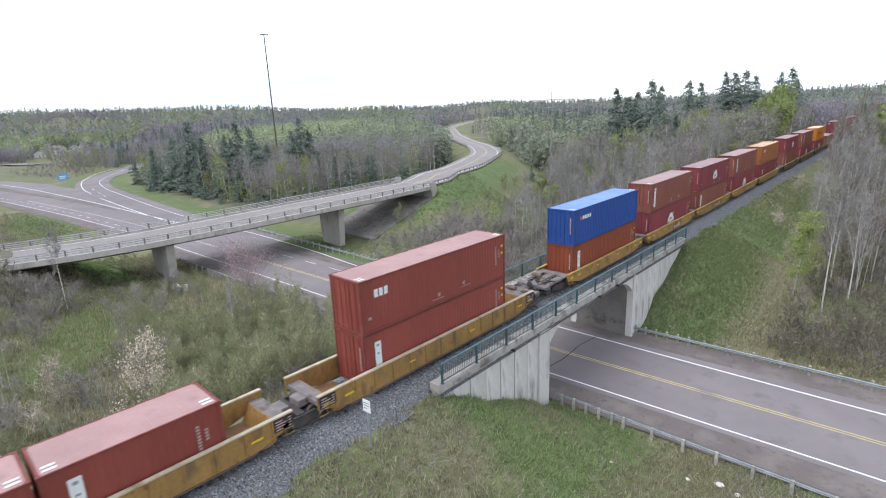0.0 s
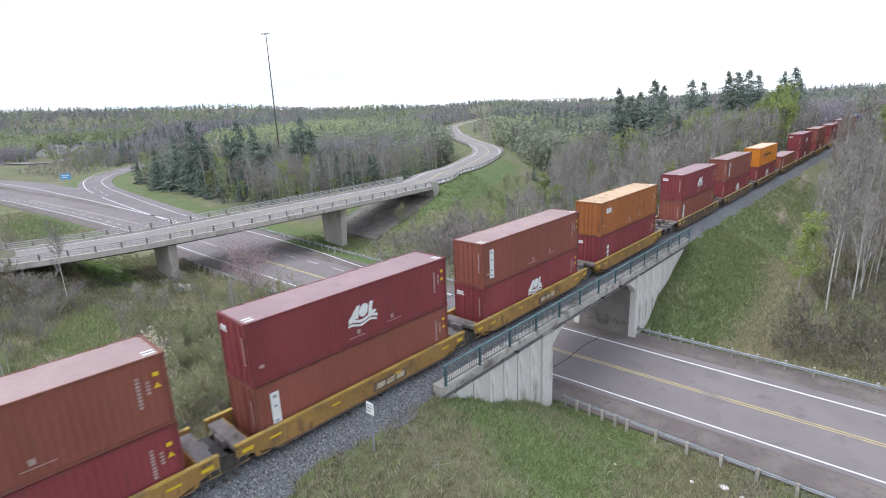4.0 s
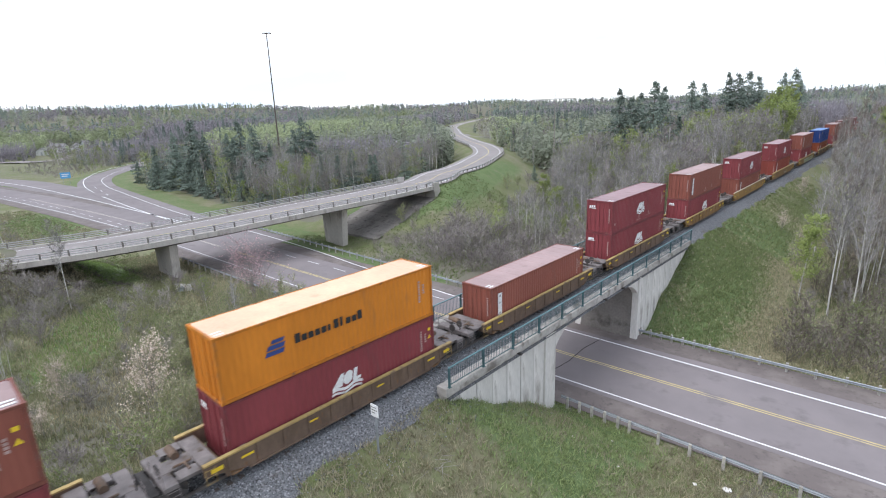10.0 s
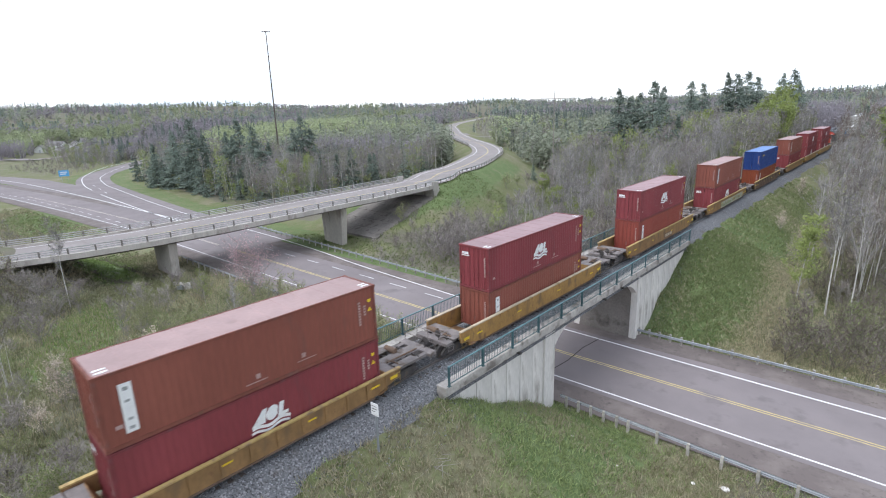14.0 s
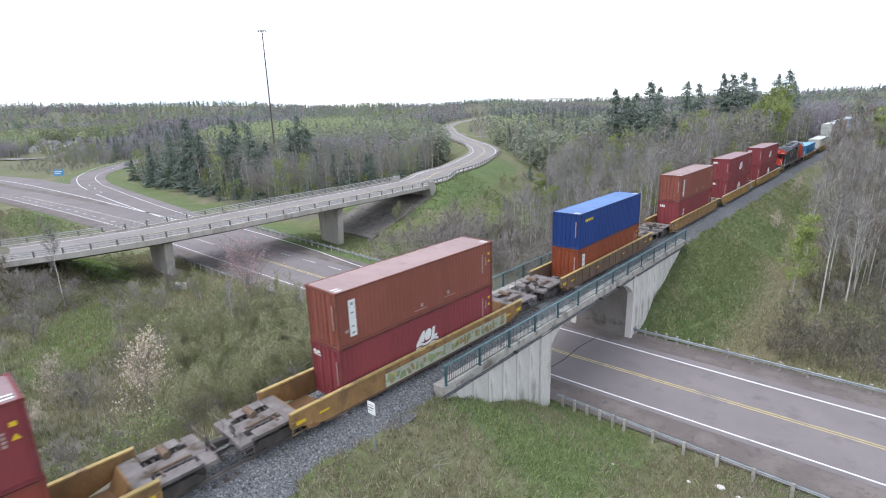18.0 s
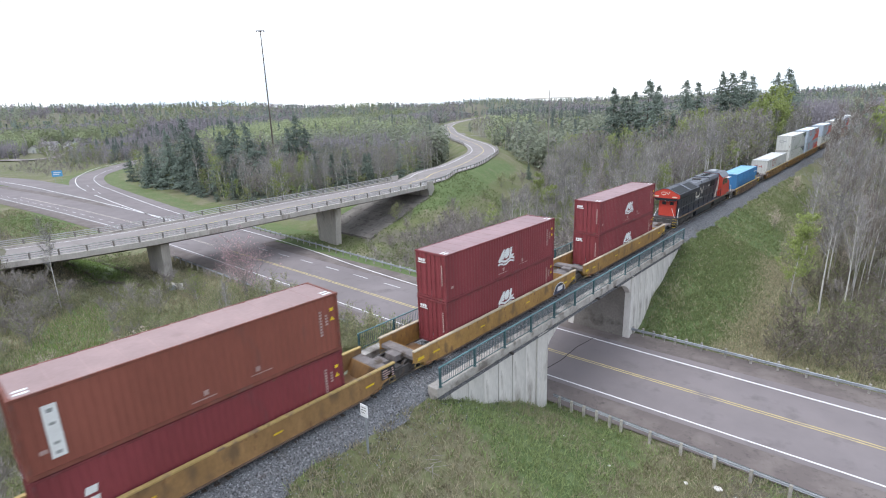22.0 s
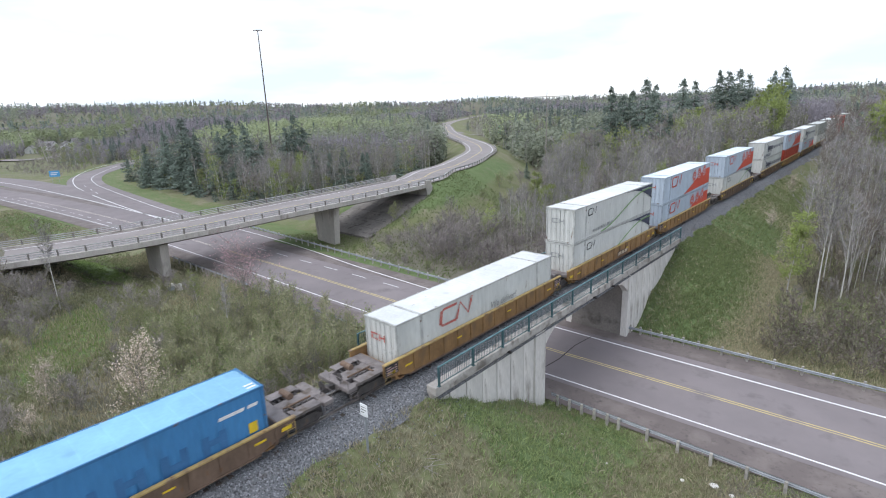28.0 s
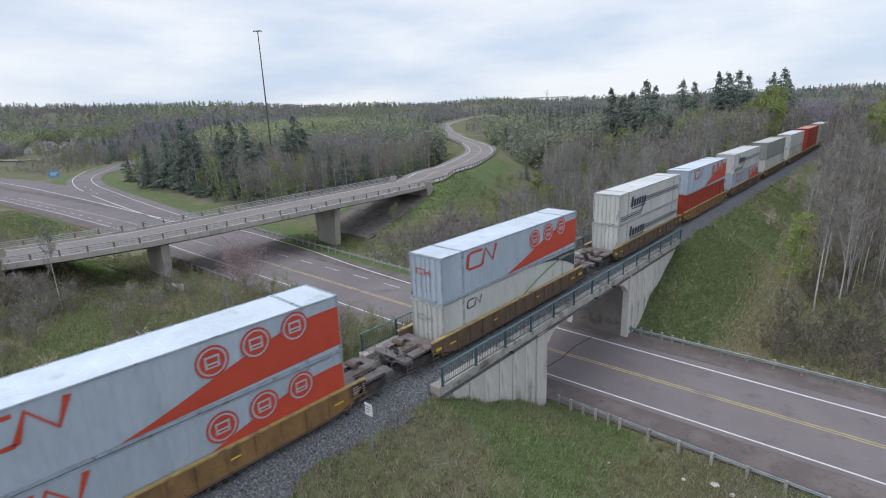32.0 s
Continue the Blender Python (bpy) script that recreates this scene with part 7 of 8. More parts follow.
for x, y in scatter(230, (-470, -338), (8, 118), lambda a, b: b > 50 + 0.1 * (-340 - a) and math.hypot(a + 420, b - 80) > 14, 4.2):
    stuff_plant("thin_grey" if rng.random() < 0.7 else "thin_birch", x, y, float(land(x, y)), rng.uniform(4.0, 8.5))
# low brown scrub on the field beside the highway
for x, y in scatter(260, (-345, -236), (14, 48), lambda a, b: b > 19 - 0.17 * (a + 236) * (a < -300) and float(dist_poly(np.array(a), np.array(b), RAMP)[0]) > 10 and b > 30 + 0.10 * (a + 236), 2.6):
    stuff_plant("thin_bush" if rng.random() < 0.7 else "thin_grey", x, y, float(land(x, y)), rng.uniform(0.8, 2.6))
# brush beside the slip road, in front of the houses
for x, y in scatter(340, (-385, -262), (34, 98), lambda a, b: b > 44 + 0.1 * (-285 - a) and float(dist_poly(np.array(a), np.array(b), RAMP)[0]) > 9 and math.hypot(a + 362, b - 44) > 10, 3.4):
    stuff_plant("thin_grey" if rng.random() < 0.75 else "thin_green", x, y, float(land(x, y)), rng.uniform(2.0, 4.5))
for x, y in scatter(330, (-330, -226), (46, 150), lambda a, b: float(dist_poly(np.array(a), np.array(b), RAMP)[0]) > 9.5, 3.6):
    r = rng.random()
    stuff_plant("thin_grey" if r < 0.5 else "thin_birch" if r < 0.72 else "thin_green" if r < 0.9 else "thin_spruce", x, y, float(land(x, y)), rng.uniform(4.0, 9.0))

# open scrub between the overpass and the highway
for x, y in scatter(120, (-150, -74), (-22, 7), lambda a, b: a < float(deck_near_x(b)) - DECK_W - 2.5 and b < 9 + 0.12 * (a + 74) and math.sin(a * 0.2) + math.sin(b * 0.5 + 1) < 0.9, 1.8):
    stuff_plant("thin_bush" if rng.random() < 0.5 else "thin_bud", x, y, float(land(x, y)), rng.uniform(0.8, 2.6))
plant("lime", -97, -6.5, 6.5, 8.5)
plant("lime", -104, -5.0, 5.0, 8.5)
plant("birch", -91, -6.0, 7.5, 11)
# bare scrub against the embankment of the overpass
for x, y in scatter(130, (-84, -53), (-16, -3.5), lambda a, b: a > float(deck_near_x(b)) + 1.6 and b < -5.2 - 0.12 * (a + 60), 1.1):
    stuff_plant("thin_bush" if rng.random() < 0.7 else "thin_brush", x, y, float(land(x, y)), rng.uniform(1.4, 3.2))
# scrub left of the railway, below the overpass
for x, y in scatter(210, (-33, -7.5), (-9, 11.3), lambda a, b: clear(a, b, 0.2) and b > -9 + 0.25 * (-8 - a) and math.hypot(a + 17.8, b + 7.2) > 2.6, 1.0):
    stuff_plant("thin_willow", x, y, float(land(x, y)), rng.uniform(1.8, 4.2))
plant("bloom", -17.8, -7.2, 6.6, 5.4)
plant("bloom", -25.2, -11.3, 4.4, 5.4)
plant("bloom", -22.0, -13.2, 2.6, 5.4)
plant("pink", -34.2, 9.0, 8.6, 8.4)
plant("clump", -33.2, -13.6, 9.5, 13)
plant("birch", -50.5, -5.5, 9.0, 11)
plant("birch", -27, 3.5, 6.0, 11)
plant("birch", -20.5, -16.0, 5.2, 11)
plant("lime", -38.5, 5.2, 4.2, 8.5)
for x, y in scatter(85, (-56, -5.5), (-30, 11.2), lambda a, b: clear(a, b, 0.3) and not (-50 < a < -30 and -14 < b < -6 and math.sin(a * 0.5) > 0), 1.5):
    r = rng.random()
    key = "bush" if r < 0.5 + 0.3 * (x < -36) else "budbush"
    plant(key, x, y, rng.uniform(1.2, 3.3) * (0.75 if x > -14 else 1), NATIVE[key])
for x, y in scatter(30, (-58, -46), (-34, -3), lambda a, b: clear(a, b, -0.5), 1.8):
    plant("bush", x, y, rng.uniform(1.2, 2.6), 3.2)
for x, y in scatter(22, (-175, -112), (-50, 1), lambda a, b: clear(a, b, 1), 4.0):
    key = "grey" if rng.random() < 0.5 else "budbush"
    plant(key, x, y, rng.uniform(2.5, 6.5), NATIVE[key])
for x, y in scatter(22, (-45, -20), (30.5, 43), lambda a, b: clear(a, b, -1.5), 2.0):
    plant("budbush" if rng.random() < 0.4 else "bush", x, y, rng.uniform(0.8, 2.0), 3.0)


# ---- far woods, in one piece ----
def far_woods():
    n = 21000
    az = np.radians(rng.uniform(-4, 92, n))
    r = np.where(rng.random(n) < 0.66, rng.uniform(170, 640, n), 640 * (2300 / 640) ** rng.random(n))
    x, y = 20 - r * np.sin(az), -17 + r * np.cos(az)
    (d2, s2), dr = dist_poly(x, y, ROAD2), dist_poly(x, y, RAMP)[0]
    c = near_line(x)
    right = x > np.interp(y, [p[1] for p in ROAD2], [p[0] for p in ROAD2])
    ok = (d2 > 13 + 24 * right * ss(150, 330, s2) * ss(860, 660, s2)) & (dr > 13) & ~((y > c - 12) & (y < c + 18) & (x > -420)) & (np.abs(x) > 7)
    ok &= ~((y < 90) & (x > -235)) & ~((x > -300) & (y < 300) & (x < -72) & (rng.random(n) < 0.5))
    ok &= ~((x < -232) & (x > -376) & (y > -40) & (y < 44 + 0.15 * (-232 - x))) & (np.hypot(x + 420, y - 78) > 22) & ~((x > -62) & (x < 70) & (y < 185))
    ok &= ~((x > -178) & (x < -100) & (y > 208) & (y < 272))
    ok &= ~((np.degrees(az) > 75.2) & (np.degrees(az) < 81.5) & (r < 432) & (rng.random(n) < 0.85))
    x, y, r, az = x[ok], y[ok], r[ok], az[ok]
    z = land(x, y)
    deg = np.degrees(az)
    patch = np.sin(x * 0.011 + 0.7) * np.cos(y * 0.014 + 0.4) + 0.5 * np.sin(x * 0.027 + y * 0.021) + 0.10 * rng.normal(size=len(x))
    dark = np.sin(x * 0.019 + 2.0) * np.sin(y * 0.016) + 0.5 * np.sin(x * 0.045 - y * 0.038) + 0.42 * rng.normal(size=len(x))
    left = ss(58, 68, deg)
    kind = np.where(dark > 0.80 - 0.25 * ss(700, 1300, r), 0, np.where(patch + 0.9 * left * ss(900, 500, r) - 0.45 * (deg < 45) > 0.42, 1, np.where(patch > -0.1, 3, 2)))
    kind = np.where((x < -235) & (x > -430) & (y < 125) & (rng.random(len(x)) < 0.75), 2, kind)
    texts = {0: ("far_conifers", M["needle_far"], "distant dark conifers reaching to the horizon"), 1: ("far_leafing_trees", M["leaf_far"], "distant yellow-green leafing trees"),
             2: ("far_bare_trees", M["twig_far"], "distant bare grey woodland"), 3: ("far_budding_trees", M["leaf_far_olive"], "distant olive-grey budding woodland")}
    for k, (nm, mt, text) in texts.items():
        for near in (True, False):
            s = (kind == k) & ((r < 480) == near)
            m = int(s.sum())
            h = rng.uniform(8, 15, m) * (1.12 if k == 0 else 0.92) * (1 - 0.3 * ((x[s] < -235) & (x[s] > -430) & (y[s] < 125)))
            big = 1 + 0.5 * ss(500, 1500, r[s])
            per = (110 if k != 2 else 60) if near else 36
            f = rng.random((m, per))
            if k == 0:
                f = f ** 0.8
                rad = (1 - f) * 0.19 * h[:, None] * rng.uniform(0.65, 1.1, (m, per)) + 0.1
            else:
                f = 0.03 + 0.97 * f
                rad = np.sqrt(np.maximum(0, 1 - ((f - 0.55) / 0.58) ** 2)) * 0.23 * h[:, None] * rng.uniform(0.6, 1.1, (m, per)) + 0.15
            a = rng.uniform(0, 6.28, (m, per))
            up = np.full_like(f, 1.5 if k else 0.8)
            P = np.stack((x[s][:, None] + rad * np.cos(a), y[s][:, None] + rad * np.sin(a), z[s][:, None] + f * h[:, None]), -1).reshape(-1, 3)
            N = np.stack((np.cos(a), np.sin(a), up), -1).reshape(-1, 3)
            size = np.repeat(big, per) * ((0.95 if k in (1, 3) else 0.72) if near else 1.45) * rng.uniform(0.6, 1.4, m * per)
            sets = [facing(P, N, size, 0.18 if k in (0, 2) else 0.07)]
            if k == 0:
                sets.append(spikes(np.stack((x[s], y[s], z[s] + h * 0.74), 1), np.stack((x[s], y[s], z[s] + h * 1.08), 1), 0.8 * big))
            else:
                w = (42 if k == 2 else 16) if near else (14 if k == 2 else 6)
                Q = P.reshape(m, per, 3)[:, :w].reshape(-1, 3)
                sets.append(spikes(Q - np.array([0, 0, 1.0]), Q + rng.normal(size=Q.shape) * np.array([0.35, 0.35, 0.3]) + np.array([0, 0, 1.9]), (0.26 if near else 0.45) * np.repeat(big, w)))
            tagged(new(nm, raw_mesh(nm, *join(sets), [mt])), text, "woods", kind="stuff")
    s = (kind >= 2) & (r < 480)
    B = np.stack((x[s], y[s], z[s]), 1)
    T = B + np.stack((rng.normal(size=len(B)) * 0.4, rng.normal(size=len(B)) * 0.4, rng.uniform(6, 10, len(B))), 1)
    tagged(new("far_birch_trunks", raw_mesh("far_birch_trunks", *spikes(B, T, np.full(len(B), 0.30)), [M["bark_white"]])), "pale trunks of distant birches", "woods", kind="stuff")


far_woods()
for nm, lst in WOODS.items():
    V, F = join([(v, f) for v, f, _ in lst])
    tagged(new("woodland_" + nm, raw_mesh("woodland", V, F, [lst[0][2]])), "dense spring woodland of thin trees behind the front row", "woods", kind="stuff")


# ---- grass and stones ----
def blades(name, spots, hmin, hmax, material, label, per=4, width=0.03):
    x, y = spots
    n = len(x)
    P = np.repeat(np.stack((x, y, land(x, y) - 0.02), 1), per, 0)
    P[:, :2] += rng.normal(size=(n * per, 2)) * 0.09
    tip = P + np.concatenate((rng.normal(size=(n * per, 2)) * 0.14, rng.uniform(hmin, hmax, (n * per, 1))), 1)
    V, F = spikes(P, tip, width * rng.uniform(0.6, 1.6, n * per))
    tagged(new(name, raw_mesh(name, V, F, [material])), label, "grass", kind="stuff")


def meadow(n, xr, yr):
    x, y = rng.uniform(*xr, n), rng.uniform(*yr, n)
    ok = (np.abs(x) > 2.75 + 0.35 * np.sin(y * 1.3) + 0.25 * np.sin(y * 3.7 + 1)) & ~((y > near_line(x) - 3.4) & (y < near_line(x) + 12.2))
    return x[ok], y[ok]


x, y = meadow(36000, (2.3, 27), (-20, 14))
lush = (0.8 * np.sin(x * 0.7 + 1.0) + np.sin(y * 0.5 + 0.3) + 2.4 * ss(-1.0, 4.0, y) * ss(12.5, 7.5, x) - 0.5 + 1.1 * rng.normal(size=len(x))) > 0.35
blades("grass_green", (x[lush], y[lush]), 0.10, 0.34, M["grass_green"], "fresh green grass on the railway bank", width=0.045)
blades("grass_dry", (x[~lush], y[~lush]), 0.10, 0.42, M["grass_dry"], "dry straw-coloured grass on the railway bank", width=0.042)
x, y = meadow(24000, (3.0, 18), (28, 100))
x2, y2 = meadow(13000, (3.0, 14), (27, 52))
x, y = np.concatenate((x, x2)), np.concatenate((y, y2))
lush = (0.4 * np.sin(x * 0.9 + 0.5) + 0.4 * np.sin(y * 0.33) + 1.9 - 2.6 * ss(6.5, 13.0, x + np.sin(y * 0.3)) + 1.0 * rng.normal(size=len(x))) > 0.3
blades("grass_green", (x[lush], y[lush]), 0.12, 0.34, M["grass_green"], "fresh green grass beside the track", width=0.045)
blades("grass_dry", (x[~lush], y[~lush]), 0.12, 0.40, M["grass_dry"], "dry straw-coloured grass on the slope", width=0.045)
x, y = meadow(36000, (-72, -4), (-30, 12))
lush = (np.sin(x * 0.35 + 0.5) + np.sin(y * 0.41 + 1.0) + 0.8 * rng.normal(size=len(x))) > -0.1
off_deck = ~((x < -50) & (y > -9))
lx, ly, ll = x[~off_deck], y[~off_deck], lush[~off_deck]
x, y, lush = x[off_deck], y[off_deck], lush[off_deck]
glade = ((x + 40 + 1.2 * (y + 7)) / 6.5) ** 2 + ((y + 7) / 5.0) ** 2 + 0.25 * rng.normal(size=len(x)) < 1
wet = glade | lush & (((x + 20) / 8) ** 2 + ((y - 2) / 5) ** 2 + 0.4 * rng.normal(size=len(x)) < 1)
blades("grass_green", (x[wet], y[wet]), 0.2, 0.55, M["grass_fresh"], "lush green grass patches among the scrub", width=0.06)
lush &= ~wet
blades("grass_olive", (x[lush], y[lush]), 0.2, 0.6, M["grass_olive"], "rank olive grass among the scrub", width=0.06)
blades("grass_dry", (x[~lush], y[~lush]), 0.2, 0.7, M["grass_dry"], "dry brown grass among the scrub", width=0.05)
# short turf under the overpass, with dead brush along two ditches
low = land(lx, ly) < -3.4
lx, ly, ll = np.tile(lx[low], 2), np.tile(ly[low], 2), np.tile(ll[low], 2)
lx, ly = lx + rng.normal(size=len(lx)) * 0.5, ly + rng.normal(size=len(ly)) * 0.5
turf = ((lx + 65) / 9.5) ** 2 + ((ly - 1.8) / 3.6) ** 2 + 0.35 * rng.normal(size=len(lx)) < 1
blades("grass_green", (lx[turf], ly[turf]), 0.06, 0.2, M["grass_fresh"], "short green turf under the overpass", width=0.07)
blades("grass_olive", (lx[~turf & ll], ly[~turf & ll]), 0.1, 0.35, M["grass_olive"], "rank olive grass under the overpass", width=0.06)
blades("grass_dry", (lx[~turf & ~ll], ly[~turf & ~ll]), 0.1, 0.4, M["grass_dry"], "dry brown grass under the overpass", width=0.055)
for line, n in ((((-76, -4.2), (-68.6, -2.4), (-60.4, -0.2), (-55.5, 1.6), (-52, 3.4)), 900), (((-73, 3.6), (-65.5, 4.2), (-60, 4.5), (-54.5, 5.4)), 420)):
    L = np.array(smooth_line(line, 10))
    u = rng.uniform(0, len(L) - 1.001, n)
    i = u.astype(int)
    P = L[i] + (L[i + 1] - L[i]) * (u - i)[:, None] + rng.normal(size=(n, 2)) * 0.22
    P = np.concatenate((P, land(P[:, 0], P[:, 1])[:, None] + 0.02), 1)
    tip = P + np.concatenate((rng.normal(size=(n, 2)) * 0.38, rng.uniform(0.05, 0.5, (n, 1))), 1)
    tagged(new("dead_brush", raw_mesh("dead_brush", *spikes(P, tip, rng.uniform(0.03, 0.1, n)), [M["twig_dark"]])), "dark dead brush along a shallow ditch", "brush", kind="stuff")
x, y = rng.uniform(-150, -70, 15000), rng.uniform(-24, 9, 15000)
ok = (x < deck_near_x(y) - DECK_W - 1.0) & (y < near_line(x) - 4.2) & (land(x, y) < -2.6)
x, y = x[ok], y[ok]
lush = np.sin(x * 0.15 + 1.0) + np.sin(y * 0.4) + 0.9 * rng.normal(size=len(x)) > 0.2
blades("grass_green", (x[lush], y[lush]), 0.12, 0.4, M["grass_green"], "green grass between the roads", width=0.11)
blades("grass_dry", (x[~lush], y[~lush]), 0.12, 0.5, M["grass_dry"], "dry brown grass between the roads", width=0.10)
x, y = meadow(6500, (14, 40), (28, 37))
lush = rng.random(len(x)) < 0.45
blades("grass_olive", (x[lush], y[lush]), 0.15, 0.5, M["grass_olive"], "rank olive grass behind the guard rail", width=0.05)
blades("grass_dry", (x[~lush], y[~lush]), 0.15, 0.5, M["grass_dry"], "dry brown grass behind the guard rail", width=0.05)
x, y = meadow(9000, (-62, -22), (30, 78))
blades("grass_green", (x, y), 0.12, 0.4, M["grass_green"], "green grass on the road bank", width=0.07)

n = 19000
sx = np.where(rng.random(n) < 0.24, 2.9 + 1.9 * rng.random(n) ** 2.2, rng.uniform(-2.9, 3.05, n))
sy = rng.uniform(-26, 44, n)
base = np.where(sx > 3.05, land(sx, sy), np.interp(sx, [p[0] for p in prof], [p[1] for p in prof]) + rise(sy) + 0.33 * ((np.abs(sx) > 2.0) & (np.abs(sx) < 2.7) & (sy > 1) & (sy < 39.6)))
C = np.stack((sx, sy, base + 0.005), 1)
r = rng.uniform(0.025, 0.055, (n, 1))
O = np.array([(1, 0, 0), (-1, 0, 0), (0, 1, 0), (0, -1, 0), (0, 0, 0.8), (0, 0, -0.8)])
V = (C[:, None] + O[None] * r[:, None] * rng.uniform(0.6, 1.3, (n, 6, 1))).reshape(-1, 3)
T = np.array([(0, 2, 4), (2, 1, 4), (1, 3, 4), (3, 0, 4), (2, 0, 5), (1, 2, 5), (3, 1, 5), (0, 3, 5)])
F = (np.arange(n)[:, None, None] * 6 + T[None]).reshape(-1, 3)
tagged(new("ballast_stones", raw_mesh("ballast_stones", V, F, [M["stone"]])), "loose grey crushed stone along the track", "gravel", kind="stuff")
tb = bmesh.new()
box(tb, -1.3, 1.3, -0.115, 0.115, -0.36, -0.155, bev=0.012)
tie = part("sleeper", tb, M["tie"], railway)
tie.matrix_basis = pose(0, -30, 0.0)
for i in range(1, 270):
    again(tie, railway, pose(0.03 * math.sin(i * 7.3), -30 + i * 0.53, float(rise(-30 + i * 0.53))))

# ---- locomotive ----
M["loco_black"] = mat("black_loco_paint", (0.026, 0.028, 0.040), 0.42, var=0.3, scale=0.8, stain=(0.038, 0.036, 0.037), stain_at=0.55, stain_scale=1.0, stretch=(1, 1, 0.4), spec=0.5)
M["loco_red"] = mat("orange_red_loco_paint", (0.47, 0.052, 0.034), 0.5, var=0.15, scale=0.8, stain=(0.30, 0.05, 0.03), stain_at=0.6, stain_scale=1.0)
M["loco_roof"] = mat("dusty_grey_loco_roof", (0.10, 0.108, 0.13), 0.38, 0.1, var=0.25, scale=1, stain=(0.085, 0.085, 0.09), stain_at=0.58)
M["loco_white"] = mat("cream_loco_paint", (0.58, 0.54, 0.48), 0.55, var=0.15, scale=1.5, stain=(0.35, 0.3, 0.25), stain_at=0.6)
M["grille"] = mat("black_radiator_grille", (0.018, 0.02, 0.022), 0.6, 0.2, var=0.3, scale=6)
M["glass"] = mat("dark_window_glass", (0.02, 0.025, 0.03), 0.08, var=0.1, spec=0.8)


def locomotive(u):
    ob = root("locomotive", "black and orange-red diesel freight locomotive with white emblem", "locomotive")
    bm = bmesh.new()
    box(bm, -1.52, 1.52, 0.75, 22.5, 1.22, 1.46, bev=0.03)
    part("underframe", bm, M["loco_black"], ob)
    bm = bmesh.new()
    prism(bm, [(-1.3, 1.22), (1.3, 1.22), (1.2, 0.45), (0.8, 0.3), (-0.8, 0.3), (-1.2, 0.45)], "y", 8.3, 14.4)
    part("fuel_tank", bm, M["loco_black"], ob)
    bm = bmesh.new()
    box(bm, -1.05, 1.05, 2.0, 17.6, 1.46, 4.12, bev=0.04)
    part("long_hood", bm, M["loco_black"], ob)
    # radiator section: overhanging gabled top
    gable = [(-1.05, 3.3), (1.05, 3.3), (1.52, 3.72), (1.52, 4.08), (0.3, 4.64), (-0.3, 4.64), (-1.52, 4.08), (-1.52, 3.72)]
    bm = bmesh.new()
    prism(bm, gable, "y", 0.95, 7.9)
    part("radiator_housing", bm, M["loco_black"], ob)
    bm = bmesh.new()
    prism(bm, [(-1.54, 3.62), (1.54, 3.62), (1.54, 4.09), (0.3, 4.67), (-0.3, 4.67), (-1.54, 4.09)], "y", 0.80, 0.97)
    part("end_panel", bm, M["loco_red"], ob)
    bm = bmesh.new()
    prism(bm, [(-1.58, 4.07), (-0.3, 4.68), (0.3, 4.68), (1.58, 4.07), (1.58, 4.12), (0.3, 4.73), (-0.3, 4.73), (-1.58, 4.12)], "y", 0.74, 0.86)
    part("roof_edge", bm, M["loco_roof"], ob)
    bm = bmesh.new()
    box(bm, -0.92, 0.92, 1.55, 2.02, 1.46, 3.6, bev=0.03)
    part("end_cabinet", bm, M["loco_red"], ob)
    bm = bmesh.new()
    ribbon(bm, 0.0, [(9.55, 3.62), (8.5, 3.62), (8.3, 3.46), (8.22, 2.82), (8.4, 2.66), (9.5, 2.66)], 0.24)
    ribbon(bm, 0.0, [(9.5, 2.66), (9.85, 3.68), (10.6, 2.74), (10.98, 3.74)], 0.24)
    for v in bm.verts:
        v.co = ((v.co.y - 9.6) * 0.32, 0.79, 4.17 + (v.co.z - 3.2) * 0.30)
    part("logo", bm, M["loco_white"], ob)
    for x in (-0.55, 0.3):
        bm = bmesh.new()
        box(bm, x, x + 0.4, 1.52, 1.56, 2.75, 3.1)
        part("number_box", bm, M["black_mark"], ob)
    for x in (-0.16, 0.12):
        bm = bmesh.new()
        rod(bm, (x, 1.55, 3.25), (x, 1.45, 3.25), 0.1, n=10)
        part("headlight", bm, M["loco_white"], ob)
    for y0, y1 in ((1.05, 4.3), (4.9, 7.3)):
        for sx in (-1, 1):
            bm = bmesh.new()
            v = [bm.verts.new(p) for p in ((sx * 1.44, y0, 4.125), (sx * 0.40, y0, 4.60), (sx * 0.40, y1, 4.60), (sx * 1.44, y1, 4.125))]
            bm.faces.new(v)
            for q in bm.verts:
                q.co.z += 0.02
            part("radiator_grille", bm, M["grille"], ob)
    bm = bmesh.new()
    prism(bm, [(-1.54, 4.09), (-0.3, 4.66), (0.3, 4.66), (1.54, 4.09), (1.54, 4.14), (0.3, 4.71), (-0.3, 4.71), (-1.54, 4.14)], "y", 4.36, 4.84)
    part("roof_band", bm, M["loco_roof"], ob)
    bm = bmesh.new()
    prism(bm, [(-1.02, 4.13), (1.02, 4.13), (0.85, 4.38), (-0.85, 4.38)], "y", 7.6, 10.3)
    part("roof_panel", bm, M["loco_roof"], ob)
    bm = bmesh.new()
    box(bm, -0.5, 0.5, 11.2, 11.9, 4.38, 4.54, bev=0.05)
    part("exhaust_stack", bm, M["dark_steel"], ob)
    for y in (14.6, 15.6, 16.6):
        bm = bmesh.new()
        rod(bm, (0, y, 4.49), (0, y, 4.56), 0.42, n=16)
        rod(bm, (0, y, 4.56), (0, y, 4.60), 0.14, n=8)
        part("roof_fan", bm, M["grille"], ob)
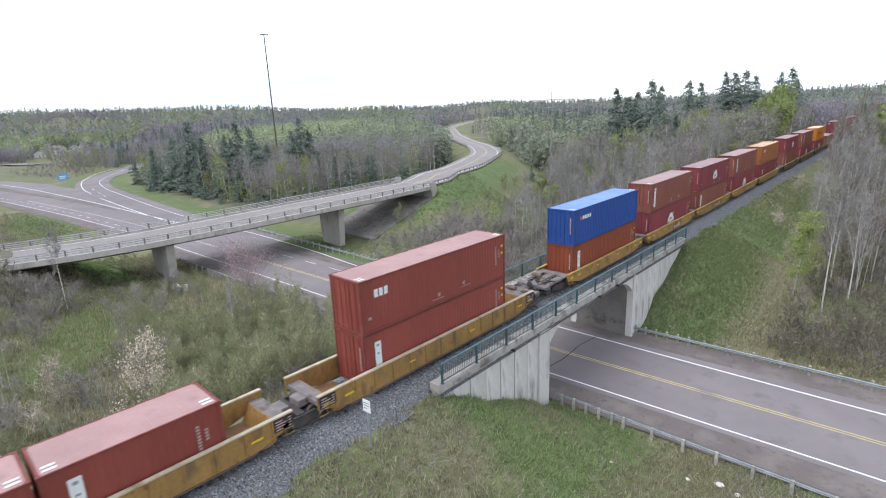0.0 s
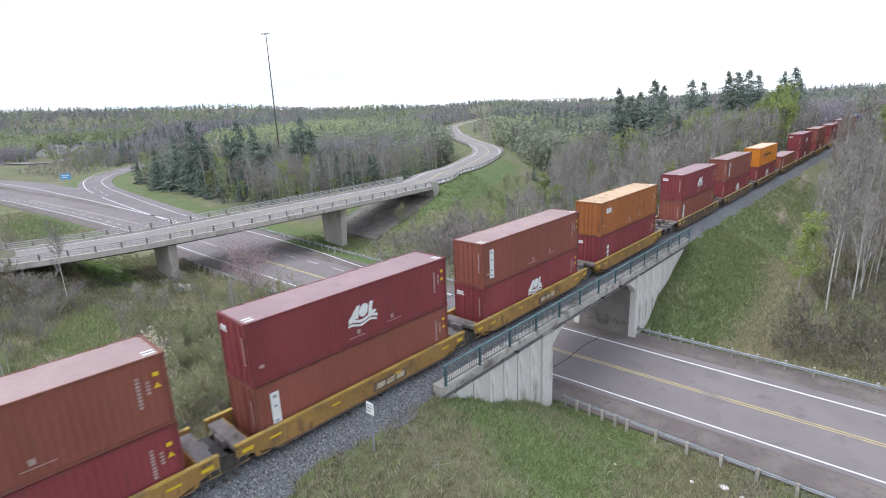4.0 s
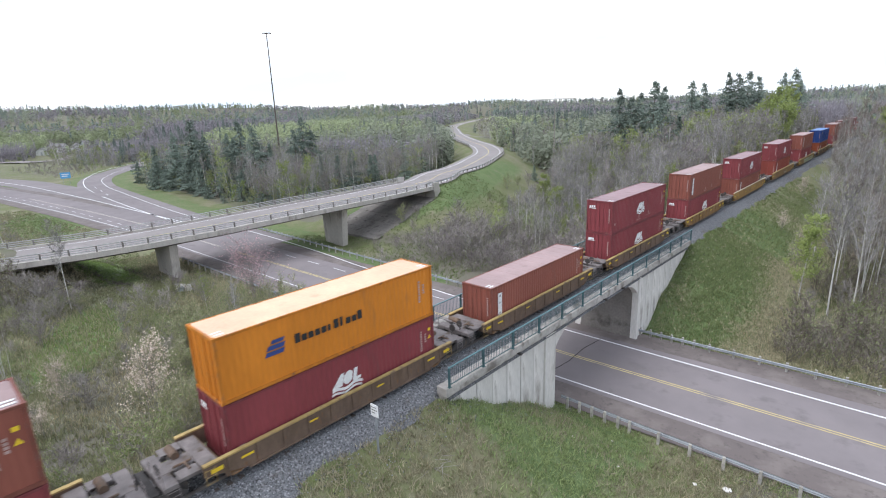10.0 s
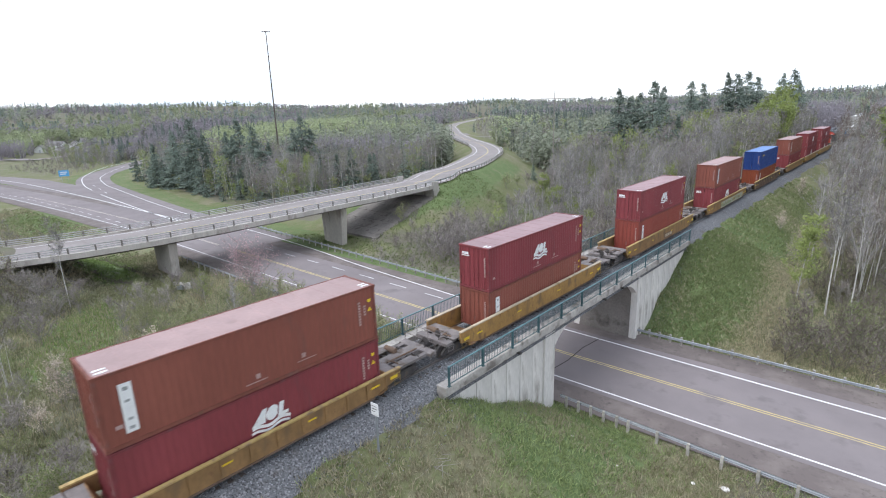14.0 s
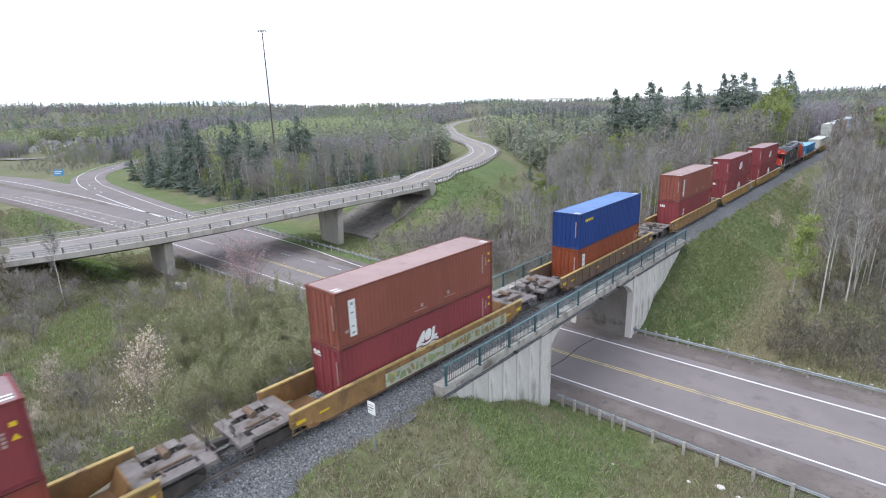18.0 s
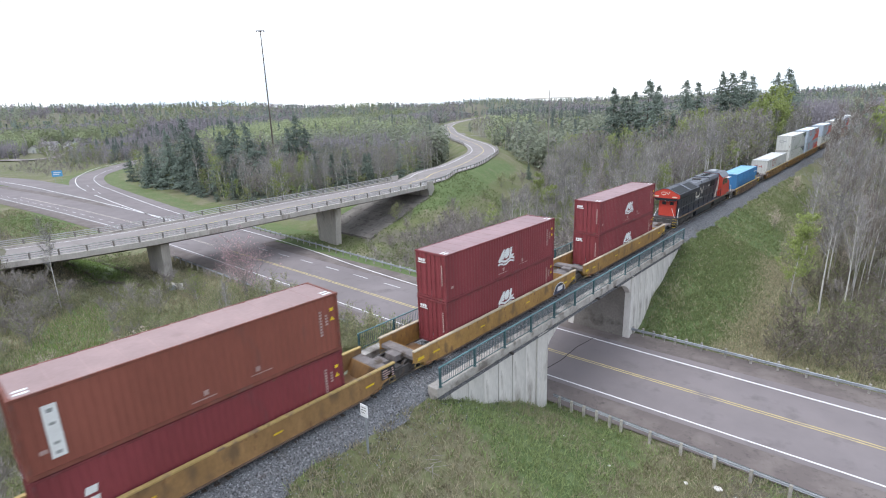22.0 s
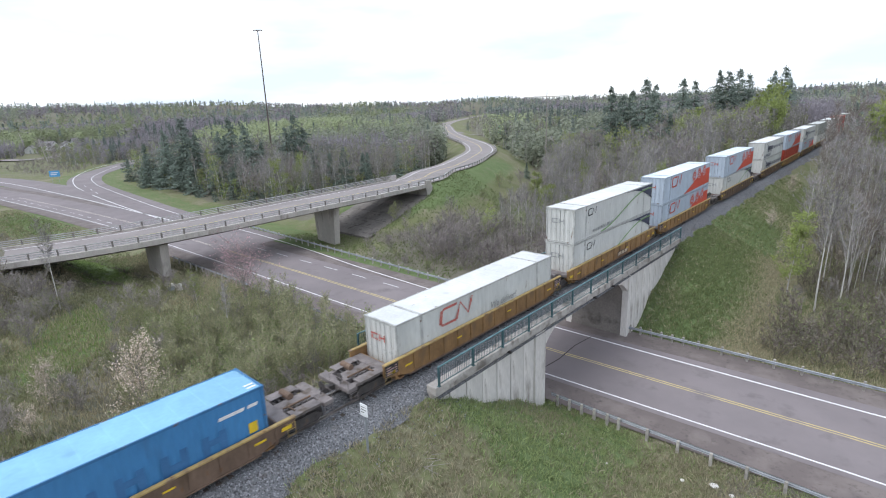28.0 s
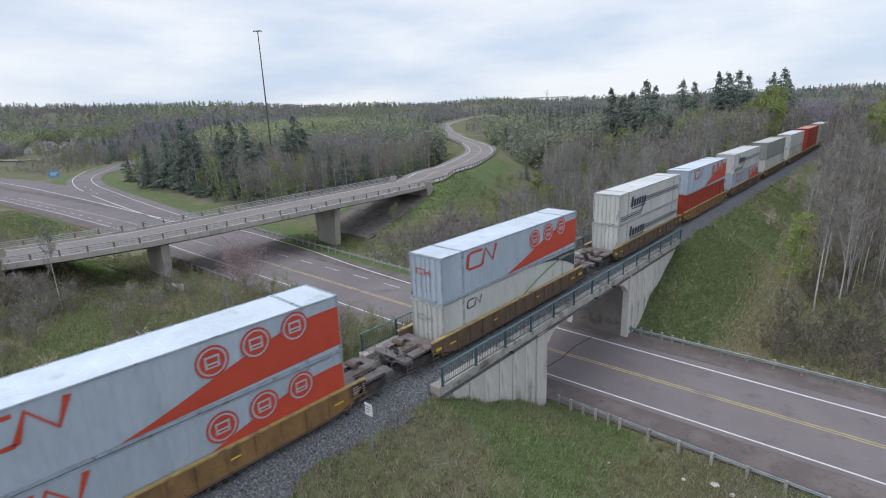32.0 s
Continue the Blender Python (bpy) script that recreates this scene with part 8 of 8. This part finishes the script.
    for y0, y1, z1 in ((10.3, 13.4, 4.4), (13.5, 17.5, 4.5)):
        bm = bmesh.new()
        prism(bm, [(-1.08, 4.1), (1.08, 4.1), (0.95, z1), (-0.95, z1)], "y", y0, y1)
        part("roof_panel", bm, M["loco_roof"], ob)
    for y0 in np.arange(7.8, 17.0, 1.55):
        bm = bmesh.new()
        box(bm, 1.045, 1.07, y0, y0 + 1.45, 1.6, 3.2)
        part("hood_door", bm, M["loco_black"], ob)
    # emblem: an open ring and a slanted bar
    bm = bmesh.new()
    ribbon(bm, 1.074, [(9.55, 3.62), (8.5, 3.62), (8.3, 3.46), (8.22, 2.82), (8.4, 2.66), (9.5, 2.66)], 0.22)
    ribbon(bm, 1.076, [(9.5, 2.66), (9.85, 3.68), (10.6, 2.74), (10.98, 3.74)], 0.22)
    part("logo", bm, M["loco_white"], ob)
    for x0 in (-1.25, 0.75):
        bm = bmesh.new()
        quad_end(bm, 0.792, x0, x0 + 0.5, 3.72, 3.86)
        part("number_plate", bm, M["loco_white"], ob)
    for k in range(9):
        bm = bmesh.new()
        quad(bm, 1.074, 8.25 + 0.3 * k, 8.47 + 0.3 * k, 2.34, 2.46)
        part("text_bar", bm, M["grey_mark"], ob)
    for y in (4.2, 5.0):
        bm = bmesh.new()
        quad(bm, 1.054, y, y + 0.3, 2.75, 2.86)
        part("plate", bm, M["loco_white"], ob)
    for y0 in np.arange(2.2, 7.6, 0.9):
        bm = bmesh.new()
        box(bm, 1.045, 1.068, y0, y0 + 0.82, 1.62, 3.15)
        part("hood_door", bm, M["loco_black"], ob)
    for k in range(7):
        bm = bmesh.new()
        box(bm, 1.06, 1.10, 13.9 + 0.26 * k, 14.08 + 0.26 * k, 3.3, 3.95)
        part("louvre", bm, M["grille"], ob)
    for y in (11.9, 12.9, 13.3):
        bm = bmesh.new()
        quad(bm, 1.074, y, y + 0.22, 3.45, 3.62)
        part("plate", bm, M["loco_white"], ob)
    bm = bmesh.new()
    v = [bm.verts.new(p) for p in ((1.077, 15.9, 1.5), (1.077, 17.0, 1.5), (1.077, 17.62, 2.9), (1.077, 17.62, 4.05), (1.077, 17.2, 4.05), (1.077, 16.9, 3.1))]
    bm.faces.new(v)
    part("painted_band", bm, M["loco_white"], ob)
    bm = bmesh.new()
    v = [bm.verts.new(p) for p in ((1.075, 16.6, 1.5), (1.075, 17.63, 1.5), (1.075, 17.63, 3.6))]
    bm.faces.new(v)
    part("painted_band", bm, M["loco_red"], ob)
    # cab and nose
    bm = bmesh.new()
    prism(bm, [(-1.5, 1.46), (1.5, 1.46), (1.5, 3.95), (0.95, 4.5), (-0.95, 4.5), (-1.5, 3.95)], "y", 17.6, 20.3)
    part("cab", bm, M["loco_red"], ob)
    bm = bmesh.new()
    prism(bm, [(-1.54, 3.93), (-0.97, 4.54), (0.97, 4.54), (1.54, 3.93), (1.54, 3.99), (0.99, 4.6), (-0.99, 4.6), (-1.54, 3.99)], "y", 17.5, 20.6)
    part("cab_roof", bm, M["loco_roof"], ob)
    bm = bmesh.new()
    box(bm, -0.5, 0.5, 18.0, 19.3, 4.58, 4.82, bev=0.06)
    part("air_conditioner", bm, M["galv"], ob)
    for y0, y1 in ((18.0, 18.75), (18.95, 20.0)):
        bm = bmesh.new()
        box(bm, 1.495, 1.515, y0, y1, 3.0, 3.75)
        part("side_window", bm, M["glass"], ob)
    bm = bmesh.new()
    box(bm, 1.5, 1.95, 18.85, 20.1, 3.8, 3.84)
    part("sunshade", bm, M["white_mark"], ob)
    bm = bmesh.new()
    prism(bm, [(20.28, 1.46), (22.2, 1.46), (22.0, 2.9), (21.6, 3.2), (20.28, 3.35)], "x", -1.32, 1.32)
    part("nose", bm, M["loco_red"], ob)
    bm = bmesh.new()
    box(bm, -1.1, 1.1, 20.3, 20.33, 3.4, 3.95)
    part("windscreen", bm, M["glass"], ob)
    for y in np.arange(2.6, 17.5, 1.85):
        for sx in (-1, 1):
            bm = bmesh.new()
            rod(bm, (sx * 1.48, y, 1.44), (sx * 1.48, y, 2.5), 0.03, n=6)
            part("stanchion", bm, M["loco_black"], ob)
            if sx > 0 and y < 16:
                bm = bmesh.new()
                rod(bm, (1.48, y, 1.95), (1.48, y + 1.85, 1.95), 0.012, n=5)
                part("mid_rail", bm, M["loco_black"], ob)
    for sx in (-1, 1):
        bm = bmesh.new()
        rod(bm, (sx * 1.48, 1.6, 2.5), (sx * 1.48, 17.4, 2.5), 0.026, n=6)
        part("handrail", bm, M["loco_black"], ob)
        bm = bmesh.new()
        box(bm, sx * 1.5 - 0.03, sx * 1.5 + 0.03, 1.2, 22.0, 1.36, 1.44)
        part("walkway_edge", bm, M["ochre_steel"], ob)
        for y, d in ((0.85, -1), (22.35, 1)):
            bm = bmesh.new()
            for k in range(4):
                box(bm, min(sx * 1.0, sx * 1.5), max(sx * 1.0, sx * 1.5), min(y, y + d * 0.1) - 0.1, max(y, y + d * 0.1) + 0.1, 0.35 + 0.3 * k, 0.39 + 0.3 * k)
            part("step", bm, M["dark_steel"], ob)
            bm = bmesh.new()
            for k in range(4):
                box(bm, min(sx * 1.0, sx * 1.5), max(sx * 1.0, sx * 1.5), y + d * 0.2 - 0.008, y + d * 0.2 + 0.008, 0.37 + 0.3 * k, 0.395 + 0.3 * k)
            part("step_edge", bm, M["yellow_mark"], ob, "yellow painted step edge")
            bm = bmesh.new()
            rod(bm, (sx * 1.5, y, 0.5), (sx * 1.5, y, 2.2), 0.03, n=6)
            rod(bm, (sx * 1.5, y, 2.2), (sx * 1.42, y - d * 0.45, 2.5), 0.03, n=6)
            part("grab_rail", bm, M["white_mark"], ob)
            bm = bmesh.new()
            rod(bm, (sx * 0.75, y - d * 0.1, 2.45), (sx * 1.2, y, 1.3), 0.03, n=6)
            part("grab_rail", bm, M["white_mark"], ob)
    for y, d in ((0.8, -1), (22.4, 1)):
        bm = bmesh.new()
        box(bm, -1.5, 1.5, min(y, y + d * 0.12), max(y, y + d * 0.12), 0.62, 1.46, bev=0.02)
        part("buffer_plate", bm, M["dark_steel"], ob)
        bm = bmesh.new()
        box(bm, -0.14, 0.14, min(y, y + d * 0.8), max(y, y + d * 0.8), 0.72, 1.0, bev=0.02)
        part("coupler", bm, M["dark_steel"], ob)
    for yb in (4.6, 18.4):
        bg = new("bogie")
        bg.parent = ob
        bg.matrix_basis = pose(0, yb, 0)
        bm = bmesh.new()
        for sx in (-1, 1):
            x = sx * 1.12
            prism(bm, [(-2.75, 0.45), (-2.5, 0.95), (2.5, 0.95), (2.75, 0.45), (2.4, 0.42), (1.6, 0.6), (0.6, 0.6), (0.3, 0.42), (-0.3, 0.42), (-0.6, 0.6), (-1.6, 0.6), (-2.4, 0.42)], "x", x - 0.09, x + 0.09)
            for q in (-2.0, 0.0, 2.0):
                box(bm, x - 0.14, x + 0.14, q - 0.2, q + 0.2, 0.38, 0.74)
        part("bogie_frame", bm, M["dark_steel"], bg)
        for q in (-2.0, 0.0, 2.0):
            ws = part("wheelset", wheelset_mesh(0.52), M["dark_steel"], bg)
            ws.matrix_basis = pose(0, q, 0.52)
            WHEELS.append((ws, q, 0.52))
    MOVERS.append((ob, u, 0.0))
    return ob


locomotive(LOCO[0] + 0.05)

# ---- pickup on the highway ----
M["car_red"] = mat("dark_red_car_paint", (0.17, 0.009, 0.018), 0.28, 0.1, var=0.08, spec=0.6)
M["tyre"] = mat("black_rubber", (0.02, 0.02, 0.021), 0.9, var=0.2)
M["chrome"] = mat("dull_chrome", (0.62, 0.62, 0.63), 0.3, 0.7, var=0.1)
M["tail"] = mat("red_lamp_glass", (0.4, 0.02, 0.015), 0.2, var=0.1)


def pickup():
    """Points along its +y."""
    ob = root("pickup_truck", "dark red pickup truck driving on the highway", "car")
    bm = bmesh.new()
    pr = [(-2.75, 0.45), (-2.75, 1.02), (-2.7, 1.08), (-0.55, 1.1), (1.05, 1.12), (2.55, 1.0), (2.75, 0.8), (2.78, 0.42), (2.3, 0.4), (2.2, 0.62), (1.95, 0.78), (1.6, 0.78), (1.35, 0.62), (1.25, 0.38), (-1.15, 0.38), (-1.25, 0.62), (-1.5, 0.78), (-1.85, 0.78), (-2.1, 0.62), (-2.2, 0.42)]
    prism(bm, pr, "x", -0.97, 0.97)
    bmesh.ops.bevel(bm, geom=[e for e in bm.edges if abs(e.verts[0].co.x - e.verts[1].co.x) < 0.01], offset=0.07, segments=3, affect="EDGES")
    part("body", bm, M["car_red"], ob)
    bm = bmesh.new()
    v0 = [(-0.6, 1.1), (1.2, 1.1), (0.55, 1.82), (-0.45, 1.84)]
    r0 = [bm.verts.new((-0.9, y, z)) for y, z in v0[:2]] + [bm.verts.new((-0.74, y, z)) for y, z in v0[2:]]
    r1 = [bm.verts.new((0.9, y, z)) for y, z in v0[:2]] + [bm.verts.new((0.74, y, z)) for y, z in v0[2:]]
    for i in range(4):
        bm.faces.new((r0[i], r0[(i + 1) % 4], r1[(i + 1) % 4], r1[i]))
    bm.faces.new(r0[::-1])
    bm.faces.new(r1)
    bmesh.ops.recalc_face_normals(bm, faces=bm.faces)
    cab_bm = bm.copy()
    bmesh.ops.bevel(bm, geom=list(bm.edges), offset=0.07, segments=2, affect="EDGES")
    part("cab", bm, M["car_red"], ob)
    mid = Vector((0, 0.2, 1.5))
    for f in cab_bm.faces:
        if abs(f.normal.z) < 0.9:
            n_, c_ = f.normal.copy(), f.calc_center_median()
            one = bmesh.new()
            one.faces.new([one.verts.new(c_ + (v.co - c_) * 0.80 + n_ * 0.006) for v in f.verts])
            part("window", one, M["glass"], ob, "dark cab window")
    cab_bm.free()
    bm = bmesh.new()
    box(bm, -0.68, 0.68, -0.4, 0.5, 1.80, 1.86, bev=0.025)
    part("roof", bm, M["car_red"], ob)
    bm = bmesh.new()
    box(bm, -0.82, 0.82, -2.6, -0.65, 1.085, 1.12)
    part("load_bed", bm, M["black_mark"], ob)
    for sx in (-1, 1):
        for y in (-1.68, 1.78):
            wh = new("wheel")
            wh.parent = ob
            wh.matrix_basis = pose(sx * 0.86, y, 0.38)
            bm = bmesh.new()
            rod(bm, (-0.12, 0, 0), (0.12, 0, 0), 0.38, n=18)
            part("tyre", bm, M["tyre"], wh)
            bm = bmesh.new()
            rod(bm, (-0.125, 0, 0), (0.125, 0, 0), 0.23, n=12)
            for k in range(5):
                q = k * 1.2566
                rod(bm, (sx * 0.13, 0.14 * math.cos(q), 0.14 * math.sin(q)), (sx * 0.135, 0.14 * math.cos(q), 0.14 * math.sin(q)), 0.04, n=5)
            part("rim", bm, M["chrome"], wh)
            CAR_WHEELS.append((wh, sx * 0.86, y))
        bm = bmesh.new()
        box(bm, min(sx * 0.62, sx * 0.93), max(sx * 0.62, sx * 0.93), 2.72, 2.79, 0.68, 0.86)
        part("headlight", bm, M["white_mark"], ob)
        bm = bmesh.new()
        box(bm, min(sx * 0.82, sx * 0.96), max(sx * 0.82, sx * 0.96), -2.79, -2.74, 0.62, 0.98)
        part("tail_light", bm, M["tail"], ob)
        bm = bmesh.new()
        box(bm, min(sx * 0.95, sx * 1.15), max(sx * 0.95, sx * 1.15), 0.85, 1.0, 1.12, 1.3, bev=0.02)
        part("wing_mirror", bm, M["black_mark"], ob)
    for y in (-2.86, 2.76):
        bm = bmesh.new()
        box(bm, -0.95, 0.95, y, y + 0.12, 0.42, 0.6, bev=0.03)
        part("bumper", bm, M["chrome"], ob)
    return ob


CAR_WHEELS = []
CAR_WAY = ((0.0, 29.6, 24.2), (0.4, 18.4, 23.9), (1.0, 2.15, 23.4), (2.5, -40.6, 23.0), (3.0, -54.6, 22.4), (3.5, -69.5, 21.8), (4.5, -100.0, 21.4), (5.5, -131.5, 20.7), (6.5, -164, 18.6), (7.5, -197.5, 15.0), (8.5, -229.5, 9.0), (10.0, -276, -2.5), (12.0, -330, -18), (14.5, -372, -33), (17.5, -386, -38.5), (32.0, -388, -39.2))
truck = pickup()
rows = []
for i, (t, x, y) in enumerate(CAR_WAY):
    a, b = CAR_WAY[max(0, i - 1)], CAR_WAY[min(len(CAR_WAY) - 1, i + 1)]
    rows.append((t, pose(x, y, ROAD_Z + 0.015, 0, 0, math.degrees(math.atan2(-(b[1] - a[1]), b[2] - a[2])))))
CARS = [(truck, rows)]

# ---- mast, signs, poles ----
mast = root("light_mast", "very tall dark steel mast with a small lamp crossbar", "mast", at=pose(-174, 94, float(land(-174, 94))))
mast_h = 46.3 - float(land(-174, 94))
bm = bmesh.new()
rod(bm, (0, 0, -0.5), (0, 0, mast_h), 0.36, 0.16, n=10)
part("pole", bm, M["bark_dark"], mast)
bm = bmesh.new()
beam(bm, (-1.0, -1.0, mast_h), (1.0, 1.0, mast_h), 0.16, 0.16)
part("crossbar", bm, M["grey_steel"], mast)
for d in (-1, -0.35, 0.35, 1):
    bm = bmesh.new()
    box(bm, d - 0.25, d + 0.25, d - 0.25, d + 0.25, mast_h - 0.35, mast_h - 0.08, bev=0.05)
    part("lamp", bm, M["grey_steel"], mast)

M["sign_white"] = mat("white_sign_face", (0.74, 0.75, 0.76), 0.5, var=0.05)
M["sign_green"] = mat("green_sign_face", (0.02, 0.24, 0.19), 0.4, var=0.06)
M["sign_blue"] = mat("blue_sign_face", (0.10, 0.34, 0.62), 0.4, var=0.06)


def sign(name, label, at, w, h, z, face, posts, bars, turn, bar_mat="black_mark"):
    ob = root(name, label, "sign", at=pose(*at, 0, 0, turn))
    for x in posts:
        bm = bmesh.new()
        box(bm, x - 0.04, x + 0.04, 0.02, 0.1, -0.5, z + h * 0.4)
        part("post", bm, M["galv"], ob)
    bm = bmesh.new()
    box(bm, -w / 2, w / 2, -0.015, 0.015, z - h / 2, z + h / 2)
    part("panel", bm, M[face], ob)
    for x0, x1, z0, z1 in bars:
        bm = bmesh.new()
        box(bm, x0 * w, x1 * w, -0.021, -0.014, z + z0 * h, z + z1 * h)
        part("text_bar", bm, M[bar_mat], ob)
    return ob


sign("railway_sign", "small white sign on a thin post beside the ballast", (3.5, -3.9, -0.86), 0.47, 0.62, 2.1, "sign_white", (0,), ((-0.36, 0.30, 0.24, 0.28), (-0.36, 0.34, 0.02, 0.07), (-0.36, 0.1, -0.2, -0.15)), 4)
sign("road_sign", "large green direction sign on posts", (-151, 220, float(land(-151, 220))), 5.6, 4.2, 4.4, "sign_green", (-2.2, 2.2), ((-0.4, -0.1, 0.1, 0.3), (0.05, 0.4, 0.15, 0.3), (-0.4, 0.0, -0.3, -0.15), (0.1, 0.35, -0.3, -0.12)), 35, "sign_white")
sign("road_sign", "blue information sign beside the slip road", (-212, 27.6, ROAD_Z), 3.2, 2.2, 3.0, "sign_blue", (-1.0, 1.0), ((-0.35, 0.35, 0.1, 0.25), (-0.35, 0.2, -0.2, -0.05)), 70, "sign_white")
M["pole_wood"] = mat("silver_grey_pole_wood", (0.42, 0.39, 0.36), 0.9, var=0.2, scale=2, stretch=(1, 1, 0.2))
for x, y, h, lean in ((-420, 55, 13, -9), (-312, 45, 13.5, -8), (-372, 84, 10, -3)):
    ob = root("utility_pole", "weathered wooden utility pole with crossarm", "pole", "utility poles", at=pose(x, y, float(land(x, y)), 0, lean, 70))
    bm = bmesh.new()
    rod(bm, (0, 0, -0.5), (0, 0, h), 0.2, 0.13, n=8)
    part("pole", bm, M["pole_wood"], ob)
    bm = bmesh.new()
    box(bm, -1.2, 1.2, -0.06, 0.06, h - 1.0, h - 0.84)
    part("crossarm", bm, M["pole_wood"], ob)

# ---- houses beyond the slip road, a distant bridge ----
M["siding_white"] = mat("white_siding", (0.66, 0.66, 0.65), 0.7, var=0.1, scale=1.5)
M["siding_grey"] = mat("grey_siding", (0.38, 0.40, 0.42), 0.7, var=0.12, scale=1.5)
M["shingle"] = mat("grey_roof_shingles", (0.20, 0.19, 0.19), 0.9, var=0.25, scale=2)


def house(x, y, w, d, h, turn, wall):
    ob = root("house", "small gabled house among the trees", "house", "houses", at=pose(x, y, float(land(x, y)) - 0.2, 0, 0, turn))
    bm = bmesh.new()
    prism(bm, [(-w / 2, 0), (w / 2, 0), (w / 2, h), (0, h + w * 0.32), (-w / 2, h)], "y", -d / 2, d / 2)
    part("wall", bm, M[wall], ob)
    for sx in (-1, 1):
        bm = bmesh.new()
        prism(bm, [(0, h + w * 0.32 + 0.02), (sx * (w / 2 + 0.5), h - 0.30), (sx * (w / 2 + 0.5), h - 0.12), (0, h + w * 0.32 + 0.22)], "y", -d / 2 - 0.5, d / 2 + 0.5)
        part("roof", bm, M["shingle"], ob)
    bm = bmesh.new()
    box(bm, -0.4, 0.4, d * 0.2, d * 0.2 + 0.8, h + w * 0.2, h + w * 0.32 + 1.0)
    part("chimney", bm, M["concrete_dark"], ob)
    for k in range(3):
        for sx in (-1, 1):
            wi = new("window")
            wi.parent = ob
            wi.matrix_basis = pose(sx * (w / 2 + 0.01), -d / 2 + d * (k + 0.6) / 3.2, 1.7)
            bm = bmesh.new()
            box(bm, -0.03, 0.03, -0.6, 0.6, -0.6, 0.6)
            part("frame", bm, M["white_mark"], wi)
            bm = bmesh.new()
            box(bm, -0.04, 0.04, -0.5, 0.5, -0.5, 0.5)
            part("pane", bm, M["glass"], wi)
    bm = bmesh.new()
    box(bm, -0.5, 0.5, -d / 2 - 0.04, -d / 2, 0.2, 2.3)
    part("door", bm, M["siding_grey"], ob)


for i, (x, y) in enumerate(((-418, 58), (-424, 79), (-405, 92), (-436, 70), (-412, 104), (-445, 92))):
    house(x, y, 6.5 + i % 3, 8.5 + 2 * (i % 2), 3.0 + 1.0 * (i % 2), 60 + 25 * i, ("siding_white", "siding_white", "siding_grey")[i % 3])
fb = root("distant_bridge", "pale concrete road bridge far off in the woods", "bridge", at=pose(-478, 812, float(land(-478, 812)) + 6, 0, 0, 24))
bm = bmesh.new()
box(bm, -38, 38, -5, 5, 9.0, 10.6)
part("deck", bm, M["concrete"], fb)
for x in (-36, -13, 13, 36):
    bm = bmesh.new()
    box(bm, x - 1, x + 1, -4, 4, -12, 9.0)
    part("pier", bm, M["concrete"], fb)

# ---- small things ----
rng2 = random.Random(4)
rock_mesh = None
for x, y, r in ((14.9, 11.6, 0.28), (15.9, 11.3, 0.16), (13.4, 11.0, 0.14), (16.9, 11.9, 0.13), (9.9, 8.4, 0.12), (8.1, 11.6, 0.15), (11.6, 9.3, 0.11), (17.8, 10.8, 0.17), (7.2, 8.0, 0.12)):
    bm = bmesh.new()
    bmesh.ops.create_icosphere(bm, subdivisions=1, radius=r)
    for v in bm.verts:
        v.co *= rng2.uniform(0.7, 1.25)
        v.co.z *= 0.55
    ob = tagged(part("rock", bm, M["concrete"]), "pale loose stone lying in the grass", "rock", "loose stones")
    ob.matrix_basis = pose(x, y, float(land(x, y)) + r * 0.1, 0, 0, rng2.uniform(0, 360))
br = root("fallen_branch", "tangle of dead grey branches in the grass", "branch", at=pose(5.2, -1.6, float(land(5.2, -1.6)) + 0.03))
for k in range(12):
    a, b = rng2.uniform(0, 6.28), rng2.uniform(0.5, 1.3)
    bm = bmesh.new()
    x0, y0 = rng2.uniform(-0.5, 0.5), rng2.uniform(-0.5, 0.5)
    rod(bm, (x0, y0, 0.02), (x0 + b * math.cos(a), y0 + b * math.sin(a), rng2.uniform(0.05, 0.4)), 0.022, 0.006, n=5)
    part("branch", bm, M["bark_grey"], br)
cul = root("culvert", "pale concrete culvert end in the low ground", "culvert", at=pose(-47.5, 6.0, float(land(-47.5, 6.0)), 0, 0, 30))
bm = bmesh.new()
box(bm, -1.2, 1.2, -0.15, 0.15, -0.6, 0.9, bev=0.03)
part("headwall", bm, M["concrete"], cul)
bm = bmesh.new()
rod(bm, (0, -0.5, 0.2), (0, 0.5, 0.2), 0.45, n=14)
part("pipe", bm, M["galv"], cul)


# ---- what moves ----
def motions():
    for ob, u, z in MOVERS:
        rows = []
        for k in range(65):
            y = u - run_at(k / 2)
            a, b = float(rise(y)), float(rise(y + 14))
            rows.append((k / 2, pose(0, y, a + z, math.degrees(math.atan((b - a) / 14)))))
        walk(ob, rows)
    spin = {}
    for ws, y, z in WHEELS:
        key = (round(y, 3), z)
        if key not in spin:
            walk(ws, [(k / FPS, pose(0, y, z, math.degrees(run_at(k / FPS) / z))) for k in range(0, 32 * FPS + 1)])
            spin[key] = ws.animation_data
        else:
            ws.rotation_mode = "QUATERNION"
            keys = ws.animation_data_create()
            keys.action, keys.action_slot = spin[key].action, spin[key].action_slot
    for ob, rows in CARS:
        walk(ob, rows)
    # the pickup's wheels turn with its way along the road
    way = [0.0]
    for a, b in zip(CAR_WAY, CAR_WAY[1:]):
        way.append(way[-1] + math.hypot(b[1] - a[1], b[2] - a[2]))
    for wh, x, y in CAR_WHEELS:
        walk(wh, [(k / FPS, pose(x, y, 0.38, -math.degrees(float(np.interp(k / FPS, [c[0] for c in CAR_WAY], way))) * 0.55 / 0.38)) for k in range(0, 32 * FPS + 1)])


motions()
